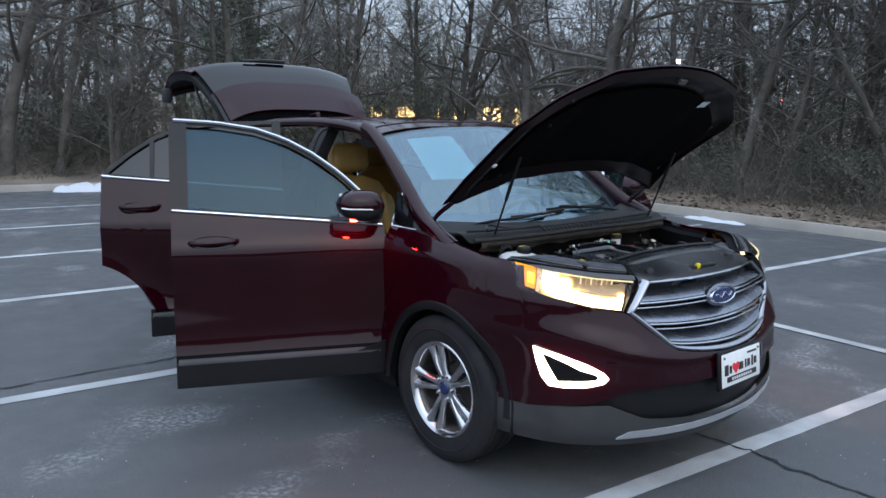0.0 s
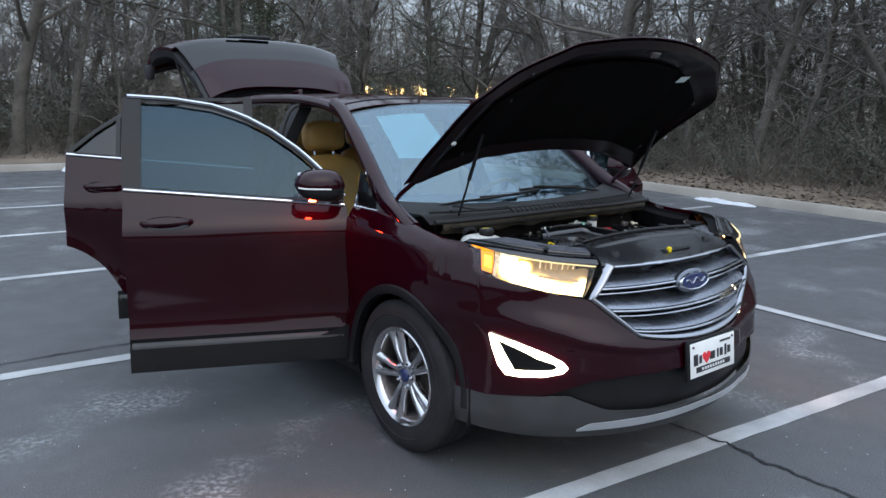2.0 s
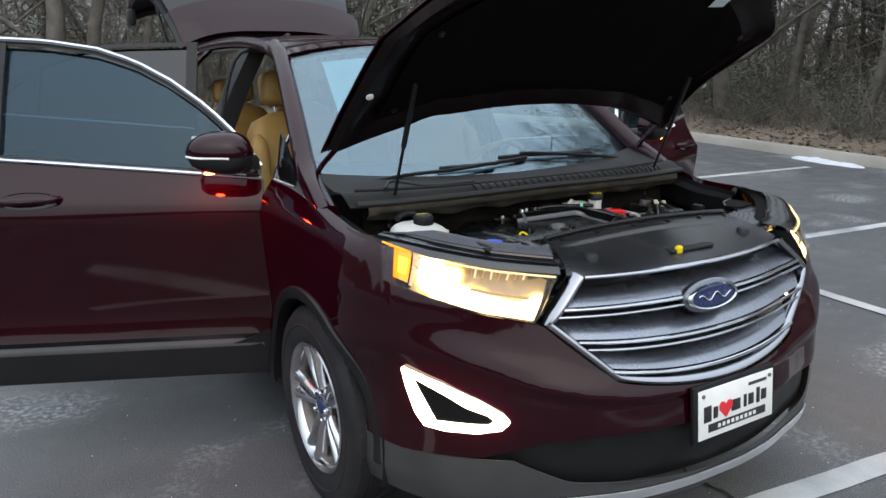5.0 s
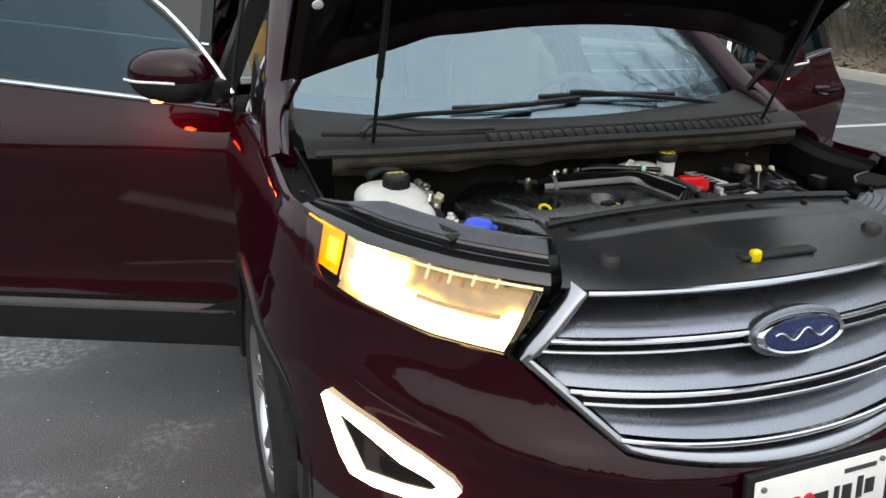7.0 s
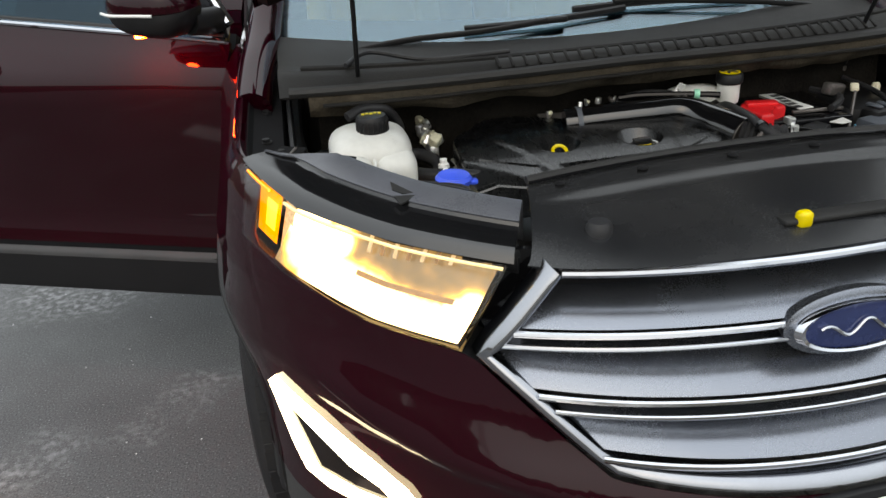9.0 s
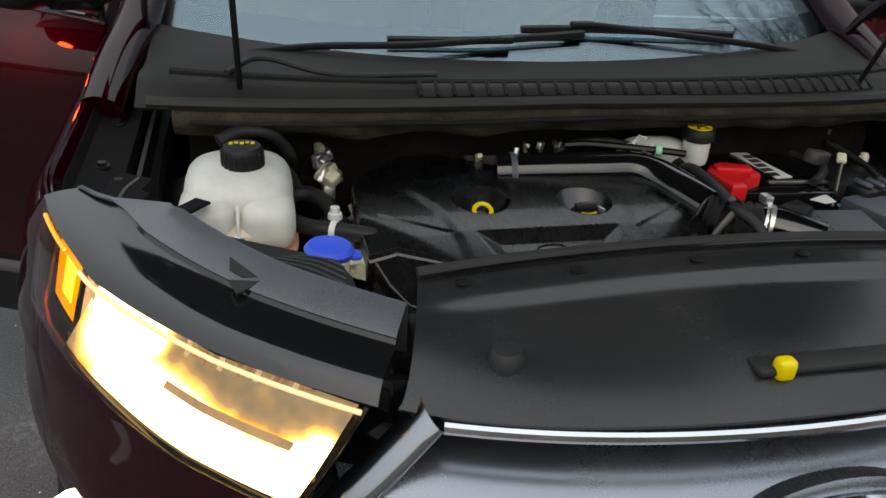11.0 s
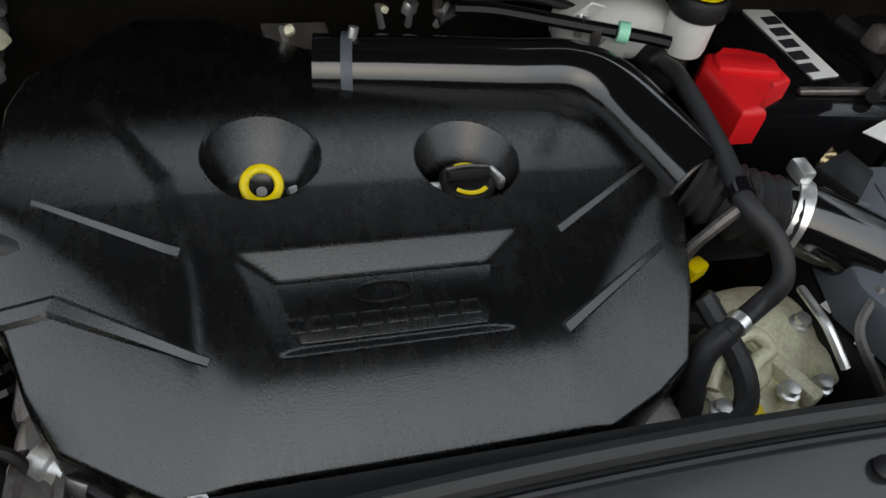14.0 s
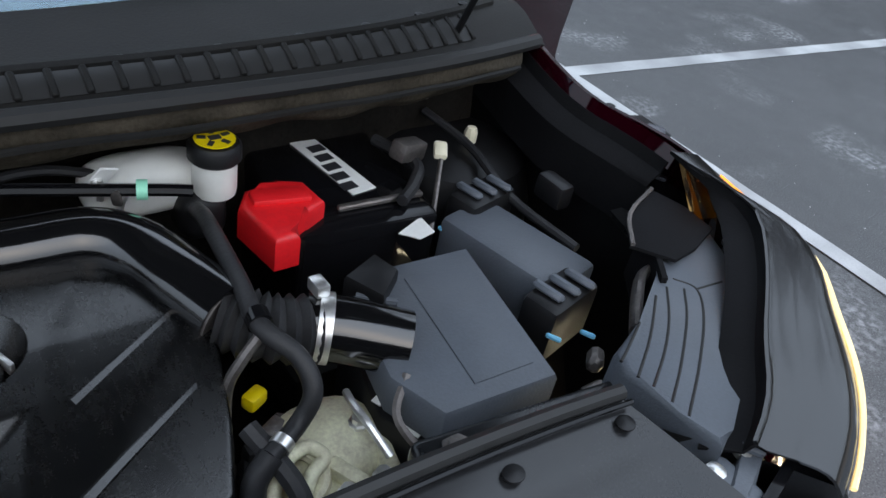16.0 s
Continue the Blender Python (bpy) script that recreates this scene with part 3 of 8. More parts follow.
# thicket of thin stems, and the far depth of the woods
for nm, label, count, near, far, hmin, hmax, girth in (("brush", "dense dry brush and saplings under the trees", 5200, 1.6, 17, 0.4, 2.4, 0.007),
                                                       ("far_woods", "far depth of the bare winter woods", 1150, 7, 48, 2.0, 7.6, 0.026)):
    st, made = Sticks(), 0
    while made < count:
        a, d = radians(tr.uniform(-10, 88)), tr.uniform(12, 62)
        x, y = -3.3 + d * math.sin(a), -2.7 + d * math.cos(a)
        o = outside(x, y)
        if not near < o < far:
            continue
        made += 1
        h = tr.uniform(hmin, hmax)
        base = Vector((x, y, woods_floor(x, y) - 0.05))
        if nm == "brush":
            for _ in range(4):
                st.add(bent(base + Vector((tr.gauss(0, 0.25), tr.gauss(0, 0.25), 0)), Vector((tr.uniform(-1.3, 1.3), tr.uniform(-1.3, 1.3), 1)), h * tr.uniform(0.5, 1.2), 4, 0.38, 0.0, tr), girth, 0.002, 3)
        else:
            stem = bent(base, Vector((tr.uniform(-0.3, 0.3), tr.uniform(-0.3, 0.3), 1)), h, 6, 0.16, 0.03, tr)
            st.add(stem, girth * tr.uniform(0.5, 1.6), 0.01, 4)
            for _ in range(24):
                q = stem[tr.randint(1, 6)]
                st.add(bent(q, Vector((tr.uniform(-1, 1), tr.uniform(-1, 1), tr.uniform(-0.2, 1))), tr.uniform(0.8, 3.0), 3, 0.35, 0.03, tr), 0.014, 0.003, 3)
    tagged(new(nm, st.mesh(nm, BRUSH)), label, "woods", kind="stuff")

# stand-in belt of woods, mostly out of view: closes the place on all sides, darkens low reflections
rows = []
for k in range(241):
    a = 2 * math.pi * k / 240
    d = 78 + 6 * noise.noise((math.cos(a) * 3, math.sin(a) * 3, 0))
    h = 10.5 + 3.0 * noise.noise((math.cos(a) * 9, math.sin(a) * 9, 4)) + 1.6 * noise.noise((math.cos(a) * 40, math.sin(a) * 40, 8))
    if radians(-14) < (a if a < math.pi else a - 2 * math.pi) < radians(92):
        h *= 0.30
    rows.append([(math.sin(a) * (d + o), math.cos(a) * (d + o), z * h - 0.1) for o, z in ((0, 0), (0.6, 0.4), (1.4, 0.75), (2.6, 1.0), (5, 0.9), (6, 0))])
tagged(ob_from("backdrop", rings(rows, closed=False), BRUSH), "stand-in belt of distant woods that darkens low reflections", "woods", kind="structure")

# fallen leaves on the verge
lv, lf = [], []
LEAF = material("fallen_leaf", (0.19, 0.145, 0.105), 0.9, 0, 0, 0.35, 3, 20, 0.0)
for _ in range(9000):
    i = tr.randrange(8, 60)
    o = 0.2 + tr.random() ** 2 * 6
    p = kerb_path[min(i, len(kerb_path) - 1)].lerp(kerb_path[min(i + 1, len(kerb_path) - 1)], tr.random()) + kerb_side(i) * o
    z = 0.125 + 0.022 * o + (0.05 + 0.01 * o) * noise.noise((p.x * 0.6, p.y * 0.6, 0)) * min(1, o)
    a, s = tr.uniform(0, 6.28), tr.uniform(0.03, 0.075)
    b = len(lv)
    d, e = Vector((math.cos(a), math.sin(a), tr.uniform(-0.4, 0.4))) * s, Vector((-math.sin(a), math.cos(a), tr.uniform(-0.4, 0.4))) * s * 0.5
    q = Vector((p.x, p.y, z))
    lv += [q - d, q + e, q + d, q - e]
    lf.append((b, b + 1, b + 2, b + 3))
me = bpy.data.meshes.new("fallen_leaves")
me.from_pydata([tuple(p) for p in lv], [], lf)
me.materials.append(LEAF)
tagged(new("fallen_leaves", me), "dry brown leaves scattered over the verge", "leaves", kind="stuff")

# lights far behind the woods
LAMPGLOW = material("street_light_glow", (0.84, 0.84, 0.84), 0.5, 0, 0, 0, 9, 9, 0, emit=(1.0, 0.93, 0.75), emit_strength=57)
YGLOW = material("lit_window_far", (0.84, 0.84, 0.84), 0.5, 0, 0, 0.3, 1.5, 9, 0, emit=(1.0, 0.66, 0.25), emit_strength=3.04)
RGLOW = material("red_light_far", (0.84, 0.084, 0.084), 0.5, 0, 0, 0, 9, 9, 0, emit=(1.0, 0.08, 0.06), emit_strength=9.5)
WALLFAR = material("far_wall", (0.475, 0.418, 0.342), 0.8, 0, 0, 0.2, 0.6, 8, 0.0)
EYE0 = Vector((-3.25, -2.75, 1.68))


def lamp_far(d, dist, r, mat, name, label, cat, mast=True):
    p = EYE0 + Vector(d).normalized() * dist
    t = thing(name, label, cat, "lights behind the woods", at=(p.x, p.y, 0))
    part("lamp_head", lathe([(0.02, p.z + r), (r * 0.8, p.z + r * 0.5), (r, p.z), (r * 0.6, p.z - r * 0.4), (0.02, p.z - r * 0.5)], 12), mat, t, "glowing lamp head")
    if mast:
        part("pole", rod((0, 0, -0.2), (0, 0, p.z - r * 0.4), 0.07, 0.04, 8), IRON, t)


for d, dist, r in (((0.526, 0.848, 0.058), 62, 0.22), ((0.831, 0.552, 0.075), 64, 0.20), ((0.651, 0.756, 0.072), 66, 0.09), ((0.60, 0.80, 0.060), 66, 0.07)):
    lamp_far(d, dist, r, LAMPGLOW, "street_lamp", "lit street lamp glowing far behind the woods", "street lamp")
for d, dist, r in (((0.882, 0.47, 0.033), 60, 0.16), ((0.875, 0.484, 0.036), 60, 0.07), ((0.894, 0.447, 0.030), 60, 0.07), ((0.862, 0.505, 0.030), 60, 0.06), ((0.852, 0.523, 0.027), 60, 0.05)):
    lamp_far(d, dist, r, RGLOW, "signal_lamp", "red signal light glowing far behind the woods", "signal lamp")
bx = EYE0 + Vector((0.63, 0.776, 0)) * 66
b0 = thing("lit_building", "low building with yellow-lit windows behind the woods", "building", at=(bx.x, bx.y, 0))
b0.rotation_euler.z = radians(-40)
part("wall", box((0, 0, 1.6), (17, 5, 3.9), 0.05), WALLFAR, b0)
part("roof", box((0, 0, 3.65), (17.6, 5.6, 0.25), 0.05), TRIM, b0)
for k in range(7):
    w = part("window", box((-7.2 + 2.4 * k, -2.53, 2.0), (1.5, 0.06, 1.5), 0.01), YGLOW, b0, "yellow-lit window")
    part("mullion", box((-7.2 + 2.4 * k, -2.58, 2.0), (0.06, 0.05, 1.5), 0.0), TRIM, w)

# ---- the car: body surfaces ----
# x across (right side of the car is -x), y back from the front axle, z up
suv = thing("suv", "dark burgundy SUV with open bonnet, doors and tailgate", "car")
WARP[0] = True
WIDTH = [(0.20, 0.86), (0.26, 0.905), (0.34, 0.926), (0.46, 0.917), (0.56, 0.915), (0.72, 0.926), (0.88, 0.940), (0.98, 0.949), (1.030, 0.9525), (1.040, 0.951), (1.048, 0.945), (1.09, 0.916), (1.15, 0.877), (1.22, 0.845), (1.34, 0.79),
         (1.45, 0.74), (1.55, 0.69), (1.66, 0.625)]
NOSE = [(0.20, 0.70), (0.30, 0.79), (0.42, 0.815), (0.55, 0.82), (0.64, 0.805), (0.72, 0.765), (0.80, 0.735), (0.90, 0.70), (0.99, 0.66), (1.05, 0.62)]


def wide(y, z):
    """Half width of the body."""
    w = table(z, WIDTH)
    if y > 2.0:
        w -= 0.055 * ((y - 2.0) / 1.8) ** 2
    if y > 3.4:
        w -= 0.45 * ((y - 3.4) / 0.45) ** 2
    if y < 0.5 and z > 0.9:
        w -= 0.05 * min(1, (0.5 - y) / 0.7) * min(1, (z - 0.9) / 0.15)
    if y > 0.45:
        w += 0.024 * ease((0.572 - z) / 0.040) * ease((y - 0.45) / 0.1)
    for cy in (0.0, 2.85):
        d = math.hypot(y - cy, z - 0.37)
        w += 0.022 * math.exp(-((d - 0.43) / 0.07) ** 2)
    return w


def nose(q, z, out=0.0):
    """The body's skin: q 0..1 from the middle of the nose to the corner, then 1 + metres back along the side."""
    if q <= 1:
        a, b, t = wide(-0.2, z), table(z, NOSE), q * math.pi / 2
        n = Vector((math.sin(t) / a, -math.cos(t) / b, 0)).normalized() * out
        return Vector((a * math.sin(t) + n.x, -0.2 - b * math.cos(t) + n.y, z))
    y = -0.2 + q - 1
    return Vector((wide(y, z) + out, y, z))


def q_of(x, z):
    return math.asin(min(1, x / wide(-0.2, z))) * 2 / math.pi


def q_side(y):
    return 1 + y + 0.2


def both(name, make, mat, parent=None, label=""):
    a = part(name, make(), mat, parent or suv, label)
    b = part(name, mirrored(make()), mat, parent or suv, label)
    return a, b


def arch(y, cy, r, z0=0.37):
    d = r * r - (y - cy) ** 2
    return z0 + math.sqrt(d) if d > 0 else -1


# front fenders
def fender_top(y):
    return table(y, [(-0.42, 1.056), (-0.30, 1.062), (-0.2, 1.070), (0.1, 1.105), (0.3, 1.125), (0.52, 1.13)])


def fender_low(y):
    a = arch(y, 0, 0.425)
    if y < 0:
        return max(a, 0.44)
    return max(a, 0.30)


def fender():
    ys = span(-0.345, 0.49, 46)
    rows = []
    for y in ys:
        lo, hi = fender_low(y), fender_top(y)
        rows.append([nose(q_side(y), lo + (hi - lo) * v / 14) if y > -0.2 else nose(1 - (-0.2 - y) * 0.95, lo + (hi - lo) * v / 14) for v in range(15)])
    # rolled-in top flange beside the bonnet gap
    for r in rows:
        p = r[-1]
        r.append(p + Vector((-0.018, 0, 0.006)))
        r.append(p + Vector((-0.030, 0, -0.02)))
    bm = rings(rows, closed=False)
    thicken(bm, 0.004)
    return bm


both("fender", fender, PAINT)


MATT = material("matt_black_plastic", (0.0076, 0.0076, 0.00855), 0.8, 0, 0, 0.3, 10, 260, 0.02, spec=0.12)


def gutter():
    ys = span(-0.340, 0.49, 30)
    rows = []
    for y in ys:
        p = nose(q_side(y), fender_top(y)) if y > -0.2 else nose(1 - (-0.2 - y) * 0.95, fender_top(y))
        rows.append([p + Vector(d) for d in ((-0.026, 0, -0.012), (-0.034, 0, -0.030), (-0.060, 0, -0.040), (-0.095, 0, -0.046), (-0.100, 0, -0.12))])
    return thicken(rings(rows, closed=False), 0.003)


both("wing_gutter", gutter, MATT, None, "black gutter between wing and engine bay")


def arch_liner(cy):
    rows = []
    for k in range(25):
        a = math.pi * (k / 24) * 1.16 - 0.25
        rows.append([(x, cy + 0.45 * math.cos(a), 0.37 + 0.45 * math.sin(a)) for x in (0.55, 0.70, 0.88)])
    bm = rings(rows, closed=False)
    thicken(bm, 0.006)
    return bm


both("wheel_arch_liner", lambda: arch_liner(0.0), BLACK)
both("wheel_arch_liner", lambda: arch_liner(2.85), BLACK)


def arch_lip(cy, a0, a1):
    rows = []
    for k in range(31):
        a = radians(a0 + (a1 - a0) * k / 30)
        row = []
        for r, o in ((0.402, -0.03), (0.404, 0.012), (0.425, 0.016), (0.446, 0.010), (0.450, -0.006)):
            y, z = cy + r * math.cos(a), 0.37 + r * math.sin(a)
            w = wide(y, max(z, 0.3)) if y > -0.2 else nose(1 - (-0.2 - y) * 0.95, max(z, 0.3)).x
            row.append((w + o, y, z))
        rows.append(row)
    return rings(rows, closed=False)


both("wheel_arch_trim", lambda: arch_lip(0.0, -6, 184), BLACK, None, "black wheel arch edging")
both("wheel_arch_trim", lambda: arch_lip(2.85, -6, 184), BLACK, None, "black wheel arch edging")

# front bumper skin
GRILLE = [(0.400, 0.989), (0.514, 0.862), (0.348, 0.704)]


def bumper_top(q, x):
    if x < 0.352:
        return 0.656 + 0.30 * x * x
    if x < 0.518:
        return 0.693 + (x - 0.352) / 0.166 * 0.150
    return table(x, [(0.518, 0.848), (0.548, 0.862), (0.66, 0.882), (0.79, 0.926), (0.864, 0.956), (0.870, 1.052), (0.905, 1.054)])


def bumper_low(q):
    return table(q, [(0, 0.550), (0.30, 0.540), (0.42, 0.520), (0.55, 0.455), (0.75, 0.430), (0.92, 0.44), (1.0, 0.45)])


def ridge(x, z):
    """The crease that runs across the bumper below the grille and over the fog lamps: full above, undercut below."""
    zc = table(x, [(0, 0.648), (0.30, 0.652), (0.43, 0.662), (0.58, 0.686), (0.77, 0.748), (0.9, 0.80)])
    amp = table(x, [(0, 0.010), (0.35, 0.011), (0.5, 0.017), (0.70, 0.014), (0.84, 0.0), (1.0, 0.0)])
    return amp * ease(1 - ((z - zc) / 0.11 if z > zc else (zc - z) / 0.030))


def bumper():
    rows = []
    for i in range(61):
        q = 0.866 * i / 60
        x = math.sin(q * math.pi / 2) * 0.945
        lo, hi = bumper_low(q), bumper_top(q, x)
        rows.append([nose(q, lo + (hi - lo) * v / 24, ridge(x, lo + (hi - lo) * v / 24)) for v in range(25)])
    bm = rings(rows, closed=False)
    thicken(bm, 0.004)
    return bm


both("bumper_skin", bumper, PAINT)
both("wing_tip", lambda: skin(lambda u, v: nose(q_of(0.846 + 0.022 * v + u * (0.885 - 0.846 - 0.022 * v), 1.072 - 0.112 * v), 1.072 - 0.112 * v), span(0, 1, 4), span(0, 1, 6), 0.004), PAINT)
# dark lower intake, cladding lip and silver skid strip
def lower_band(z_lo, z_hi, q0, q1, out, n=40, m=8):
    return skin(lambda q, v: nose(q, z_lo(q) + (z_hi(q) - z_lo(q)) * v, out), span(q0, q1, n), span(0, 1, m), 0.006)


both("lower_intake", lambda: lower_band(lambda q: 0.36, lambda q: bumper_low(q) + 0.012, 0, 0.58, -0.03), BLACK)
both("lower_cladding", lambda: lower_band(lambda q: table(q, [(0, 0.25), (0.6, 0.25), (1, 0.28)]), lambda q: table(q, [(0, 0.352), (0.35, 0.385), (0.48, 0.455), (0.58, 0.445), (0.75, 0.43), (0.93, 0.46)]), 0, 0.955, -0.002), CLAD)
both("skid_strip", lambda: lower_band(lambda q: table(q, [(0, 0.318), (0.36, 0.300), (0.44, 0.292)]), lambda q: table(q, [(0, 0.348), (0.30, 0.338), (0.40, 0.330), (0.44, 0.300)]), 0, 0.44, 0.008), SKID, None, "silver skid strip")

# grille
part("grille_backing", skin(lambda u, v: Vector((u, -0.2 - 0.60 * math.cos(math.asin(min(1, abs(u) / 0.95))), 0.63 + 0.37 * v)), span(-0.52, 0.52, 20), span(0, 1, 4), 0.01), GLOSS, suv)


def g_half(z):
    return table(z, [(0.660, 0.300), (0.704, 0.348), (0.862, 0.514), (0.989, 0.400)])


def front_y(x, z, out=0.0):
    return -0.2 - (table(z, NOSE) + out) * math.sqrt(max(0, 1 - (x / wide(-0.2, z)) ** 2))


def slat(z_top, z_bot, bow):
    """One broad blade of the grille: hollow above, swelling forwards to its lower edge."""
    prof = [(0.0, -0.135), (0.16, -0.132), (0.32, -0.112), (0.50, -0.066), (0.75, -0.020), (1.0, -0.004), (1.02, -0.016), (0.98, -0.05)]
    rows = []
    for i in range(49):
        u = i / 48 * 2 - 1
        row = []
        for t, o in prof:
            z = z_top + (z_bot - z_top) * t
            x = u * (g_half(z + bow * 0.16) - 0.012)
            z += bow * x * x
            row.append((x, front_y(x, z, o), z))
        rows.append(row)
    return rings(rows, closed=False)


def slat_edge(z, r=0.0055, bow=0.0):
    pts = []
    for i in range(41):
        x = (i / 40 * 2 - 1) * (g_half(z + bow * 0.16) - 0.012)
        pts.append((x, front_y(x, z, 0.002), z + bow * x * x))
    return tube(pts, r, 8, 1)


for zt, zb, bow in ((0.962, 0.905, 0.0), (0.880, 0.800, 0.08), (0.778, 0.704, 0.20)):
    s = part("grille_slat", slat(zt, zb, bow), SATIN, suv, "broad satin silver grille blade")
    part("edge", slat_edge(zb - 0.006, 0.0055, bow), CHROME, s, "bright chrome lower edge")
    if bow < 0.15:
        part("edge", slat_edge(zb - 0.026, 0.004, bow), CHROME, s, "bright chrome lower edge")
part("grille_top_strip", slat_edge(0.985, 0.007), CHROME, suv, "bright chrome strip")


def surround():
    pts = []
    for (x0, z0), (x1, z1) in zip(GRILLE, GRILLE[1:]):
        for k in range(8):
            t = k / 8
            pts.append((x0 + (x1 - x0) * t, z0 + (z1 - z0) * t))
    pts += [(0.345 - 0.345 * k / 10, 0.668 + 0.32 * (0.345 - 0.345 * k / 10) ** 2) for k in range(11)]
    rows = []
    for i, (x, z) in enumerate(pts):
        a, b = Vector(pts[max(i - 1, 0)]), Vector(pts[min(i + 1, len(pts) - 1)])
        d = (b - a).normalized()
        n = Vector((-d.y, d.x)) * 1.0
        row = []
        for s, o in ((-0.013, -0.03), (-0.012, 0.001), (-0.008, 0.007), (-0.003, 0.011), (0.002, 0.011), (0.007, 0.007), (0.011, 0.0), (0.013, -0.03)):
            px, pz = x + n.x * s, z + n.y * s
            px = max(px, 0.0) if i == len(pts) - 1 else px
            row.append((px, front_y(px, pz, o), pz))
        rows.append(row)
    return rings(rows, closed=False)


both("grille_surround", surround, SURROUND, None, "bright chrome grille surround")
# oval emblem: chrome rim round a blue field, lettering as a plain curl of bars
EM = pose(0.0, -0.918, 0.893, 82, 0, 0)
emb = part("emblem", moved(lathe([(0.02, -0.03), (0.092, -0.02), (0.096, 0.0), (0.090, 0.009), (0.083, 0.006)], 48, None, False), EM @ Matrix.Diagonal((1, 0.43, 1, 1))), CHROME, suv, "chrome-rimmed oval emblem")
part("field", moved(lathe([(0.001, 0.004), (0.060, 0.006), (0.084, 0.003), (0.084, -0.01)], 48), EM @ Matrix.Diagonal((1, 0.41, 1, 1))), BLUE, emb, "dark blue oval field")
part("mark", moved(tube([(0.062 * t, 0.011 * math.sin(6.5 * t + 0.8) * (1.1 - 0.5 * abs(t)), 0.008) for t in span(-1, 1, 40)], 0.0026, 6, 1), EM), CHROME, emb, "plain silver curl")
part("emblem_housing", moved(lathe([(0.03, -0.05), (0.098, -0.035), (0.104, -0.012), (0.09, -0.008)], 40), EM @ Matrix.Diagonal((1, 0.5, 1, 1))), SATIN, suv)

# number plate carrying a dealer's sign, its lettering as plain shapes
PL = pose(0.014, -1.030, 0.570, 84, 0, 1.0)
plate = part("plate", moved(box((0, 0, 0), (0.305, 0.155, 0.004), 0.002), PL), WHITE, suv, "white dealer plate with black and red shapes")
part("plate_holder", moved(box((0, 0.0, -0.012), (0.33, 0.18, 0.016), 0.004), PL), BLACK, suv)
for x, w, h in ((-0.118, 0.030, 0.050), (-0.086, 0.018, 0.036), (-0.004, 0.036, 0.036), (0.034, 0.012, 0.040), (0.058, 0.022, 0.036), (0.088, 0.014, 0.050), (0.112, 0.022, 0.034)):
    part("mark", moved(box((x, 0.002 + h * 0.2 - 0.008 + x * 0.03, 0.0028), (w, h, 0.0016), 0.0005), PL), INK, plate, "black bar of a lettering")
heart = prism([(0, -0.034), (0.026, -0.004), (0.027, 0.010), (0.018, 0.019), (0.008, 0.018), (0, 0.008), (-0.008, 0.018), (-0.018, 0.019), (-0.027, 0.010), (-0.026, -0.004)], 0.0015, 0.0042, 0.0)
part("heart", moved(heart, PL @ pose(-0.045, 0.006, 0)), REDINK, plate, "red heart shape")
part("mark", moved(box((0.002, -0.046, 0.0028), (0.235, 0.026, 0.0014), 0.0004), PL), INK, plate, "black bar")
for k in range(9):
    part("mark", moved(box((-0.072 + 0.018 * k, -0.046, 0.0037), (0.011, 0.012, 0.001), 0.0), PL), WHITE, plate, "small white bar")
part("mark", moved(box((0.085, 0.052, 0.0028), (0.075, 0.010, 0.0012), 0.0), PL), CLAD, plate, "small grey bar")
for sx in (-0.135, 0.135):
    part("screw", moved(lathe([(0.006, 0.0), (0.006, 0.004), (0.003, 0.006)], 10, pose(sx, 0.060, 0.002)), PL), IRON, plate)

# fog-lamp rings of white LEDs
def drl_ring():
    pts = [(0.845, 0.705), (0.775, 0.672), (0.705, 0.635), (0.655, 0.603), (0.640, 0.582), (0.655, 0.562), (0.705, 0.545), (0.765, 0.537), (0.800, 0.540), (0.815, 0.575), (0.832, 0.645)]
    c = Vector((sum(p[0] for p in pts) / len(pts), sum(p[1] for p in pts) / len(pts)))
    rows = []
    for x, z in pts + pts[:1]:
        d = (c - Vector((x, z)))
        d = d / max(d.length, 0.01)
        row = []
        for s, o in ((-0.008, -0.012), (-0.004, 0.018), (0.026, 0.018), (0.030, -0.02)):
            px, pz = x + d.x * s, z + d.y * s
            row.append(nose(q_of(px, pz), pz, o))
        rows.append(row)
    return rings(rows, closed=False)


def drl_panel():
    pts = [(0.838, 0.695), (0.70, 0.625), (0.650, 0.584), (0.71, 0.550), (0.795, 0.548), (0.822, 0.63)]
    cx, cz = 0.75, 0.61
    rows = []
    for k in (1.0, 0.66, 0.33, 0.02):
        rows.append([nose(q_of(cx + (x - cx) * k, cz + (z - cz) * k), cz + (z - cz) * k, 0.014 - 0.006 * (1 - k)) for x, z in pts])
    return rings(rows, caps=False)


a = part("running_light", moved(drl_ring(), Matrix.Translation((0.048, 0.062, 0))), DRL, suv, "lit white LED ring")
b = part("running_light", mirrored(drl_ring()), DRL, suv, "lit white LED ring")
for o in (a, b):
    pn = drl_panel()
    part("fog_lamp_panel", moved(pn, Matrix.Translation((0.048, 0.062, 0))) if o is a else mirrored(pn), GLOSS, o, "dark centre of the ring")

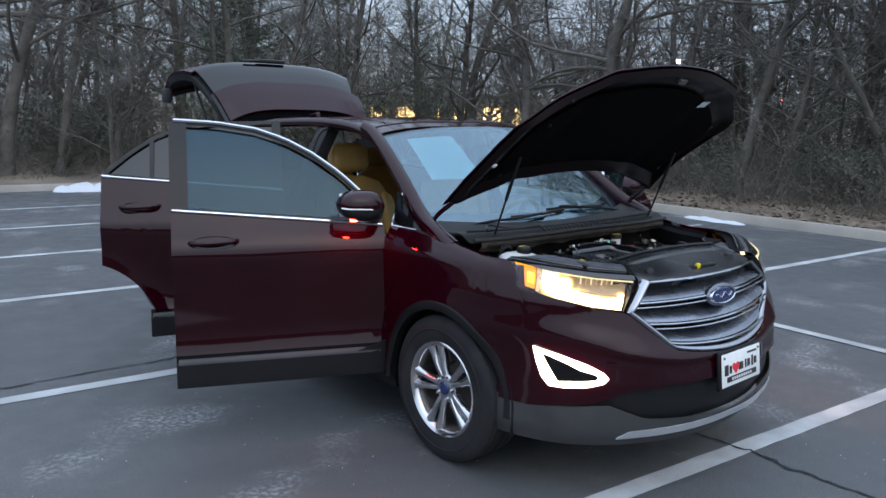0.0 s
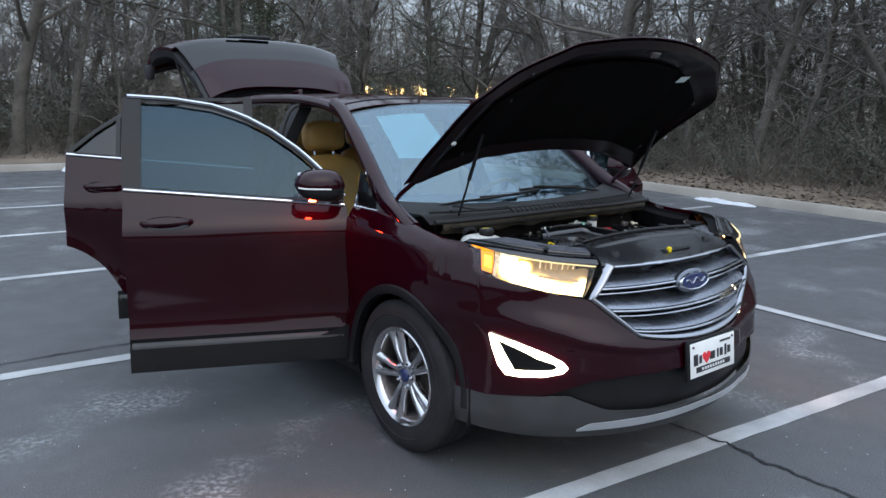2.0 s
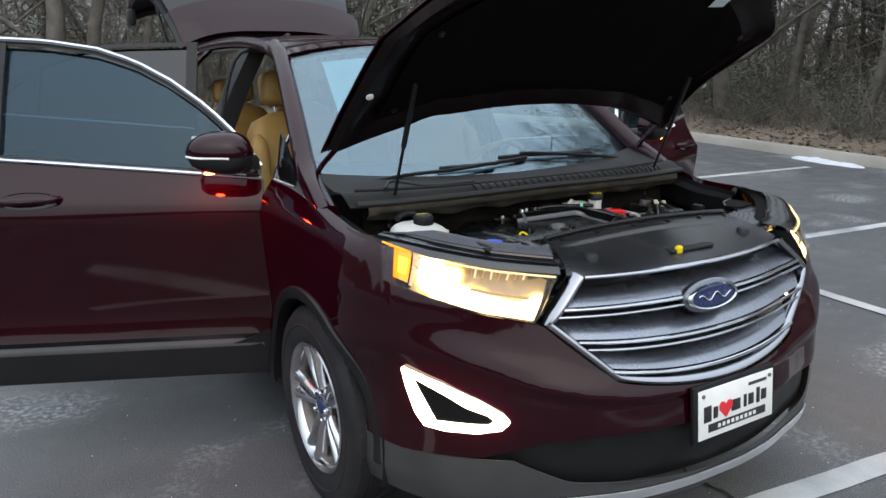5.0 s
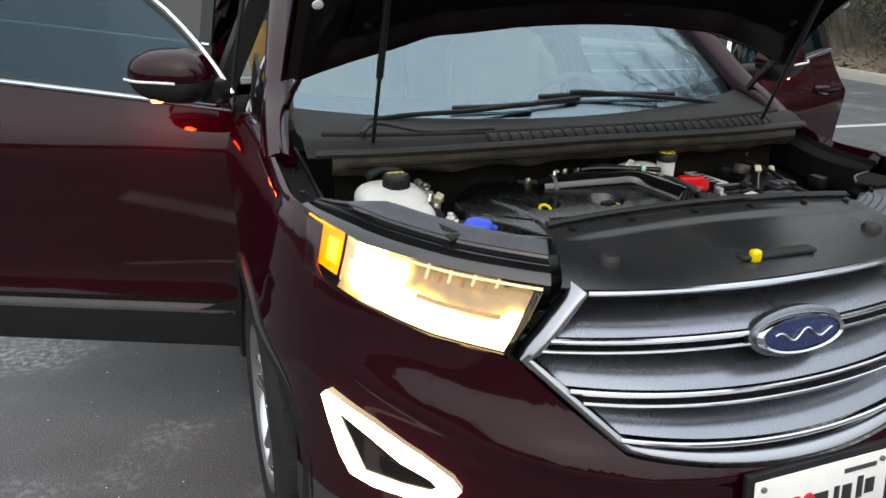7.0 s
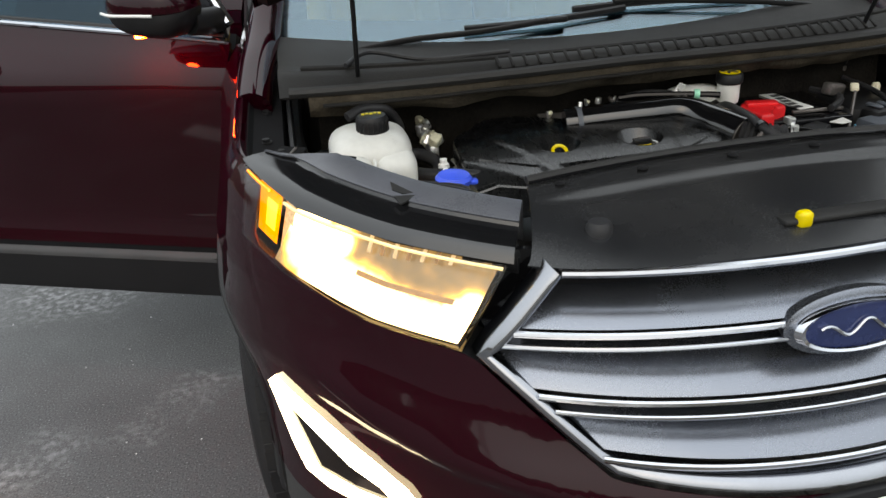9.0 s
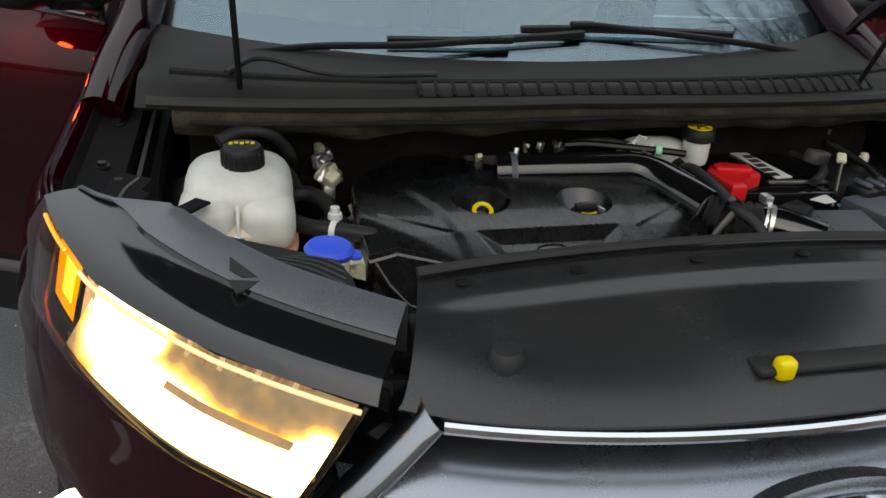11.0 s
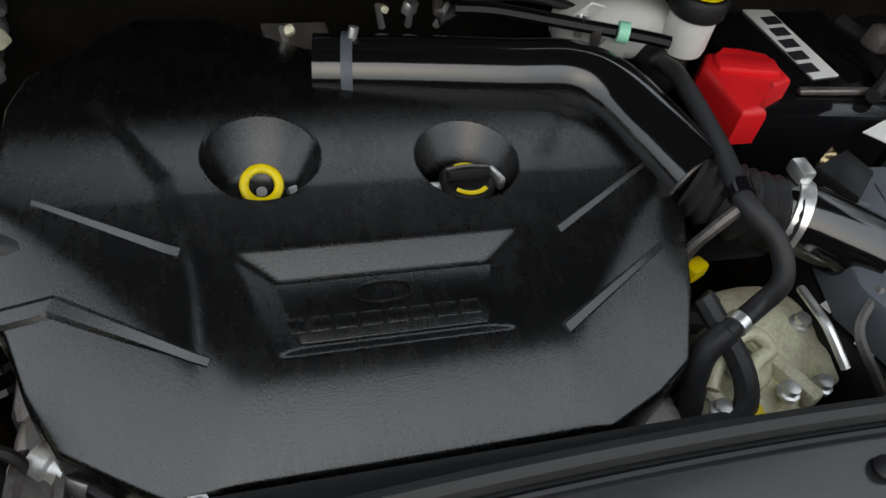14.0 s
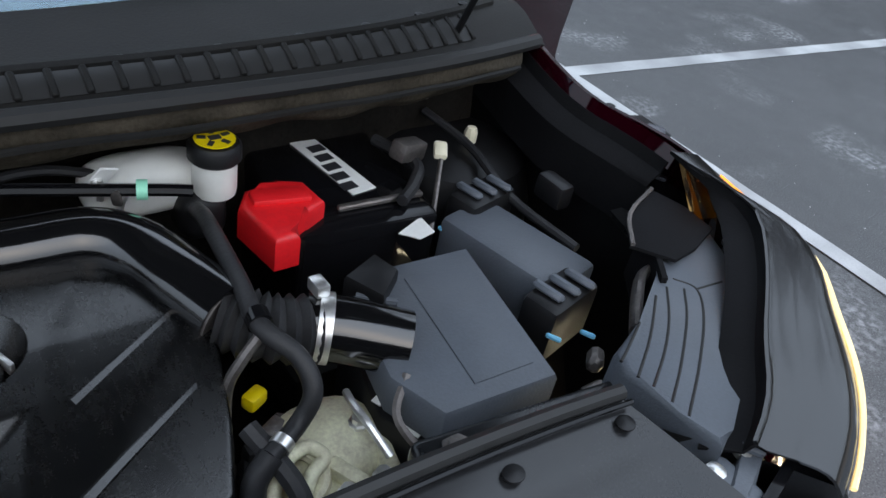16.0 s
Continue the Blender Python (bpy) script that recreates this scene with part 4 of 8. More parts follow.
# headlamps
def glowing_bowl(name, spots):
    """A reflector with the lamp's light painted in as emission: it glows most at the spots and turns orange away from
    them.
    """
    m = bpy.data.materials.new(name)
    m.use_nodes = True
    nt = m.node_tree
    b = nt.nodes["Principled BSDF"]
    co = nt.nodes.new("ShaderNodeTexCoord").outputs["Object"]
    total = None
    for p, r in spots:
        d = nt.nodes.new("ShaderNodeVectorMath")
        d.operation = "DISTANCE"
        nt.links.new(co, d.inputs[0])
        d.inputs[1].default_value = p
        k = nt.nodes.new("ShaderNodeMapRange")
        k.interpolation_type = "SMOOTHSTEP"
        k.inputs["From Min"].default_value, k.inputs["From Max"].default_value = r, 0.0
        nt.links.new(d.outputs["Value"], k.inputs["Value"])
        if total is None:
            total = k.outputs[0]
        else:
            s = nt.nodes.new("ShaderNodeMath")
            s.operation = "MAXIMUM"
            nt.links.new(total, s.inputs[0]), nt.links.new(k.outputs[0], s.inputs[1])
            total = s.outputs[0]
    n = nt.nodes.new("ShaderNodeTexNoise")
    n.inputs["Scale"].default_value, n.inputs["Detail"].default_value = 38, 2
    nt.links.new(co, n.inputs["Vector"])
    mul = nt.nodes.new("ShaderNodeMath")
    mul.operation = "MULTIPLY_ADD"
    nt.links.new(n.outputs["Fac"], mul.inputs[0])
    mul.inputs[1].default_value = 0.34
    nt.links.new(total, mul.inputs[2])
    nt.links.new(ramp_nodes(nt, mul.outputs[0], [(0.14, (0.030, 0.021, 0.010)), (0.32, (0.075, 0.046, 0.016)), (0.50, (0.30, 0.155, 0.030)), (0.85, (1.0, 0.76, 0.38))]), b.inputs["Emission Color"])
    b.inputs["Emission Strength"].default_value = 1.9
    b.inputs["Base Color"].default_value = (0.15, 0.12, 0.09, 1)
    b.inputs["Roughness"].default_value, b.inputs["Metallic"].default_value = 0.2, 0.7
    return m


def bulb_at(s, u, v):
    """A place in the lamp, u from its outer to its inner end and v from top to bottom."""
    q = hl_at(u, v)
    p = on_nose(q.x, q.y, -0.055 + 0.049 * v)
    return (warp(s * p.x, p.y), p.y, p.z)


HL_TOP = [(0.845, 1.070), (0.76, 1.036), (0.62, 1.012), (0.464, 0.994)]
HL_BOT = [(0.868, 0.960), (0.80, 0.928), (0.67, 0.888), (0.547, 0.868)]


def hl_at(u, v):
    k = max(0, min(int(u * 3), 2))
    a = Vector(HL_TOP[k]).lerp(Vector(HL_TOP[k + 1]), u * 3 - k)
    b = Vector(HL_BOT[k]).lerp(Vector(HL_BOT[k + 1]), u * 3 - k)
    return a.lerp(b, v)


# weak emission paints the bulbs' light onto the divider and fins
LAMPGREY_GLOW = material("lamp_grey_with_glow", (0.646, 0.513, 0.361), 0.3, 0.4, 0, 0.2, 30, 90, 0.0, emit=(1.0, 0.72, 0.40), emit_strength=0.104)
# the lamp's light in the lens edge, put in as emission
EDGEGLOW = material("lit_lens_edge", (0.84, 0.747, 0.467), 0.3, 0, 0, 0, 9, 9, 0.0, emit=(1.0, 0.70, 0.24), emit_strength=0.162)
LAMPTAN = material("lamp_inner_tan", (0.57, 0.323, 0.152), 0.4, 0, 0, 0.15, 30, 90, 0.0)
AMBERHOT = material("amber_core", (0.84, 0.504, 0.084), 0.3, 0, 0, 0, 9, 9, 0.0, emit=(1.0, 0.42, 0.03), emit_strength=0.75)
HL = [(0.845, 1.070), (0.76, 1.036), (0.62, 1.012), (0.464, 0.994), (0.505, 0.930), (0.547, 0.868), (0.67, 0.888), (0.80, 0.928), (0.868, 0.960)]


def on_nose(x, z, out):
    return nose(q_of(x, z), z, out)


def hl_piece(u0, u1, v0, v1, out, n=8, m=5, bow=0.0):
    """A patch inside the headlamp, u from its outer to its inner end, v from its top to its bottom edge."""
    top = [(0.845, 1.070), (0.76, 1.036), (0.62, 1.012), (0.464, 0.994)]
    bot = [(0.868, 0.960), (0.80, 0.928), (0.67, 0.888), (0.547, 0.868)]
    rows = []
    for i in range(n + 1):
        u = u0 + (u1 - u0) * i / n
        k = min(int(u * 3), 2)
        a = Vector(top[k]).lerp(Vector(top[k + 1]), u * 3 - k)
        b = Vector(bot[k]).lerp(Vector(bot[k + 1]), u * 3 - k)
        row = []
        for j in range(m + 1):
            v = v0 + (v1 - v0) * j / m
            p = a.lerp(b, v)
            row.append(on_nose(p.x, p.y, (out(v) if callable(out) else out) - bow * math.sin(math.pi * i / n) * math.sin(math.pi * j / m)))
        rows.append(row)
    return rings(rows, closed=False)


def headlamp(sgn):
    fix = (lambda b: b) if sgn > 0 else mirrored
    lamp = part("headlamp", fix(hl_piece(0.14, 1, 0.03, 1, -0.080, 16, 6)), GLOSS, suv, "lit headlamp with amber outer corner")
    rim = [[on_nose(x, z, o) for o in (-0.045, -0.02, 0.001, 0.003)] for x, z in HL + HL[:1]]
    part("bezel", fix(rings(rim, closed=False)), GLOSS, lamp)
    ob = part("lens", fix(thicken(hl_piece(0, 1, 0, 1, 0.004, 18, 8), 0.003)), LENS, lamp, "clear lens")
    ob.visible_shadow = False
    for nm, mat, u0, u1, note in (("lens_edge", EDGEGLOW, 0.26, 0.99, "lit upper edge of the lens"), ("amber_edge", AMBER, 0.03, 0.17, "lit amber edge of the lens")):
        part(nm, fix(tube([on_nose(*hl_at(u, 0.03), 0.0065) for u in span(u0, u1, 16)], 0.0030, 6, 1)), mat, lamp, note)
    part("turn_signal", fix(hl_piece(0.03, 0.18, 0.06, 0.90, -0.022, 8, 6, 0.01)), AMBER, lamp, "lit amber turn signal")
    part("turn_signal_core", fix(hl_piece(0.09, 0.16, 0.30, 0.72, -0.020, 6, 5, -0.004)), AMBERHOT, lamp, "bright core of the turn signal")
    part("separator", fix(hl_piece(0.185, 0.245, 0.02, 0.98, -0.030, 3, 6)), LAMPGREY_GLOW, lamp, "pale fluted divider with a painted-in lamp glow")
    part("reflector", fix(hl_piece(0.23, 0.985, 0.03, 0.985, lambda v: -0.055 + 0.049 * v, 24, 12, 0.004)), BOWL[sgn], lamp, "yellow reflector bowl with the lamp's glow painted in")
    for k in range(7):
        u = 0.56 + 0.045 * k
        part("fin", fix(thicken(hl_piece(u, u + 0.012, 0.08, 0.34 - 0.02 * k, -0.030, 2, 3), 0.002)), LAMPTAN if k % 2 else LAMPGREY_GLOW, lamp, "upright reflector fin")
    part("shelf", fix(thicken(hl_piece(0.56, 0.90, 0.52, 0.58, lambda v: -0.050 + 0.049 * v + 0.012, 14, 3), 0.002)), LAMPTAN, lamp, "tan shelf across the reflector")
    part("main_beam", fix(hl_piece(0.29, 0.44, 0.28, 0.72, lambda v: -0.050 + 0.049 * v, 12, 10, -0.010)), BULB, lamp, "glaring lit beam unit")
    part("inner_wall", fix(rings([[on_nose(x, z, o) for o in (0.0, -0.05, -0.14, -0.22)] for x, z in ((0.462, 0.997), (0.503, 0.93), (0.545, 0.862), (0.50, 0.84))], closed=False)), BLACK, lamp)
    return lamp


# places and radii of the glow painted into the reflectors' emission
GLOW_SPOTS = [(0.32, 0.30, 0.085), (0.36, 0.55, 0.090), (0.42, 0.72, 0.085), (0.44, 0.42, 0.060), (0.97, 0.62, 0.045), (0.93, 0.74, 0.055)] + [(0.50 + 0.045 * k, 0.80 + 0.008 * k, 0.072 - 0.0015 * k) for k in range(11)]
BOWL = {k: glowing_bowl("painted_glow_bowl", [(bulb_at(k, x, z), r) for x, z, r in GLOW_SPOTS]) for k in (1, -1)}
for sgn in (1, -1):
    headlamp(sgn)
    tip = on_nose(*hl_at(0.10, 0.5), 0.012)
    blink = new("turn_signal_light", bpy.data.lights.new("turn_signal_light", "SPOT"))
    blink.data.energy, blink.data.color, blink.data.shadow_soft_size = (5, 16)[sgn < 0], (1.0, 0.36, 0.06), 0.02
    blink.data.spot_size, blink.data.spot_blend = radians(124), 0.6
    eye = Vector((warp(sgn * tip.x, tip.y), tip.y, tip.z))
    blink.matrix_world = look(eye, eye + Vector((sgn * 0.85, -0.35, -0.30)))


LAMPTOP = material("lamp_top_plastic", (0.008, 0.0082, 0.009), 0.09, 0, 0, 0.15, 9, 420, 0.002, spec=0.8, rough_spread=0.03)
LEDGE = material("grey_ledge_plastic", (0.0874, 0.0931, 0.108), 0.30, 0, 0, 0.12, 9, 420, 0.02, (0.142, 0.142, 0.148), 0.3)


def lamp_fascia(prof):
    top = [(0.850, 1.073), (0.765, 1.040), (0.62, 1.016), (0.455, 0.998)]
    rows = []
    for i in range(19):
        u = i / 18
        k = min(int(u * 3), 2)
        p = Vector(top[k]).lerp(Vector(top[k + 1]), u * 3 - k)
        w = min(1, 0.15 + 2.6 * u)
        rows.append([on_nose(p.x, p.y, max(o, -0.136 * min(1, 0.30 + 2.2 * u))) + Vector((0, 0, h * w)) for o, h in prof])
    return thicken(rings(rows, closed=False), 0.003)


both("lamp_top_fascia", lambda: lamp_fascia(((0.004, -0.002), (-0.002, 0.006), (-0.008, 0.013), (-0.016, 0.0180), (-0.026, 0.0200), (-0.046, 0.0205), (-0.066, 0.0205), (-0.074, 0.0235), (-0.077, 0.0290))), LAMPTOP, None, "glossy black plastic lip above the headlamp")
part("lamp_top_gap", lamp_fascia(((-0.074, 0.024), (-0.080, 0.008), (-0.100, 0.002), (-0.112, -0.004))), MATT, suv, "dark gap behind the headlamp lip")
part("lamp_top_ledge", mirrored(lamp_fascia(((-0.077, 0.0295), (-0.084, 0.033), (-0.105, 0.039), (-0.124, 0.044), (-0.131, 0.042), (-0.135, 0.030), (-0.135, -0.03)))), LEDGE, suv, "grey plastic ledge behind the headlamp lip")

# ---- bonnet, opened about its rear corners ----
def hood_z(x, y):
    crown = table(y, [(-0.9, 1.000), (-0.8, 1.030), (-0.6, 1.075), (-0.3, 1.118), (0.0, 1.148), (0.25, 1.160)])
    drop = table(y, [(-0.9, 0.035), (-0.5, 0.075), (0.0, 0.060), (0.25, 0.055)])
    bulge = 0.012 * math.exp(-((abs(x) - 0.42) / 0.07) ** 2)
    return crown - drop * (abs(x) / 0.8) ** 2.4 + bulge


def hood_rear(x):
    return 0.20 - 0.16 * (1 - (x / 0.80) ** 2)


def hood_sheet(inset, dz, relief=None):
    rows = []
    for i in range(-36, 37):
        u = i / 36
        half = 0.812 - inset
        x = u * half
        # front edge for this x
        yf = -0.2 - 0.655 * math.sqrt(max(0, 1 - (x / 0.86) ** 2)) + inset
        yr = hood_rear(x) - inset
        row = []
        for j in range(29):
            y = yf + (yr - yf) * j / 28
            z = hood_z(x, y) + dz
            if relief:
                z += relief(x, y, u, j / 28)
            row.append((x, y, z))
        rows.append(row)
    return rings(rows, closed=False)


HOODC = Vector((0, 0.20, 1.10))
HOOD_OPEN = Matrix.Translation((0, 0.15, 1.275)) @ Matrix.Rotation(radians(-45), 4, "X") @ Matrix.Translation(-HOODC)
bm = hood_sheet(0.0, 0.0)
thicken(bm, 0.006)
hood = part("bonnet", bm, PAINT, suv, "raised burgundy bonnet")
hood.matrix_local = HOOD_OPEN


def frame_relief(x, y, u, v):
    """Pressed inner frame: a raised rim and ribs round a hollow middle."""
    edge = min(1 - abs(u), v, 1 - v)
    rim = -0.030 * (1 - min(1, max(0, (edge - 0.05) / 0.09))) * min(1, edge / 0.03)
    return rim + 0.004 * math.sin(18 * v) * min(1, edge / 0.2)


FRAME = material("bonnet_underside", (0.00665, 0.00304, 0.0038), 0.42, 0.0, 0.12, 0.2, 6, 200, 0.0, spec=0.15)
LINER = material("bonnet_liner", (0.00532, 0.00475, 0.00475), 0.9, 0, 0, 0.25, 14, 220, 0.10, spec=0.05)
part("inner_frame", hood_sheet(0.012, -0.016, frame_relief), FRAME, hood, "dark pressed inner frame")


def liner():
    rows = []
    for i in range(-20, 21):
        u = i / 20
        x = u * 0.66
        yf, yr = -0.2 - 0.50 * math.sqrt(max(0, 1 - (x / 0.74) ** 2)), hood_rear(x) - 0.12
        rows.append([(x, yf + (yr - yf) * j / 20, hood_z(x, yf + (yr - yf) * j / 20) - 0.028 - 0.012 * (1 - (2 * j / 20 - 1) ** 6) * (1 - u ** 6) + 0.003 * math.sin(j * 2.1) * math.sin(i * 1.7)) for j in range(21)])
    return rings(rows, closed=False)


part("liner", liner(), LINER, hood, "black felt insulation pad")
part("label", moved(box((0, 0, 0), (0.075, 0.045, 0.001), 0.0), pose(0.40, -0.60, hood_z(0.40, -0.60) - 0.047, 8, -4, 0)), PAPER, hood, "small white paper label")
part("hood_latch", box((0.0, -0.78, 0.995), (0.05, 0.03, 0.04), 0.004), IRON, hood)
for sx in (-1, 1):
    part("clip", lathe([(0.013, 0), (0.013, 0.004), (0.004, 0.008)], 12, pose(sx * 0.765, -0.17, hood_z(0.765, -0.17) - 0.052, 180)), WHITE, hood, "pale clip")
    for yy in (-0.62, -0.45, -0.05):
        part("clip", lathe([(0.011, 0), (0.011, 0.004), (0.004, 0.007)], 12, pose(sx * 0.62, yy, hood_z(0.62, yy) - 0.046, 180)), BLACK, hood)
# gas struts and hinges
for sx in (-1, 1):
    top = HOOD_OPEN @ Vector((sx * 0.60, -0.20, hood_z(0.6, -0.2) - 0.05))
    foot = Vector((sx * 0.60, 0.04, 1.0))
    mid = foot.lerp(top, 0.58)
    st = part("bonnet_strut", rod(foot, mid, 0.0055, seg=10), BLACK, suv, "thin black gas strut")
    part("cylinder", rod(mid, top, 0.0095, seg=12), BLACK, st)
    part("ball_joint", lathe([(0.002, -0.012), (0.011, -0.006), (0.011, 0.006), (0.002, 0.012)], 12, Matrix.Translation(foot)), IRON, st)
    hg = HOOD_OPEN @ Vector((sx * 0.76, 0.16, 1.09))
    part("bonnet_hinge", tube([(sx * 0.78, 0.30, 1.12), (sx * 0.78, 0.24, 1.20), hg, HOOD_OPEN @ Vector((sx * 0.76, 0.0, 1.09))], 0.014, 8, 5, flat=0.5), PAINT, suv)

# ---- wheels ----
def wheel(x, y, sgn):
    m = pose(x, y, 0.37, 0, 90 * sgn, 0)
    tyre = lathe([(0.235, -0.105), (0.262, -0.118), (0.315, -0.122), (0.352, -0.112), (0.368, -0.095), (0.3705, -0.06), (0.365, -0.055), (0.371, -0.05), (0.371, -0.008), (0.365, -0.004),
                  (0.365, 0.004), (0.371, 0.008), (0.371, 0.05), (0.365, 0.055), (0.3705, 0.06), (0.368, 0.095), (0.352, 0.112), (0.315, 0.122), (0.262, 0.118), (0.235, 0.105)], 72)
    w = part("wheel", moved(tyre, m), RUBBER, suv, "black tyre on a bright five-spoke alloy rim")
    for k in range(60):
        a = 2 * math.pi * k / 60
        part("tread_block", moved(box((0.3665 * math.cos(a), 0.366 * math.sin(a), 0.078), (0.009, 0.024, 0.034), 0.003, 1, (0, 0, math.degrees(a))), m), RUBBER, w) if k % 2 == 0 else None
    part("sidewall_rib", moved(lathe([(0.300, 0.121), (0.304, 0.1245), (0.308, 0.121)], 60), m), RUBBER, w)
    part("barrel", moved(lathe([(0.240, -0.10), (0.243, -0.108), (0.236, -0.09), (0.212, -0.07), (0.208, 0.05), (0.214, 0.080), (0.222, 0.090)], 64), m), IRON, w, "dull dark inside of the rim")
    rim = lathe([(0.216, 0.082), (0.228, 0.098), (0.240, 0.108), (0.244, 0.112), (0.238, 0.116), (0.228, 0.110), (0.217, 0.100), (0.2135, 0.088)], 64)
    part("rim", moved(rim, m), ALLOY, w, "bright alloy rim")
    part("brake_disc", moved(lathe([(0.06, -0.02), (0.155, -0.02), (0.155, 0.0), (0.06, 0.0)], 40), m), IRON, w, "grey brake disc")
    part("caliper", moved(box((0.12, 0.08, 0.01), (0.08, 0.14, 0.05), 0.012, 2, (0, 0, 35)), m), IRON, w)
    part("backing_plate", moved(lathe([(0.02, -0.05), (0.206, -0.05), (0.206, -0.055)], 32), m), BLACK, w)
    def arm(a0, a1):
        rows = []
        for k in range(9):
            t = k / 8
            r = 0.052 + (0.225 - 0.052) * t
            a = a0 + (a1 - a0) * t
            wd = table(t, [(0, 0.019), (0.35, 0.0165), (0.8, 0.022), (1, 0.031)])
            h = table(t, [(0, 0.082), (0.3, 0.092), (0.75, 0.098), (1, 0.104)])
            c, s = math.cos(a), math.sin(a)
            row = []
            for off, dz in ((-wd, -0.034), (-wd, -0.012), (-wd * 0.55, 0.0), (0, 0.003), (wd * 0.55, 0.0), (wd, -0.012), (wd, -0.034)):
                row.append((r * c - off * s, r * s + off * c, h + dz))
            rows.append(row)
        return rings(rows)
    for k in range(5):
        a = 2 * math.pi * k / 5 + 0.31
        for side in (-1, 1):
            part("spoke", moved(arm(a + side * 0.215, a + side * 0.165), m), ALLOY, w)
        part("lug_nut", moved(lathe([(0.0105, 0.06), (0.0105, 0.092), (0.007, 0.098), (0.001, 0.099)], 6, pose(0.056 * math.cos(a + 0.63), 0.056 * math.sin(a + 0.63), 0)), m), CHROME, w)
    part("hub", moved(lathe([(0.075, 0.045), (0.074, 0.074), (0.062, 0.084), (0.036, 0.086)], 30), m), ALLOY, w)
    part("centre_cap", moved(lathe([(0.034, 0.080), (0.034, 0.092), (0.029, 0.096), (0.002, 0.097)], 24), m), BLUE, w, "dark blue centre cap")
    return w


for sx in (-1, 1):
    for y in (0.0, 2.85):
        wheel(sx * 0.825, y, sx)

# ---- cabin shell ----
def belt(y):
    return 1.135 + 0.085 * (y - 0.55)


def roof_edge(y):
    return table(y, [(0.30, 1.17), (0.62, 1.40), (0.95, 1.595), (1.3, 1.655), (1.7, 1.672), (2.2, 1.662), (2.8, 1.62), (3.2, 1.56), (3.5, 1.44)])


def roof_z(x, y):
    c = table(y, [(0.82, 1.652), (1.1, 1.688), (1.6, 1.706), (2.2, 1.704), (2.8, 1.682), (3.2, 1.652)])
    half = wide(y, roof_edge(max(y, 0.95)))
    return c - (c - roof_edge(max(y, 0.95)) - 0.004) * min(1, abs(x) / half) ** 3.2


def roof_sheet(dz, a, b, k=1.0, thick=0.005):
    def at(u, y):
        yy = y + (0.12 * u * u if y < 1.0 else 0)
        x = u * wide(yy, roof_edge(max(yy, 0.95))) * k
        return Vector((x, yy, roof_z(x, yy) + dz))
    return skin(at, span(-1, 1, 24), span(a, b, 24), thick)


part("roof", roof_sheet(0.0, 0.83, 3.18), PAINT, suv, "burgundy roof panel")
part("headliner", roof_sheet(-0.035, 0.90, 3.10, 0.93), CREAM, suv, "cream headliner")
part("roof_seam", tube([(u * 0.60, 1.02 + 0.06 * u * u, roof_z(u * 0.60, 1.02 + 0.06 * u * u) + 0.001) for u in span(-1, 1, 20)], 0.004, 6, 1), SEAL, suv)
fin = part("antenna", box((0.0, 2.845, 1.698), (0.035, 0.13, 0.07), 0.014, 3, (-8, 0, 0)), PAINT, suv, "shark-fin aerial")


def screen(u, v):
    b = Vector((u * 0.775, 0.335 - 0.21 * (1 - u * u), 1.165 - 0.03 * (1 - u * u)))
    t = Vector((u * 0.625, 0.945 - 0.115 * (1 - u * u), 1.600 + 0.052 * (1 - abs(u) ** 3)))
    p = b.lerp(t, v)
    p.z += 0.018 * math.sin(math.pi * v)
    return p


ws = part("windscreen", skin(screen, span(-1, 1, 24), span(0, 1, 14), 0.005), SCREEN, suv, "clear windscreen")
ws.visible_shadow = False
part("frit_band", skin(lambda u, v: screen(u, v) + Vector((0, 0.008, -0.006)), span(-0.98, 0.98, 20), span(0.0, 0.09, 3), 0.001), GLOSS, ws, "black printed edge")
part("frit_band", skin(lambda u, v: screen(u, v) + Vector((0, 0.008, -0.006)), span(-0.98, 0.98, 20), span(0.955, 1.0, 2), 0.001), GLOSS, ws, "black printed edge")
ST = skin(lambda u, v: screen(u, v) + Vector((0, 0.012, -0.010)), span(-0.80, -0.36, 6), span(0.42, 0.90, 6), 0.001)
sticker = part("paper_notice", ST, PAPER, ws, "pale paper sheets behind the windscreen")
for k in range(9):
    part("mark", skin(lambda u, v, k=k: screen(u, v) + Vector((0, 0.0095, -0.008)), span(-0.74, -0.44 - 0.06 * (k % 3), 4), [0.47 + 0.045 * k, 0.482 + 0.045 * k], 0.0004), PRINT, sticker, "grey bar of small print")


def pillar_a(s):
    pts = [(0.845, 0.02, 1.06), (0.832, 0.16, 1.115), (0.800, 0.34, 1.190), (0.752, 0.56, 1.345), (0.702, 0.78, 1.490), (0.655, 0.985, 1.598), (0.640, 1.10, 1.640)]
    return tube([(s * x, y, z) for x, y, z in pts], lambda t: 0.050 - 0.012 * t, 18, 7, flat=0.9)


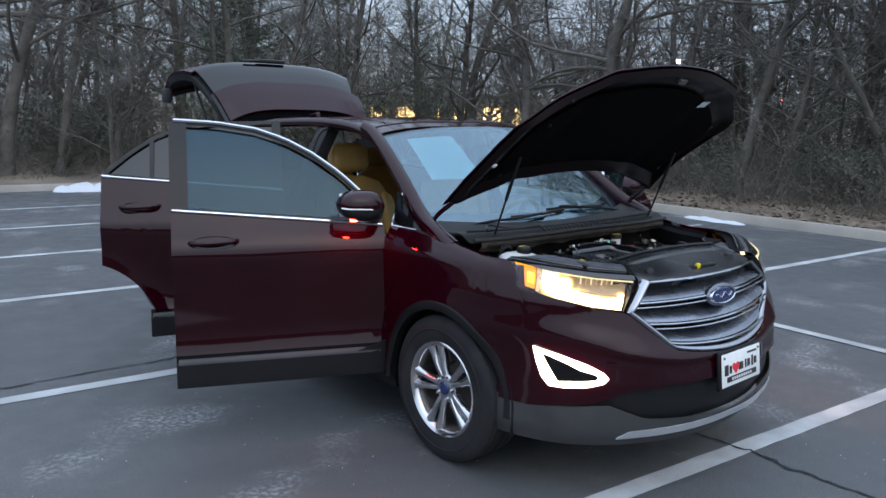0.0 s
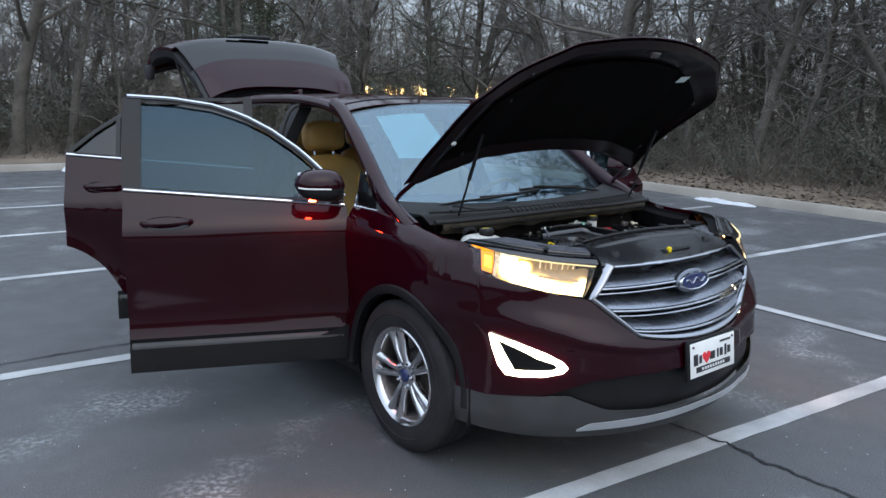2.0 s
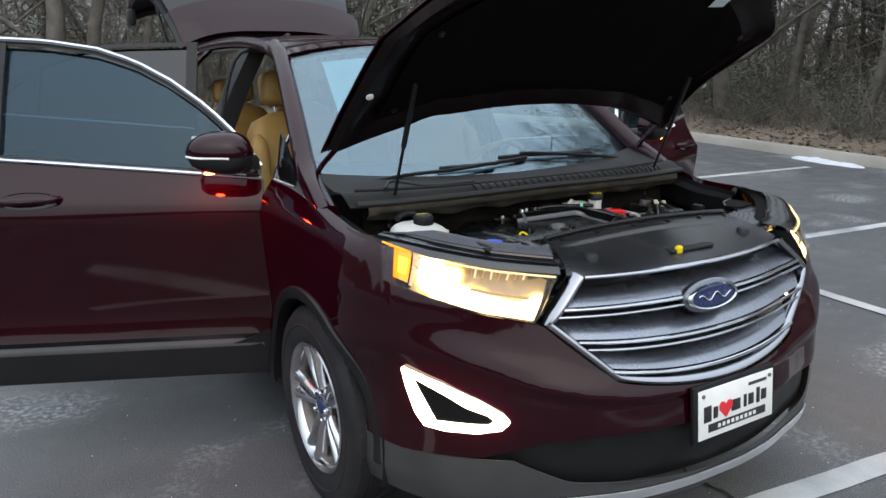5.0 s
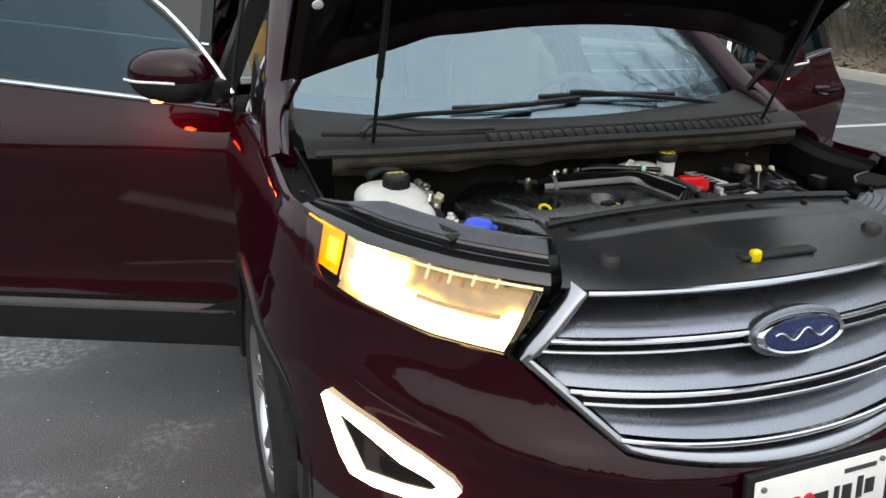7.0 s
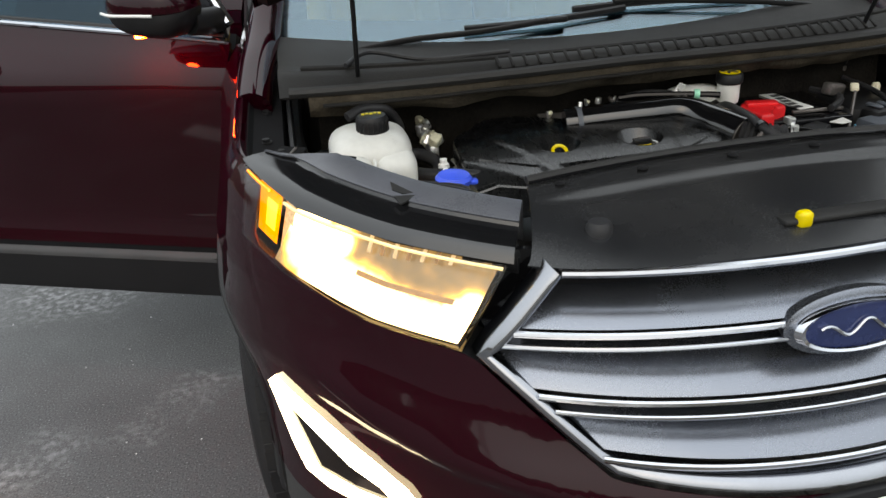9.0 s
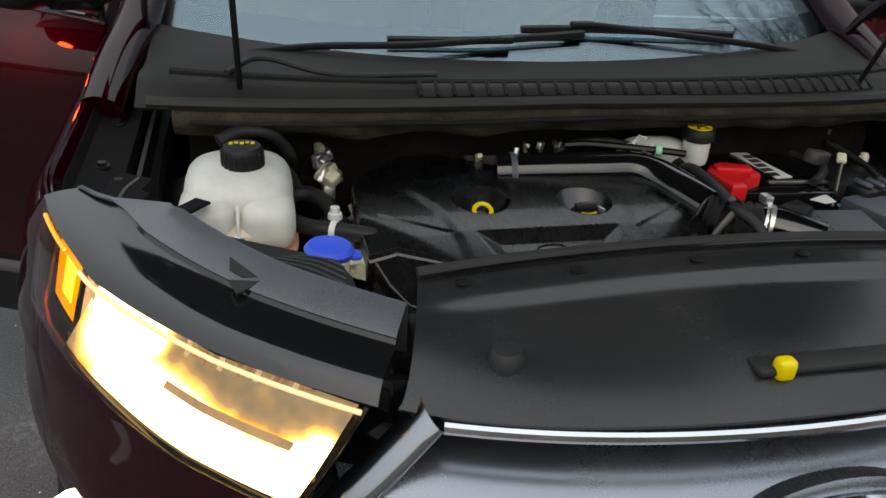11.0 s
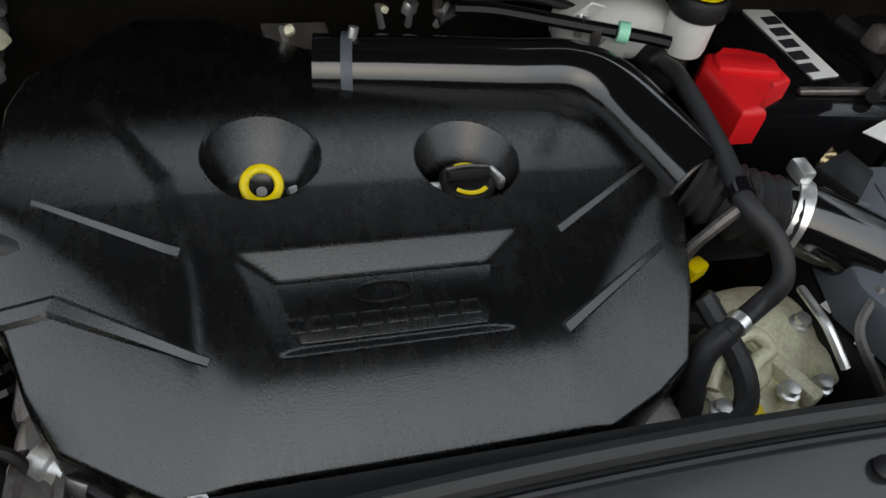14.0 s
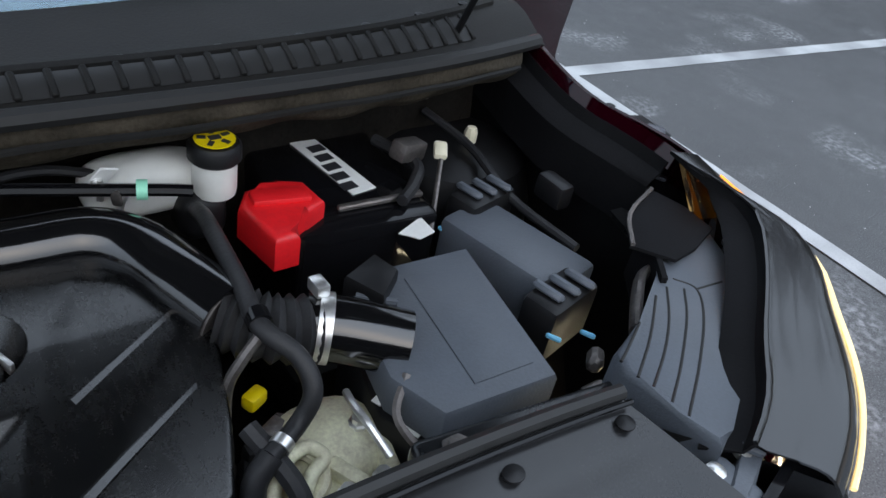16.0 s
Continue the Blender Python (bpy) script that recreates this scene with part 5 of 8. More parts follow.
for s in (-1, 1):
    part("a_pillar", pillar_a(s), PAINT, suv)
    part("cheater_panel", skin(lambda u, v: Vector((s * (wide(u, belt(u)) - 0.02 - 0.03 * v), u, belt(u) - 0.01 + v * max(0.0, (u - 0.28)) * 0.85)), span(0.29, 0.50, 6), span(0, 1, 4), 0.012), GLOSS, suv)
    part("chrome_corner", tube([(s * (wide(0.30, 1.13) - 0.012), 0.30, 1.125), (s * (wide(0.44, 1.13) - 0.012), 0.45, 1.128), (s * (wide(0.5, 1.13) - 0.02), 0.50, 1.145), (s * 0.80, 0.50, 1.30)], 0.007, 6, 4), CHROME, suv)
    rail = tube([(s * (wide(y, roof_edge(y)) - 0.012), y, roof_edge(y) - 0.008) for y in (0.93, 1.2, 1.5, 1.8, 2.2, 2.6, 2.9, 3.2)], 0.034, 10, 4)
    part("roof_side_rail", rail, PAINT, suv)
    part("door_seal", tube([(s * (wide(y, roof_edge(y)) - 0.05), y, roof_edge(y) - 0.040) for y in (0.55, 0.75, 0.95, 1.2, 1.5)] + [(s * 0.70, 1.56, 1.58), (s * 0.80, 1.57, 1.2), (s * 0.86, 1.57, 0.7), (s * 0.85, 1.50, 0.46), (s * 0.85, 1.0, 0.44), (s * 0.85, 0.62, 0.46), (s * 0.85, 0.55, 0.8), (s * 0.82, 0.52, 1.13)], 0.012, 8, 4), SEAL, suv)
    part("b_pillar", rings([[(s * (wide(1.62, z) - 0.06 + dx), 1.62 + dy, z) for dx, dy in ((0.035, -0.06), (0.045, 0.06), (-0.06, 0.05), (-0.06, -0.05))] for z in (0.42, 0.7, 1.0, 1.25, 1.45, 1.64)]), TRIM, suv)
    part("sill", rings([[(s * x, y, z) for x, z in ((0.70, 0.30), (0.90, 0.25), (0.915, 0.33), (0.885, 0.42), (0.80, 0.46), (0.70, 0.46))] for y in span(0.42, 2.45, 8)]), SILL, suv)
    part("kick_panel", rings([[(s * (wide(0.49, z) - dx), y, z) for dx, y in ((0.02, 0.46), (0.02, 0.50), (0.14, 0.52), (0.14, 0.46))] for z in (0.4, 0.6, 0.8, 1.0, 1.13)]), PAINT, suv)

    def quarter():
        rows = []
        for y in span(2.44, 3.76, 44):
            lo, hi = max(arch(y, 2.85, 0.425), 0.42 if y > 2.9 else 0.30), belt(y) - 0.01
            if y < 2.72:
                hi = min(hi, max(lo + 0.02, table(y, [(2.44, 0.40), (2.56, 0.72), (2.66, 0.86), (2.72, 1.30)])))
            rows.append([Vector((s * wide(y, lo + (hi - lo) * v / 12), y, lo + (hi - lo) * v / 12)) for v in range(13)])
        bm = rings(rows, closed=False)
        thicken(bm, 0.006)
        return bm
    part("quarter_panel", quarter(), PAINT, suv)
    def filler(y, v):
        lo = (1.64 if y < 2.22 else table(y, [(2.22, 1.640), (2.40, 1.565), (2.55, 1.465), (2.71, 1.330), (2.82, 1.31)])) + 0.012
        z = lo + v * max(0.004, roof_edge(y) - lo)
        return Vector((s * (wide(y, z) - 0.002), y, z))
    part("rear_side_panel", skin(filler, span(2.22, 2.84, 14), span(0, 1, 5), 0.02), PAINT, suv)
    part("quarter_glass", skin(lambda y, v: Vector((s * (wide(y, belt(y) + v * (roof_edge(y) - belt(y))) - 0.004), y, belt(y) + v * (roof_edge(y) - 0.03 - belt(y)))), span(2.80, 3.34, 10), span(0, 1, 6), 0.005), DARKGLASS, suv)
    part("d_pillar", skin(lambda y, v: Vector((s * (wide(y, belt(y) + v * (roof_edge(y) - belt(y))) + 0.001), y, belt(y) - 0.02 + v * (roof_edge(y) + 0.02 - belt(y)))), span(3.32, 3.58, 6), span(0, 1, 6), 0.02), PAINT, suv)
    part("c_pillar", skin(lambda y, v: Vector((s * (wide(y, belt(y) + v * (roof_edge(y) - belt(y))) - 0.02), y, belt(y) - 0.02 + v * (roof_edge(y) - belt(y)))), span(2.70, 2.82, 3), span(0, 1, 6), 0.03), TRIM, suv)
    part("tail_lamp", skin(lambda y, v: Vector((s * (wide(y, 1.0) + 0.006), y, 0.98 + 0.24 * v)), span(3.42, 3.74, 8), span(0, 1, 5), 0.02), REDLENS, suv, "red tail lamp")


def rear_bumper():
    rows = []
    for z in span(0.30, 0.76, 8):
        o = 0.03 * math.sin((z - 0.3) / 0.46 * math.pi)
        rows.append([(u * 0.90, 3.86 + o - 0.28 * abs(u) ** 3.5, z) for u in span(-1, 1, 24)])
    bm = rings(rows, closed=False)
    thicken(bm, 0.02)
    return bm


part("rear_bumper", rear_bumper(), PAINT, suv)
part("rear_bumper_cladding", skin(lambda u, v: Vector((u * 0.88, 3.84 - 0.27 * abs(u) ** 3.5, 0.26 + 0.16 * v)), span(-1, 1, 20), span(0, 1, 3), 0.02), CLAD, suv)
part("underbody", box((0, 1.55, 0.28), (1.50, 3.9, 0.10), 0.03), BLACK, suv)

# ---- doors, built shut and turned about their hinges ----
def door_frame_z(y):
    return table(y, [(0.505, 1.165), (0.60, 1.285), (0.72, 1.40), (0.86, 1.50), (1.0, 1.575), (1.15, 1.625), (1.35, 1.655), (1.6, 1.668), (2.0, 1.660), (2.22, 1.640), (2.40, 1.565), (2.55, 1.465), (2.71, 1.330)])


def door(s, y0, y1, hinge_y, angle, rear):
    """A door on side s (-1: right), opened by angle degrees."""
    WARP[0] = False
    hinge = Vector((s * 0.915, hinge_y, 0))
    swing = Vector((warp(s * 0.915), hinge_y, 0))
    shift = Matrix.Translation(-hinge)
    low = (lambda y: max(0.50, arch(y, 2.85, 0.445))) if rear else (lambda y: 0.50)
    n = 26

    def sheet_at(lo, hi, out, thick, a=y0, b=y1, m=12):
        rows = [[(s * (wide(y, lo(y) + (hi(y) - lo(y)) * v / m) + out), y, lo(y) + (hi(y) - lo(y)) * v / m) for v in range(m + 1)] for y in span(a, b, n)]
        bm = rings(rows, closed=False)
        bmesh.ops.recalc_face_normals(bm, faces=bm.faces)
        if thick:
            # grow towards the cabin
            c = sum((f.normal.x for f in bm.faces)) * s
            thicken(bm, thick if c > 0 else -thick)
        return moved(bm, shift)
    d = part("rear_door" if rear else "front_door", sheet_at(low, lambda y: belt(y), 0.0, 0.012), PAINT, suv,
             ("closed" if angle == 0 else "wide open") + " burgundy " + ("rear" if rear else "front") + " door")
    d.matrix_local = Matrix.Translation(swing) @ Matrix.Rotation(radians(-s * angle), 4, "Z")
    ends = (y0 + 0.012, (y1 if not rear else y1) - 0.012)
    part("shell", sheet_at(lambda y: low(y) + 0.004, lambda y: belt(y) - 0.012, -0.014, 0.085, *ends), PAINT, d, "painted door edge")
    part("inner_trim", sheet_at(lambda y: low(y) + 0.03, lambda y: belt(y) + 0.0, -0.105, 0.03, y0 + 0.03, y1 - 0.03), TRIM, d, "dark inner trim panel")
    part("armrest", moved(box((s * (0.915 - 0.17), (y0 + y1) / 2 + 0.05, 0.92), (0.09, 0.55, 0.09), 0.03, 3), shift), LEATHER, d, "tan padded armrest")
    yc1 = y1 if not rear else 2.44
    part("dark_band", sheet_at(lambda y: 0.452, lambda y: 0.502, -0.004, 0.02, y0, yc1, 3), GLOSS, d)
    part("cladding", sheet_at(lambda y: 0.335, lambda y: 0.462 + (0.05 * max(0, 1 - (y - y0) / 0.16) if not rear else 0), 0.012, 0.05, y0, yc1, 6), SILL, d, "black plastic sill cladding")
    lip = rings([[(s * (wide(y, 0.46) + o), y, z) for o, z in ((0.012, 0.440), (0.013, 0.462), (0.006, 0.474), (-0.016, 0.486))] for y in span(y0 + 0.03, yc1 - 0.01, 20)], closed=False)
    part("cladding_lip", moved(lip, shift), CLAD, d, "rounded upper edge of the cladding")
    part("belt_moulding", moved(tube([(s * (wide(y, belt(y)) + 0.003), y, belt(y) + 0.004) for y in span(y0 + 0.01, y1 - 0.005, 14)], 0.0085, 8, 1), shift), CHROME, d, "bright chrome strip")
    part("belt_seal", moved(tube([(s * (wide(y, belt(y)) - 0.012), y, belt(y) + 0.010) for y in span(y0 + 0.02, y1 - 0.01, 14)], 0.010, 8, 1), shift), SEAL, d)
    ys = span(y0 + 0.008, y1 - 0.02, 18)
    fr = []
    for i, y in enumerate(ys):
        z = door_frame_z(y)
        x = wide(y, z) - 0.010
        dy = (door_frame_z(ys[min(i + 1, 18)]) - door_frame_z(ys[max(i - 1, 0)])) / (ys[min(i + 1, 18)] - ys[max(i - 1, 0)])
        t = Vector((0, 1, dy)).normalized()
        nrm = Vector((0, -t.z, t.y))
        fr.append([Vector((s * (x + o - 0.45 * nrm.z * h), y, z)) + nrm * h for o, h in ((0.004, 0.0), (0.004, -0.020), (-0.03, -0.020), (-0.03, 0.0))])
    part("window_frame", moved(rings(fr), shift), SEAL, d, "black window frame")
    if not rear:
        part("frame_strip", moved(tube([(s * (wide(y, door_frame_z(y)) + 0.0), y, door_frame_z(y) + 0.003) for y in ys], 0.010, 6, 1), shift), CHROME, d, "bright chrome strip")

    def upright(a, b, out):
        return moved(skin(lambda y, v: Vector((s * (wide(y, belt(y) + v * (door_frame_z(y) - belt(y))) + out), y, belt(y) + v * (door_frame_z(y) - 0.005 - belt(y)))), span(a, b, 3), span(0, 1, 8), 0.022), shift)
    if rear:
        part("front_upright", upright(y0 + 0.005, y0 + 0.06, 0.002), GLOSS, d)
        part("divider", upright(2.40, 2.425, -0.004), SEAL, d)
    else:
        part("pillar_applique", upright(1.495, 1.582, 0.002), GLOSS, d, "gloss black pillar trim")
        part("mirror_sail", moved(skin(lambda y, v: Vector((s * (wide(y, belt(y)) - 0.008 - 0.03 * v), y, belt(y) + v * max(0.002, door_frame_z(y) - belt(y) - 0.01))), span(0.515, 0.645, 5), span(0, 1, 4), 0.012), shift), GLOSS, d)
    ga, gb = (y0 + 0.04, y1 - 0.04) if rear else (0.60, 1.50)
    g = part("window", moved(skin(lambda y, v: Vector((s * (wide(y, belt(y) + v * (door_frame_z(y) - belt(y))) - 0.014), y, belt(y) - 0.01 + v * (door_frame_z(y) - 0.02 - belt(y)))), span(ga, gb, 16), span(0, 1, 8), 0.004), shift),
             DARKGLASS if rear else GLASS, d, "dark tinted side window" if rear else "clear side window")
    g.visible_shadow = False
    hy, hz = (y1 - 0.20 if not rear else 2.48), (1.070 if not rear else 1.135)
    w = wide(hy, hz)
    h = part("handle", moved(tube([(s * (w - 0.004), hy - 0.115, hz + 0.004), (s * (w + 0.030), hy - 0.085, hz + 0.006), (s * (w + 0.036), hy, hz + 0.004), (s * (w + 0.030), hy + 0.085, hz), (s * (w - 0.004), hy + 0.115, hz - 0.002)], 0.0135, 10, 6, flat=0.75), shift), PAINT, d, "burgundy pull handle")
    part("handle_strip", moved(tube([(s * (w + 0.042), hy - 0.07, hz + 0.005), (s * (w + 0.047), hy, hz + 0.003), (s * (w + 0.042), hy + 0.07, hz)], 0.0035, 6, 4), shift), PAINT, h)
    bowl = rings([[(s * (wide(hy, hz + 0.028 * math.sin(a) * k) + 0.0015 - 0.020 * (1 - k)), hy + 0.115 * math.cos(a) * k, hz + 0.030 * math.sin(a) * k) for a in [2 * math.pi * j / 28 for j in range(28)]] for k in (1.0, 0.92, 0.6, 0.1)], caps=False)
    part("handle_cup", moved(bowl, shift), GLOSS, h, "dark cup behind the handle")
    if not rear:
        # mirror folded back along the door
        cx, cy, cz = 0.915 + 0.098, 0.650, 1.250

        def head(lo, hi, grow=0.0):
            """The slice of the mirror head between two heights, -1..1."""
            rows = []
            for k in range(17):
                u = k / 16 * 2 - 1
                r = max(0.10, (1 - abs(u) ** 3.0) ** 0.55)
                row = []
                for j in range(15):
                    a = radians(-90 + 180 * j / 14)
                    v = lo + (hi - lo) * (0.5 + 0.5 * math.sin(a))
                    w = math.sqrt(max(0.0, 1 - abs(v) ** 3)) if abs(v) < 1 else 0.0
                    out = 0.075 * w * r + grow
                    row.append((s * (cx + out * (1 - 0.10 * v)), cy + 0.122 * u, cz + 0.078 * v * r * (1 - 0.10 * u) + 0.004 * u))
                back = [(s * (cx - 0.045), p[1], p[2]) for p in reversed(row)]
                rows.append(row + back)
            return rings(rows)
        mr = part("door_mirror", moved(head(-0.10, 1.0), shift), PAINT, d, "burgundy and black folded door mirror")
        part("mirror_base", moved(head(-1.0, -0.13, -0.002), shift), BLACK, mr, "black lower shell")
        part("mirror_strip", moved(tube([(s * (cx + 0.060), cy + 0.110, cz - 0.004), (s * (cx + 0.078), cy + 0.07, cz - 0.008), (s * (cx + 0.080), cy, cz - 0.010), (s * (cx + 0.078), cy - 0.045, cz - 0.012)], 0.0040, 8, 5), shift), WHITE, mr, "pale turn-signal strip")
        part("mirror_arm", moved(tube([(s * 0.86, 0.545, 1.190), (s * 0.92, 0.548, 1.195), (s * 0.985, 0.560, 1.205)], 0.036, 10, 4, flat=0.8), shift), BLACK, mr)
        part("mirror_pane", moved(box((s * (cx - 0.047), cy + 0.01, cz), (0.004, 0.19, 0.12), 0.002), shift), CHROME, mr, "mirror pane")
        pud = part("puddle_lamp", moved(lathe([(0.002, 0), (0.018, 0.0), (0.018, 0.006)], 16, pose(s * (cx + 0.01), 0.690, cz - 0.0762)), shift), PUDDLE, mr, "lit red approach lamp")
    WARP[0] = True
    return d


PUDDLE = material("approach_lamp", (0.84, 0.756, 0.672), 0.3, 0, 0, 0, 9, 9, 0.0, emit=(1.0, 0.03, 0.015), emit_strength=85.5)
door(-1, 0.505, 1.578, 0.50, 67, False)
door(1, 0.505, 1.578, 0.50, 67, False)
door(-1, 1.605, 2.705, 1.60, 66, True)
door(1, 1.605, 2.705, 1.60, 0, True)

# ---- tailgate, raised ----
GATE = [(3.13, 1.705), (3.26, 1.86), (3.37, 1.975), (3.47, 2.075), (3.565, 2.150), (3.66, 2.170), (3.80, 2.165), (3.92, 2.13), (3.99, 2.06), (4.01, 1.98)]


def gate_at(u, t):
    i = min(int(t), len(GATE) - 2)
    y, z = Vector(GATE[i]).lerp(Vector(GATE[i + 1]), t - i)
    half = table(t, [(0, 0.60), (2, 0.655), (4, 0.72), (6, 0.79), (9, 0.80)])
    droop = 0.10 * abs(u) ** 3.2
    return Vector((u * half, y - 0.02 * abs(u) ** 3, z - droop))


us = span(-1, 1, 26)
gate = part("tailgate", skin(gate_at, us, span(4.2, 9, 16), 0.03), PAINT, suv, "raised burgundy tailgate")
part("gate_frame", skin(lambda u, t: gate_at(u, t) + Vector((0, 0.03, -0.03)), us, span(0.2, 9, 20), 0.05), TRIM, gate)
part("spoiler", skin(lambda u, t: gate_at(u, t) + Vector((0, -0.025, 0.022)), us, span(0.1, 1.75, 8), 0.03), PAINT, gate, "burgundy roof spoiler")
part("rear_window", skin(lambda u, t: gate_at(u * 0.97, t) + Vector((0, -0.006, 0.010)), us, span(1.7, 4.25, 8), 0.006), DARKGLASS, gate, "dark rear window")
wip = part("rear_wiper", tube([gate_at(-0.02, 4.1) + Vector((0, -0.02, 0.03)), gate_at(-0.20, 4.05) + Vector((0, -0.02, 0.03)), gate_at(-0.36, 4.0) + Vector((0, -0.015, 0.025))], 0.012, 8, 5), BLACK, gate, "black rear wiper")
part("wiper_motor_cap", box(gate_at(-0.04, 4.1) + Vector((0, -0.015, 0.03)), (0.24, 0.04, 0.035), 0.012, 2), BLACK, gate)
for s in (-1, 1):
    part("gate_corner", box(gate_at(s * 0.98, 8.6) + Vector((0, 0.0, -0.05)), (0.06, 0.14, 0.13), 0.03, 2), TRIM, gate)
    part("spoiler_wing", skin(lambda u, t: gate_at(s * u, t) + Vector((s * 0.01, -0.02, 0.012)), span(0.92, 1.03, 4), span(0.1, 1.75, 8), 0.02), GLOSS, gate)
    part("gate_strut", rod((s * 0.60, 3.42, 1.45), gate_at(s * 0.86, 5.5) + Vector((0, 0, -0.06)), 0.011), BLACK, suv)

# ---- cabin ----
part("cabin_floor", box((0, 1.75, 0.40), (1.50, 2.9, 0.08), 0.02), TRIM, suv)
part("dash_front", box((0, 0.30, 0.78), (1.46, 0.06, 0.62), 0.02), TRIM, suv)


def dash():
    rows = []
    for x in span(-0.76, 0.76, 20):
        u = abs(x) / 0.76
        b = 0.03 * math.exp(-((x - 0.38) / 0.18) ** 2)
        rows.append([(x, 0.24 + 0.10 * u, 1.03), (x, 0.34 + 0.06 * u, 1.085), (x, 0.62, 1.080 + b), (x, 0.72, 1.045 + b), (x, 0.74, 0.95), (x, 0.66, 0.80), (x, 0.62, 0.62), (x, 0.3, 0.62)])
    return rings(rows)


part("dashboard", dash(), TRIM, suv, "dark padded dashboard")
part("console", box((0, 1.0, 0.66), (0.24, 0.85, 0.30), 0.05, 3), TRIM, suv)
sw = part("steering_wheel", moved(rings([[((0.185 + 0.016 * math.cos(b)) * math.cos(a), (0.185 + 0.016 * math.cos(b)) * math.sin(a), 0.016 * math.sin(b)) for b in [2 * math.pi * j / 10 for j in range(10)]] for a in [2 * math.pi * k / 36 for k in range(37)]], caps=False), pose(0.38, 0.90, 1.00, -62, 0, 0)), LEATHER, suv, "tan and dark steering wheel")
part("hub", moved(box((0, 0, -0.02), (0.16, 0.13, 0.05), 0.03, 3), pose(0.38, 0.90, 1.00, -62, 0, 0)), TRIM, sw)
for a in (0, 180, 270):
    part("spoke", moved(box((0.12 * math.cos(radians(a)), 0.12 * math.sin(radians(a)), -0.01), (0.13 if a != 270 else 0.05, 0.04 if a != 270 else 0.13, 0.02), 0.008), pose(0.38, 0.90, 1.00, -62, 0, 0)), SATIN, sw)


def cushion(c, size, rot, squash=0.55, rows_n=14):
    """A padded block with swollen sides."""
    out = []
    for i in range(rows_n + 1):
        t = i / rows_n * 2 - 1
        k = max(0.05, (1 - abs(t) ** 5)) ** squash
        out.append([(0.5 * size[0] * k * math.copysign(abs(math.cos(a)) ** 0.55, math.cos(a)), 0.5 * size[1] * k * math.copysign(abs(math.sin(a)) ** 0.55, math.sin(a)), 0.5 * size[2] * t) for a in [2 * math.pi * j / 24 for j in range(24)]])
    return moved(rings(out), pose(*c, *rot))


def seat(x, y):
    b = part("seat", cushion((x, y, 0.62), (0.52, 0.52, 0.22), (6, 0, 0), 0.25), LEATHER, suv, "tan leather front seat")
    part("backrest", cushion((x, y + 0.34, 0.98), (0.50, 0.17, 0.66), (-16, 0, 0), 0.3), LEATHER, b)
    for s in (-1, 1):
        part("bolster", cushion((x + s * 0.215, y + 0.28, 0.95), (0.10, 0.14, 0.50), (-16, 0, s * 12), 0.4), LEATHER, b)
        part("headrest_post", rod((x + s * 0.07, y + 0.43, 1.26), (x + s * 0.07, y + 0.46, 1.40), 0.007), CHROME, b)
    part("headrest", cushion((x, y + 0.45, 1.425), (0.29, 0.12, 0.20), (-10, 0, 0), 0.35), LEATHER, b)
    part("seat_base", box((x, y + 0.02, 0.48), (0.46, 0.46, 0.12), 0.02), TRIM, b)


for x in (-0.40, 0.40):
    seat(x, 1.22)
rb = part("rear_bench", cushion((0, 2.20, 0.64), (1.30, 0.50, 0.22), (5, 0, 0), 0.25), LEATHER, suv, "tan leather rear bench")
for x in (-0.42, 0.0, 0.42):
    part("backrest", cushion((x, 2.52, 0.99), (0.44 if x else 0.38, 0.16, 0.62), (-18, 0, 0), 0.3), LEATHER, rb)
    part("headrest", cushion((x, 2.64, 1.37), (0.26, 0.11, 0.16), (-12, 0, 0), 0.35), LEATHER, rb)
part("interior_mirror", box((0.0, 0.74, 1.50), (0.24, 0.03, 0.07), 0.02, 3), BLACK, suv)
part("load_floor", box((0, 3.15, 0.70), (1.1, 0.95, 0.06), 0.02), TRIM, suv)

# ---- engine bay ----
WARP[0] = False
COVER = material("engine_cover", (0.0026, 0.0028, 0.0032), 0.26, 0, 0, 0.25, 16, 500, 0.006, spec=0.92, rough_spread=0.06)


def streaks(m, size, amount, dust, rough):
    """Dried streaks of dust that run down the slopes: paler and duller than the plastic."""
    nt = m.node_tree
    b = nt.nodes["Principled BSDF"]
    place = nt.nodes.new("ShaderNodeMapping")
    place.inputs["Scale"].default_value = size
    nt.links.new(nt.nodes.new("ShaderNodeTexCoord").outputs["Object"], place.inputs["Vector"])
    n = nt.nodes.new("ShaderNodeTexNoise")
    n.inputs["Scale"].default_value, n.inputs["Detail"].default_value, n.inputs["Distortion"].default_value = 1.0, 6, 0.8
    nt.links.new(place.outputs["Vector"], n.inputs["Vector"])
    mask = ramp_nodes(nt, n.outputs["Fac"], [(0.40, (0, 0, 0)), (0.62, (amount,) * 3)])
    for socket, value in (("Base Color", (*dust, 1)), ("Roughness", (rough, rough, rough, 1))):
        mx = nt.nodes.new("ShaderNodeMix")
        mx.data_type = "RGBA"
        nt.links.new(mask, mx.inputs["Factor"])
        nt.links.new(b.inputs[socket].links[0].from_socket, mx.inputs["A"])
        mx.inputs["B"].default_value = value
        nt.links.new(mx.outputs["Result"], b.inputs[socket])


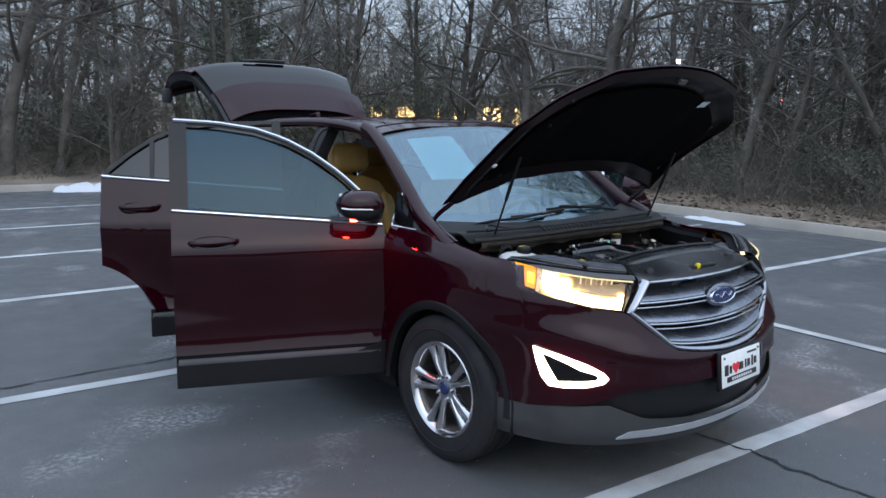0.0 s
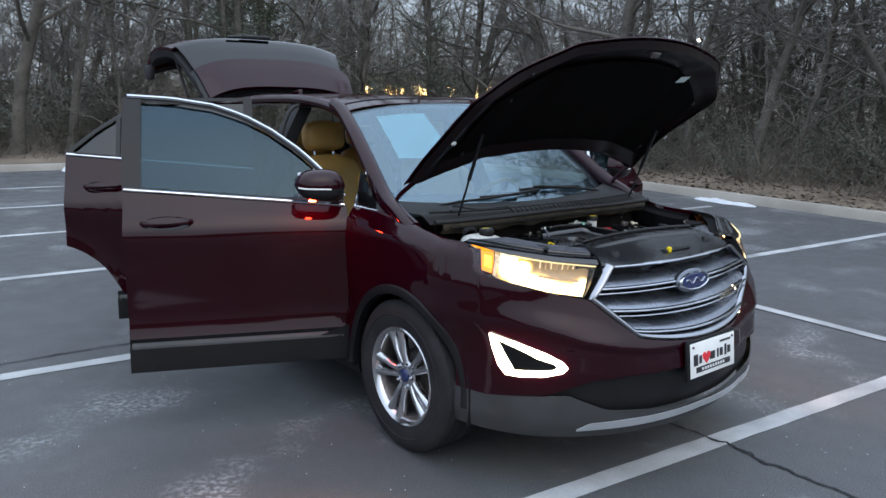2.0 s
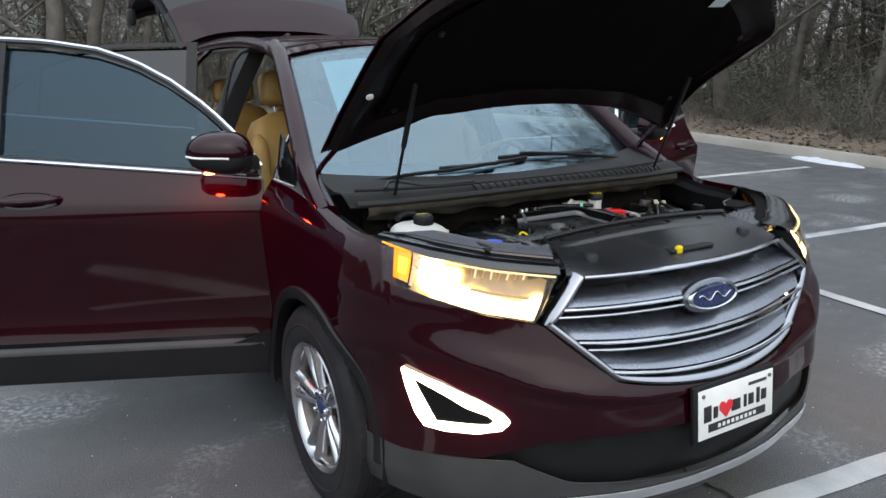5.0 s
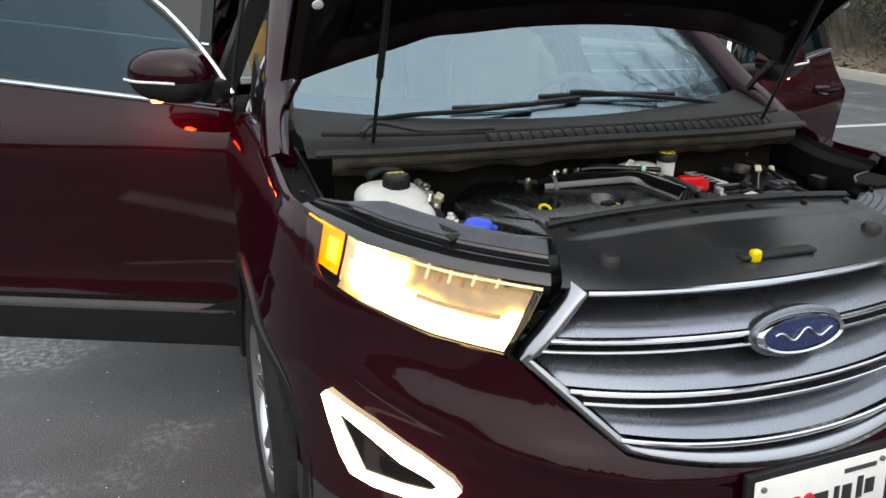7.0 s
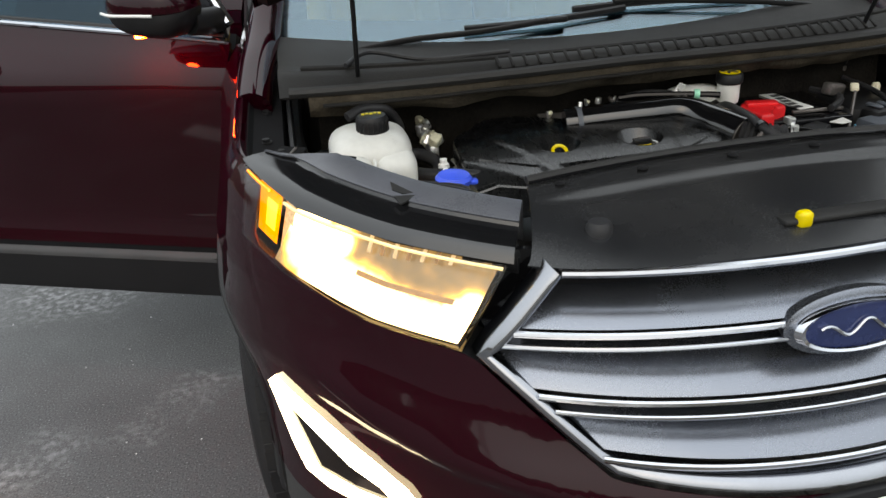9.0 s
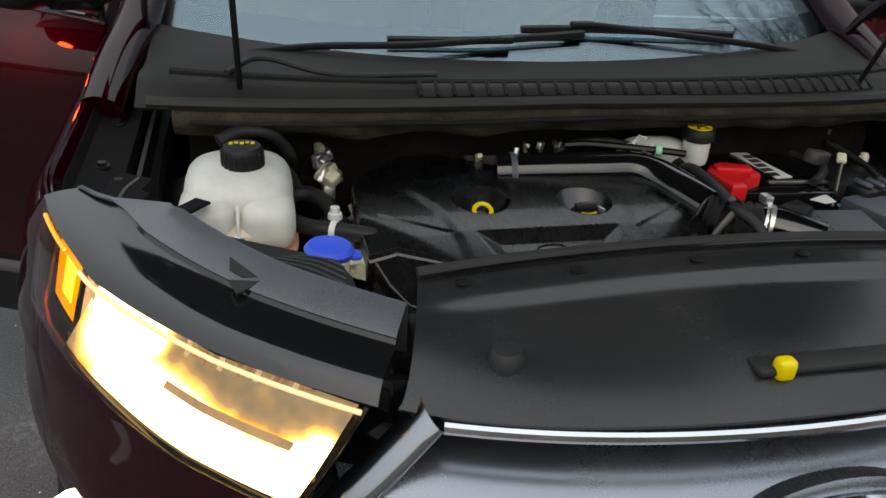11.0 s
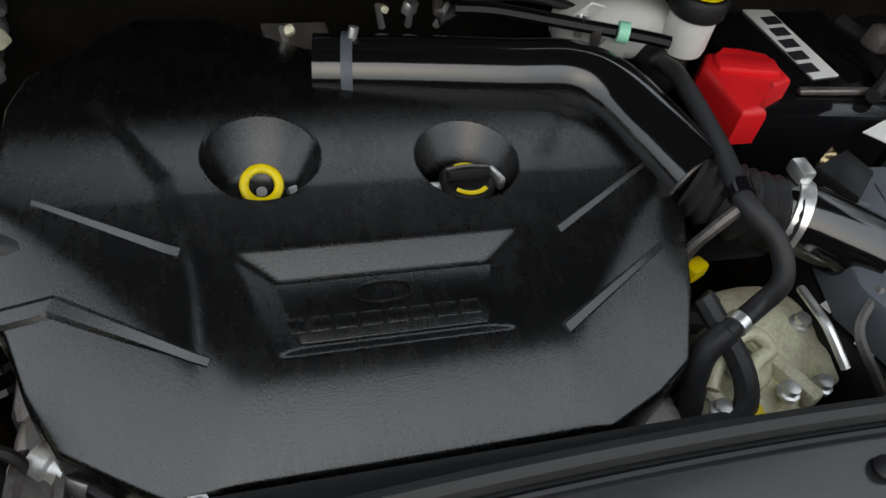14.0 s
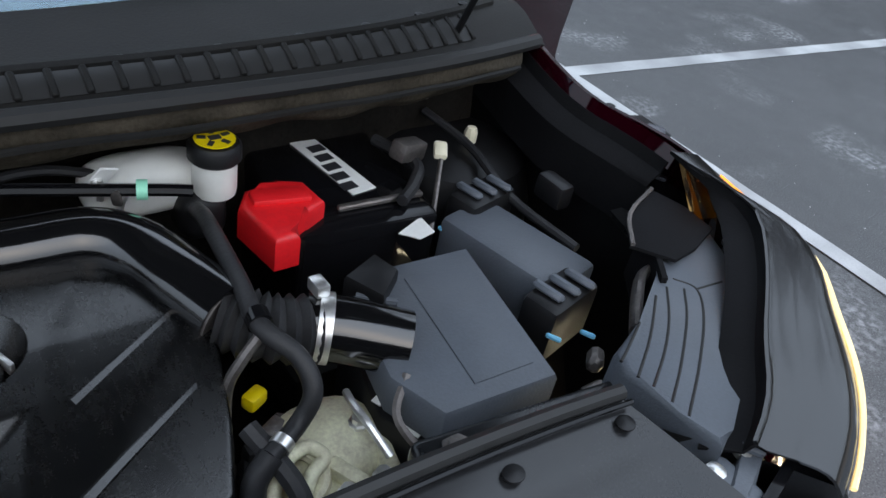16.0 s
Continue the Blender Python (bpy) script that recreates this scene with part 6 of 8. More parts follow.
streaks(COVER, (140, 34, 70), 0.15, (0.012, 0.0116, 0.0108), 0.40)
COVER.node_tree.nodes["Principled BSDF"].inputs["IOR"].default_value = 1.50
SHIELD = material("radiator_shield", (0.014, 0.0148, 0.0164), 0.24, 0, 0, 0.10, 7, 420, 0.0, (0.046, 0.0452, 0.0445), 0.40, rough_spread=0.08)
FELTDARK = material("bulkhead_mat", (0.0152, 0.0133, 0.0114), 0.95, 0, 0, 0.3, 10, 120, 0.15, spec=0.05)
CYAN = material("pale_blue_latch", (0.163, 0.569, 0.84), 0.4, 0, 0, 0.08, 20, 200, 0.0)
COWLM = material("cowl_plastic", (0.0145, 0.0143, 0.014), 0.62, 0, 0, 0.2, 6, 260, 0.03, (0.034, 0.030, 0.025), 0.35, spec=0.24)
APRON = material("cowl_apron_felt", (0.046, 0.038, 0.028), 0.9, 0, 0, 0.35, 14, 150, 0.12, (0.085, 0.075, 0.060), 0.5, spec=0.1)
TANK = material("milky_tank", (0.703, 0.703, 0.665), 0.35, 0, 0, 0.05, 14, 80, 0.0)
COOLANT = material("coolant_tint", (0.76, 0.237, 0.162), 0.35, 0, 0, 0.10, 14, 80, 0.0)
NECK = material("cream_bottle", (0.84, 0.77, 0.578), 0.4, 0, 0, 0.06, 14, 80, 0.0)
CAPBLUE = material("blue_cap", (0.0228, 0.104, 0.798), 0.4, 0, 0, 0.08, 20, 200, 0.0)
CAPRED = material("red_cap", (0.84, 0.0153, 0.0214), 0.4, 0, 0, 0.08, 20, 200, 0.0)
YELLOW = material("yellow_plastic", (0.84, 0.624, 0.012), 0.4, 0, 0, 0.06, 20, 200, 0.0)
GREEN = material("green_clip", (0.304, 0.798, 0.57), 0.4, 0, 0, 0.06, 20, 200, 0.0)
HOSE = material("hose_rubber", (0.019, 0.019, 0.0209), 0.5, 0, 0, 0.2, 30, 200, 0.03, (0.076, 0.076, 0.076), 0.25, spec=0.35)
STEEL = material("zinc_steel", (0.912, 0.893, 0.836), 0.35, 0.9, 0, 0.12, 30, 200, 0.0)
RUST = material("rusty_cast", (0.133, 0.076, 0.0475), 0.75, 0.3, 0, 0.3, 24, 160, 0.08)
GREYBOX = material("grey_box_plastic", (0.0874, 0.101, 0.12), 0.5, 0, 0, 0.10, 12, 320, 0.03, (0.19, 0.19, 0.19), 0.2)


COVER_LEFT = [(-0.505, -0.287), (-0.480, -0.325), (-0.455, -0.362), (-0.410, -0.385), (-0.365, -0.399), (-0.350, -0.408), (-0.285, -0.416), (-0.150, -0.412), (-0.110, -0.400), (-0.070, -0.356), (-0.030, -0.309)]
COVER_RIGHT = [(-0.505, 0.045), (-0.480, 0.100), (-0.455, 0.138), (-0.395, 0.163), (-0.330, 0.180), (-0.253, 0.193), (-0.190, 0.186), (-0.145, 0.150), (-0.120, 0.000), (-0.100, -0.060), (-0.085, -0.144), (-0.030, -0.237)]
CUPS = ((-0.202, -0.231, 0.0515, -0.204, -0.256, 0.024), (-0.017, -0.250, 0.0490, -0.020, -0.266, 0.035))
RIDGES = [((-0.412, -0.350), (-0.366, -0.349)), ((-0.366, -0.349), (-0.255, -0.420)), ((-0.384, -0.262), (-0.272, -0.323)), ((0.046, -0.335), (0.160, -0.268)), ((0.024, -0.428), (0.150, -0.352))]


def soft_least(*z, k=0.0009):
    """The least of some heights, rounded where two of them meet."""
    m = min(z)
    return m - k * math.log(sum(math.exp(-(v - m) / k) for v in z)) + k * 0.2


def cover_z(x, y):
    top = table(y, [(-0.52, 0.936), (-0.415, 0.9575), (-0.33, 0.972), (-0.27, 0.979), (-0.15, 0.987), (-0.03, 0.990)])
    # a raised middle between two shoulders
    xl = table(y, [(-0.50, -0.258), (-0.35, -0.264), (-0.25, -0.285), (-0.20, -0.312), (-0.15, -0.345)])
    xr = table(y, [(-0.50, 0.020), (-0.35, 0.032), (-0.25, 0.060), (-0.20, 0.090), (-0.15, 0.130)])
    top += 0.0020 - 0.0046 * ease((xl - x) / 0.018 + 0.5) - 0.0022 * ease((x - xr) / 0.026 + 0.5)
    front = 0.9555 + 0.40 * (y + 0.437)
    left = 0.9615 - 0.42 * (-0.54 * (x + 0.365) - 0.842 * (y + 0.348)) - 0.004
    right = 0.9600 - 0.42 * (0.520 * (x - 0.024) - 0.854 * (y + 0.428)) - 0.002
    z = soft_least(top, front, left, right)
    # sunk frame round the name field
    inset = 0.027 * (-0.331 - y) / 0.0935
    d = min((-0.331 - y) / 0.025, (x + 0.236 - inset) / 0.028, (0.014 - inset - x) / 0.030, (y + 0.4245) / 0.010)
    z -= 0.0105 * max(0.0, min(1.0, d))
    for cx, cy, r, *_ in CUPS:
        if math.hypot(x - cx, y - cy) < r - 0.001:
            z -= 0.055
    return z


def on_cover(x, y):
    """A point of the cover; points beside a pocket move onto its rim."""
    for cx, cy, r, *_ in CUPS:
        d = math.hypot(x - cx, y - cy)
        if abs(d - r) < 0.0019:
            x, y = cx + (x - cx) * r / d, cy + (y - cy) * r / d
    return Vector((x, y, cover_z(x, y)))


def engine_cover():
    ys = span(-0.505, -0.030, 150)
    rows = [[on_cover(x, y) for x in span(table(y, COVER_LEFT), table(y, COVER_RIGHT), 170)] for y in ys]
    loop = rows[0] + [r[-1] for r in rows[1:]] + rows[-1][-2::-1] + [r[0] for r in rows[-2:0:-1]]
    mid = Vector((-0.118, -0.285, 0))
    skirt = []
    for grow, drop in ((0.0, 0.0), (0.002, 0.0010), (0.0036, 0.0036), (0.0046, 0.0085), (0.006, 0.03), (0.008, 0.085)):
        skirt.append([p + (p - mid).to_2d().normalized().to_3d() * grow - Vector((0, 0, drop)) for p in loop])
    bm = join(rings(rows, closed=False), rings(skirt, caps=False))
    bmesh.ops.remove_doubles(bm, verts=bm.verts, dist=0.0002)
    return bm


cov = part("engine_cover", engine_cover(), COVER, suv, "dusty black plastic engine cover", 70)


def ridge_bar(a, b, wide_a, wide_b):
    """A low moulded edge that narrows from a to b: steep behind, with a bright facet towards the front."""
    rows = []
    for t in span(0, 1, 10):
        p = Vector(a).lerp(Vector(b), t)
        d = (Vector(b) - Vector(a)).normalized()
        n = Vector((d.y, -d.x)) if d.x > 0 else Vector((-d.y, d.x))
        w = wide_a + (wide_b - wide_a) * t
        row = []
        for o, h in ((-0.5, -0.003), (-0.35, 0.0016), (0.0, 0.0030), (0.75, -0.0005), (1.0, -0.004)):
            q = p + n * o * w
            row.append((q.x, q.y, cover_z(*p) + h))
        rows.append(row)
    return rings(rows)


for k, (a, b) in enumerate(RIDGES):
    part("ridge", ridge_bar(a, b, *((0.013, 0.013), (0.013, 0.006), (0.004, 0.008), (0.007, 0.004), (0.009, 0.004))[k]), COVER, cov, "moulded ridge", 20)
NZ = cover_z(-0.118, -0.385)
FIELD = Matrix.Translation((0, -0.385, NZ)) @ Matrix.Rotation(math.atan2(cover_z(-0.118, -0.365) - cover_z(-0.118, -0.405), 0.04), 4, "X")
part("name_field", moved(box((-0.113, 0.0005, 0.0002), (0.186, 0.053, 0.0016), 0.0007), FIELD), COVER, cov, "sunk name field")
# raised oval and a row of plain raised bars in the name field
part("mark", moved(lathe([(0.026, 0.0), (0.027, 0.0016), (0.0245, 0.0018), (0.0235, 0.0006)], 28, None, False), FIELD @ pose(-0.117, 0.012, 0.001) @ Matrix.Diagonal((1, 0.36, 1, 1))), COVER, cov, "raised plain oval")
for k in range(8):
    part("mark", moved(box((-0.117 - 0.075 + 0.0205 * k, -0.011, 0.0016), (0.0165, 0.0125, 0.0014), 0.0006), FIELD), COVER, cov, "raised plain bar")
for cx, cy, r, hx, hy, hr in CUPS:
    rows = []
    for t, dz in ((-0.06, -0.0004), (0.0, 0.0008), (0.03, 0.0), (0.35, -0.011), (0.7, -0.021), (1.0, -0.030), (1.04, -0.045), (1.5, -0.046)):
        row = []
        for k in range(56):
            a = 2 * math.pi * k / 56
            u = min(t, 1.0)
            rr = (r + (hr - r) * u) * (1.0 if t <= 1.04 else 0.05)
            x, y = cx + (hx - cx) * u + rr * math.cos(a), cy + (hy - cy) * u + rr * math.sin(a)
            base = cover_z(cx + (r + 0.001) * math.cos(a), cy + (r + 0.001) * math.sin(a))
            row.append((x, y, base * (1 - u) + 0.975 * u + dz))
        rows.append(row)
    part("pocket", rings(rows, caps=False), COVER, cov, "round funnel-shaped pocket", 60)
DIP = pose(-0.204, -0.2575, 0.9740, 34, 0, 0)
ds = part("dipstick", moved(rings([[((0.0150 + 0.0042 * math.cos(b)) * math.cos(a), (0.0150 + 0.0042 * math.cos(b)) * math.sin(a), 0.0036 * math.sin(b)) for b in [2 * math.pi * j / 8 for j in range(8)]] for a in [2 * math.pi * k / 28 for k in range(29)]], caps=False), DIP), YELLOW, suv, "yellow dipstick ring")
part("tab", moved(box((0, -0.0205, 0), (0.015, 0.009, 0.006), 0.002), DIP), YELLOW, ds)
part("stem", rod((-0.204, -0.246, 0.955), (-0.202, -0.228, 0.90), 0.005), STEEL, ds)
part("bracket", box((-0.173, -0.245, 0.950), (0.016, 0.012, 0.010), 0.003, 2, (20, 0, 20)), STEEL, ds)
part("bracket", box((-0.228, -0.256, 0.946), (0.014, 0.008, 0.006), 0.002), IRON, ds)
oc = part("oil_cap", lathe([(0.026, 0.937), (0.027, 0.967), (0.023, 0.972), (0.002, 0.973)], 24, pose(-0.019, -0.266, 0)), BLACK, suv, "black oil filler cap with yellow print")
part("grip", box((-0.019, -0.266, 0.977), (0.042, 0.012, 0.011), 0.004), BLACK, oc)
part("grip_edge", tube([(-0.040, -0.262, 0.982), (-0.019, -0.2605, 0.9835), (0.002, -0.262, 0.982)], 0.0016, 6, 4), IRON, oc)
for k in range(5):
    part("mark", moved(box((0, -0.0195, 0), (0.0062, 0.0042, 0.0012), 0.0), pose(-0.019, -0.266, 0.9735, 0, 0, -36 + 18 * k)), YELLOW, oc, "yellow bar of print")
for k in range(3):
    part("mark", moved(box((0, 0.0180, 0), (0.0062, 0.0036, 0.0012), 0.0), pose(-0.019, -0.266, 0.9735, 0, 0, -18 + 18 * k)), YELLOW, oc, "yellow bar of print")
part("clip", box((-0.050, -0.268, 0.963), (0.012, 0.012, 0.012), 0.003), STEEL, oc)
part("clip", box((0.011, -0.262, 0.967), (0.006, 0.022, 0.014), 0.002, 2, (0, 0, 20)), STEEL, oc)

# bay walls
WARP[0] = "bay"
part("bay_floor", box((0, -0.25, 0.58), (1.50, 0.80, 0.04), 0.01), BLACK, suv)
part("bulkhead", skin(lambda u, v: Vector((u * 0.70, 0.035 + 0.012 * noise.noise((u * 5, v * 4, 1)) + 0.02 * v, 0.58 + 0.50 * v)), span(-1, 1, 30), span(0, 1, 12), 0.02), FELTDARK, suv, "dark insulated bulkhead")
for s in (-1, 1):
    part("inner_wing", skin(lambda y, v: Vector((s * (0.70 + 0.07 * v - 0.25 * max(0, -0.25 - y)), y, 0.56 + v * (fender_top(y) - 0.62))), span(-0.42, 0.26, 20), span(0, 1, 8), 0.008), BLACK, suv)
    part("strut_tower", lathe([(0.15, 0.60), (0.145, 0.86), (0.12, 0.93), (0.09, 0.945), (0.03, 0.948)], 28, pose(s * 0.63, -0.02, 0)), BLACK, suv)
    n = part("strut_nut", lathe([(0.011, 0.945), (0.011, 0.962), (0.008, 0.970), (0.002, 0.971)], 8, pose(s * 0.640, -0.045, 0.005)), NECK, suv)
    part("inner_rail", tube([(s * 0.755, 0.24, 1.02), (s * 0.760, 0.0, 0.985), (s * 0.745, -0.25, 0.955), (s * 0.70, -0.45, 0.94)], 0.020, 8, 5), BLACK, suv)
    bk = part("bracket", prism([(s * 0.80, -0.16), (s * 0.735, -0.20), (s * 0.750, -0.245), (s * 0.735, -0.255), (s * 0.745, -0.30), (s * 0.805, -0.30)], 1.022, 1.030, 0.002), MATT, suv, "black stamped bracket")
    part("flange", box((s * 0.744, -0.235, 1.012), (0.004, 0.075, 0.030), 0.0015, 1, (0, 0, 4 * s)), MATT, bk)
    part("bead", tube([(s * 0.758, -0.20, 1.031), (s * 0.772, -0.245, 1.031), (s * 0.775, -0.288, 1.031)], 0.003, 6, 4), IRON, bk)
    part("hole", lathe([(0.007, 0), (0.007, 0.0012), (0.002, 0.0014)], 10, pose(s * 0.788, -0.20, 1.030)), SEAL, bk)
    for yy in (0.18, 0.0, -0.16, -0.28):
        part("fender_bolt", lathe([(0.013, 0), (0.013, 0.003), (0.008, 0.003), (0.008, 0.009), (0.002, 0.010)], 8, pose(s * (wide(yy, fender_top(yy)) - 0.062), yy, fender_top(yy) - 0.038)), BLACK, suv)

# cowl and wipers
def cowl(u, v):
    front = Vector((u * 0.78, -0.085 + 0.06 * abs(u) ** 3, 1.100 - 0.01 * abs(u)))
    back = screen(u, 0.0) + Vector((0, -0.01, 0.004))
    p = front.lerp(back, v)
    p.z += 0.024 * math.exp(-((v - 0.22) / 0.16) ** 2)
    return p


part("cowl_panel", skin(cowl, span(-1, 1, 40), span(0, 1, 12), 0.006), COWLM, suv, "dusty black plastic cowl panel")
part("cowl_front", skin(lambda u, v: cowl(u, 0) + Vector((0, -0.012 * math.sin(3 * v) + 0.016 * v + 0.012 * v * noise.noise((u * 11, v * 2, 0)), -0.052 * v - 0.012 * v * noise.noise((u * 7, 3, 0)))), span(-0.92, 0.92, 90), span(0, 1, 9), 0.008), APRON, suv, "dusty brown felt apron under the cowl")
part("apron_fold", tube([cowl(u, 0) + Vector((0, -0.014, -0.020 + 0.004 * noise.noise((u * 6, 1, 0)))) for u in span(-0.88, 0.90, 60)], 0.0045, 6, 1), COWLM, suv)
part("cowl_seal", tube([cowl(u, 0.02) + Vector((0, -0.004, 0.006)) for u in span(-0.97, 0.97, 30)], 0.012, 8, 2), SEAL, suv)
part("cowl_ridge", tube([cowl(u, 0.30) + Vector((0, 0, 0.003)) for u in span(-0.93, 0.93, 30)], 0.007, 6, 2), COWLM, suv)
vent = part("cowl_vent", skin(lambda u, v: cowl(u, v) + Vector((0, 0, 0.0025)), span(-0.36, 0.80, 30), span(0.10, 0.24, 3), 0.001), SEAL, suv, "dark slotted air intake")
for k in range(31):
    u = -0.36 + 1.16 * k / 30
    a, b = cowl(u, 0.095), cowl(u, 0.245)
    part("slat", box((a + b) / 2 + Vector((0, 0, 0.005)), (0.007, (b - a).length, 0.006), 0.0015, 1, (math.degrees(math.atan2(b.z - a.z, b.y - a.y)), 0, 0)), COWLM, vent)
for k in range(14):
    u = -0.86 + 1.72 * k / 13
    part("cowl_clip", lathe([(0.008, 0), (0.008, 0.003), (0.003, 0.005)], 10, Matrix.Translation(cowl(u, 0.36) + Vector((0, 0, 0.003)))), BLACK, suv)


def on_screen(u, v, h):
    return screen(u, v) + Vector((0, -0.55 * h, 0.85 * h))


for blade, arm in ((((-0.40, 0.030), (-0.18, 0.042), (0.0, 0.058), (0.10, 0.066)), ((-0.83, -0.09), (-0.60, -0.02), (-0.34, 0.012), (-0.12, 0.040))),
                   (((-0.06, 0.078), (0.10, 0.080), (0.32, 0.066), (0.54, 0.038)), ((0.86, -0.10), (0.60, -0.01), (0.34, 0.048), (0.10, 0.086)))):
    w = part("wiper", tube([on_screen(u, v, 0.016) for u, v in blade], 0.0085, 6, 5, flat=0.7), BLACK, suv, "black windscreen wiper")
    part("arm", tube([on_screen(u, v, 0.024) for u, v in arm], 0.0075, 8, 5, flat=0.6), BLACK, w)
    part("clip", box(on_screen(*arm[-1], 0.022), (0.05, 0.018, 0.016), 0.005), BLACK, w)
part("washer_hose", tube([cowl(-0.80, 0.25) + Vector((0, 0, 0.01)), cowl(-0.72, 0.5) + Vector((0, 0, 0.03)), cowl(-0.55, 0.45) + Vector((0, 0, 0.012)), cowl(-0.3, 0.55) + Vector((0, 0, 0.012))], 0.006, 8, 6), HOSE, suv)

# radiator shield across the nose
def shield(u, v):
    x = u * (0.435 - (0.088 if u > 0 else 0.048) * (1 - v) ** 0.7)
    rear = -0.592 - 0.022 * u * u
    front = -0.2 - 0.648 * math.sqrt(1 - (x / 0.92) ** 2)
    y = rear + (front - rear) * v
    z = 1.065 - 0.035 * v - 0.030 * v * v - 0.010 * u * u
    step = ease((v - 0.17 - 0.06 * u * u) / 0.10)
    z -= 0.012 * step * (1 - abs(u) ** 6)
    return Vector((x, y, z))


sh = part("radiator_shield", skin(shield, span(-1, 1, 40), span(0, 1, 30), 0.006), SHIELD, suv, "dusty dark grey plastic radiator shield")
part("seal_strip", tube([shield(u, 0.0) + Vector((0, 0.004, 0.006)) for u in span(-1, 1, 30)], 0.0075, 8, 2), SEAL, sh)
part("bright_edge", tube([shield(u, 0.0) + Vector((0, -0.009, 0.006)) for u in span(-1, 1, 30)], 0.0025, 6, 2), GLOSS, sh)
for u in (-0.86, -0.5, -0.12, 0.25, 0.62, 0.93):
    part("clip", lathe([(0.0085, 0), (0.0085, 0.002), (0.004, 0.004)], 12, Matrix.Translation(shield(u, 0.12) + Vector((0, 0, 0.003)))), BLACK, sh)
for s in (-1, 1):
    part("rubber_stop", lathe([(0.021, -0.01), (0.021, 0.008), (0.016, 0.016), (0.002, 0.018)], 20, Matrix.Translation((s * 0.309, -0.735, shield(s * 0.71, 0.7).z + 0.003))), HOSE, sh, "round rubber stop")
lt = part("latch_slot", box((0.03, -0.785, shield(0, 0.75).z + 0.001), (0.17, 0.032, 0.010), 0.004), SEAL, sh)
part("release_lever", box((-0.026, -0.796, shield(0, 0.77).z + 0.006), (0.022, 0.020, 0.028), 0.007, 3), YELLOW, sh, "yellow bonnet release lever")
part("latch_hook", tube([(0.05, -0.78, 0.998), (0.07, -0.775, 1.006), (0.09, -0.78, 0.998)], 0.004, 6, 4), BLACK, sh)
part("crossmember", box((0.350, -0.560, 0.966), (0.28, 0.044, 0.030), 0.008, 3, (0, 0, -9)), SHIELD, suv, "dark grey crossmember behind the shield")
part("crossmember", box((-0.13, -0.540, 0.940), (0.44, 0.040, 0.030), 0.008), BLACK, suv)
part("radiator_pack", box((0, -0.60, 0.78), (0.92, 0.10, 0.38), 0.01), BLACK, suv)
for x, y in ((0.432, -0.570), (0.245, -0.545)):
    part("mount_bolt", lathe([(0.014, -0.004), (0.014, 0.003), (0.009, 0.004), (0.009, 0.010), (0.002, 0.011)], 6, pose(x, y, 0.981)), IRON, suv)

# housings above the headlamps
def lamp_top(s):
    pts = [(0.72, -0.33), (0.735, -0.42), (0.69, -0.50), (0.612, -0.595), (0.515, -0.682), (0.440, -0.732), (0.430, -0.70), (0.452, -0.66), (0.458, -0.60), (0.462, -0.555), (0.490, -0.510), (0.555, -0.455), (0.64, -0.39)]
    return prism([(s * x, y) for x, y in pts], 0.955, 1.012, 0.010)


HOUSING = [(0.745, -0.395), (0.815, -0.385), (0.822, -0.435), (0.781, -0.500), (0.750, -0.538), (0.690, -0.586), (0.600, -0.643), (0.541, -0.673), (0.512, -0.683), (0.509, -0.631), (0.502, -0.568), (0.514, -0.543), (0.579, -0.521), (0.670, -0.480)]
GROOVES = (((0.575, -0.524), (0.529, -0.547), (0.509, -0.556)),
           ((0.631, -0.501), (0.567, -0.546), (0.508, -0.580)),
           ((0.657, -0.496), (0.613, -0.535), (0.565, -0.568), (0.512, -0.597)),
           ((0.675, -0.508), (0.634, -0.544), (0.565, -0.590), (0.513, -0.620)),
           ((0.678, -0.488), (0.690, -0.515), (0.655, -0.552), (0.585, -0.599), (0.514, -0.640)))
WARP[0] = False
h = part("headlamp_housing", prism(HOUSING, 0.955, 1.012, 0.008), GREYBOX, suv, "blue-grey ribbed plastic housing over a headlamp")
for g in GROOVES:
    part("groove", tube([(x, y, 1.0112) for x, y in g], 0.0019, 6, 6), SEAL, h, "thin dark groove")
part("groove", tube([(x, y, 1.0112) for x, y in ((0.690, -0.515), (0.735, -0.520))], 0.0019, 6, 4), SEAL, h)
LEDGE_PLAN = [(0.905, -0.400), (0.850, -0.480), (0.788, -0.548), (0.714, -0.612), (0.640, -0.660), (0.563, -0.702), (0.500, -0.730), (0.492, -0.706),
              (0.546, -0.688), (0.611, -0.657), (0.709, -0.592), (0.765, -0.544), (0.812, -0.500), (0.880, -0.395)]
part("outer_ledge", prism(LEDGE_PLAN, 0.965, 0.998, 0.006), GREYBOX, h, "grey ledge beside the housing")
for x, y, r in ((0.716, -0.598, 50), (0.556, -0.690, 35), (0.846, -0.462, 60)):
    part("clip", box((x, y, 1.003), (0.030, 0.012, 0.010), 0.003, 1, (0, 0, r)), IRON, h)
    part("clip", box((x - 0.010, y - 0.004, 1.004), (0.010, 0.026, 0.010), 0.003, 1, (0, 0, r)), GREYBOX, h)
    part("clip", box((x + 0.010, y + 0.006, 1.005), (0.008, 0.020, 0.012), 0.003, 1, (0, 0, r - 8)), GREYBOX, h)
fl = part("wing_flap", prism([(0.799, -0.346), (0.812, -0.395), (0.805, -0.449), (0.742, -0.469), (0.695, -0.474), (0.662, -0.428), (0.715, -0.378)], 1.020, 1.025, 0.002), MATT, h, "dusty black plastic flap")
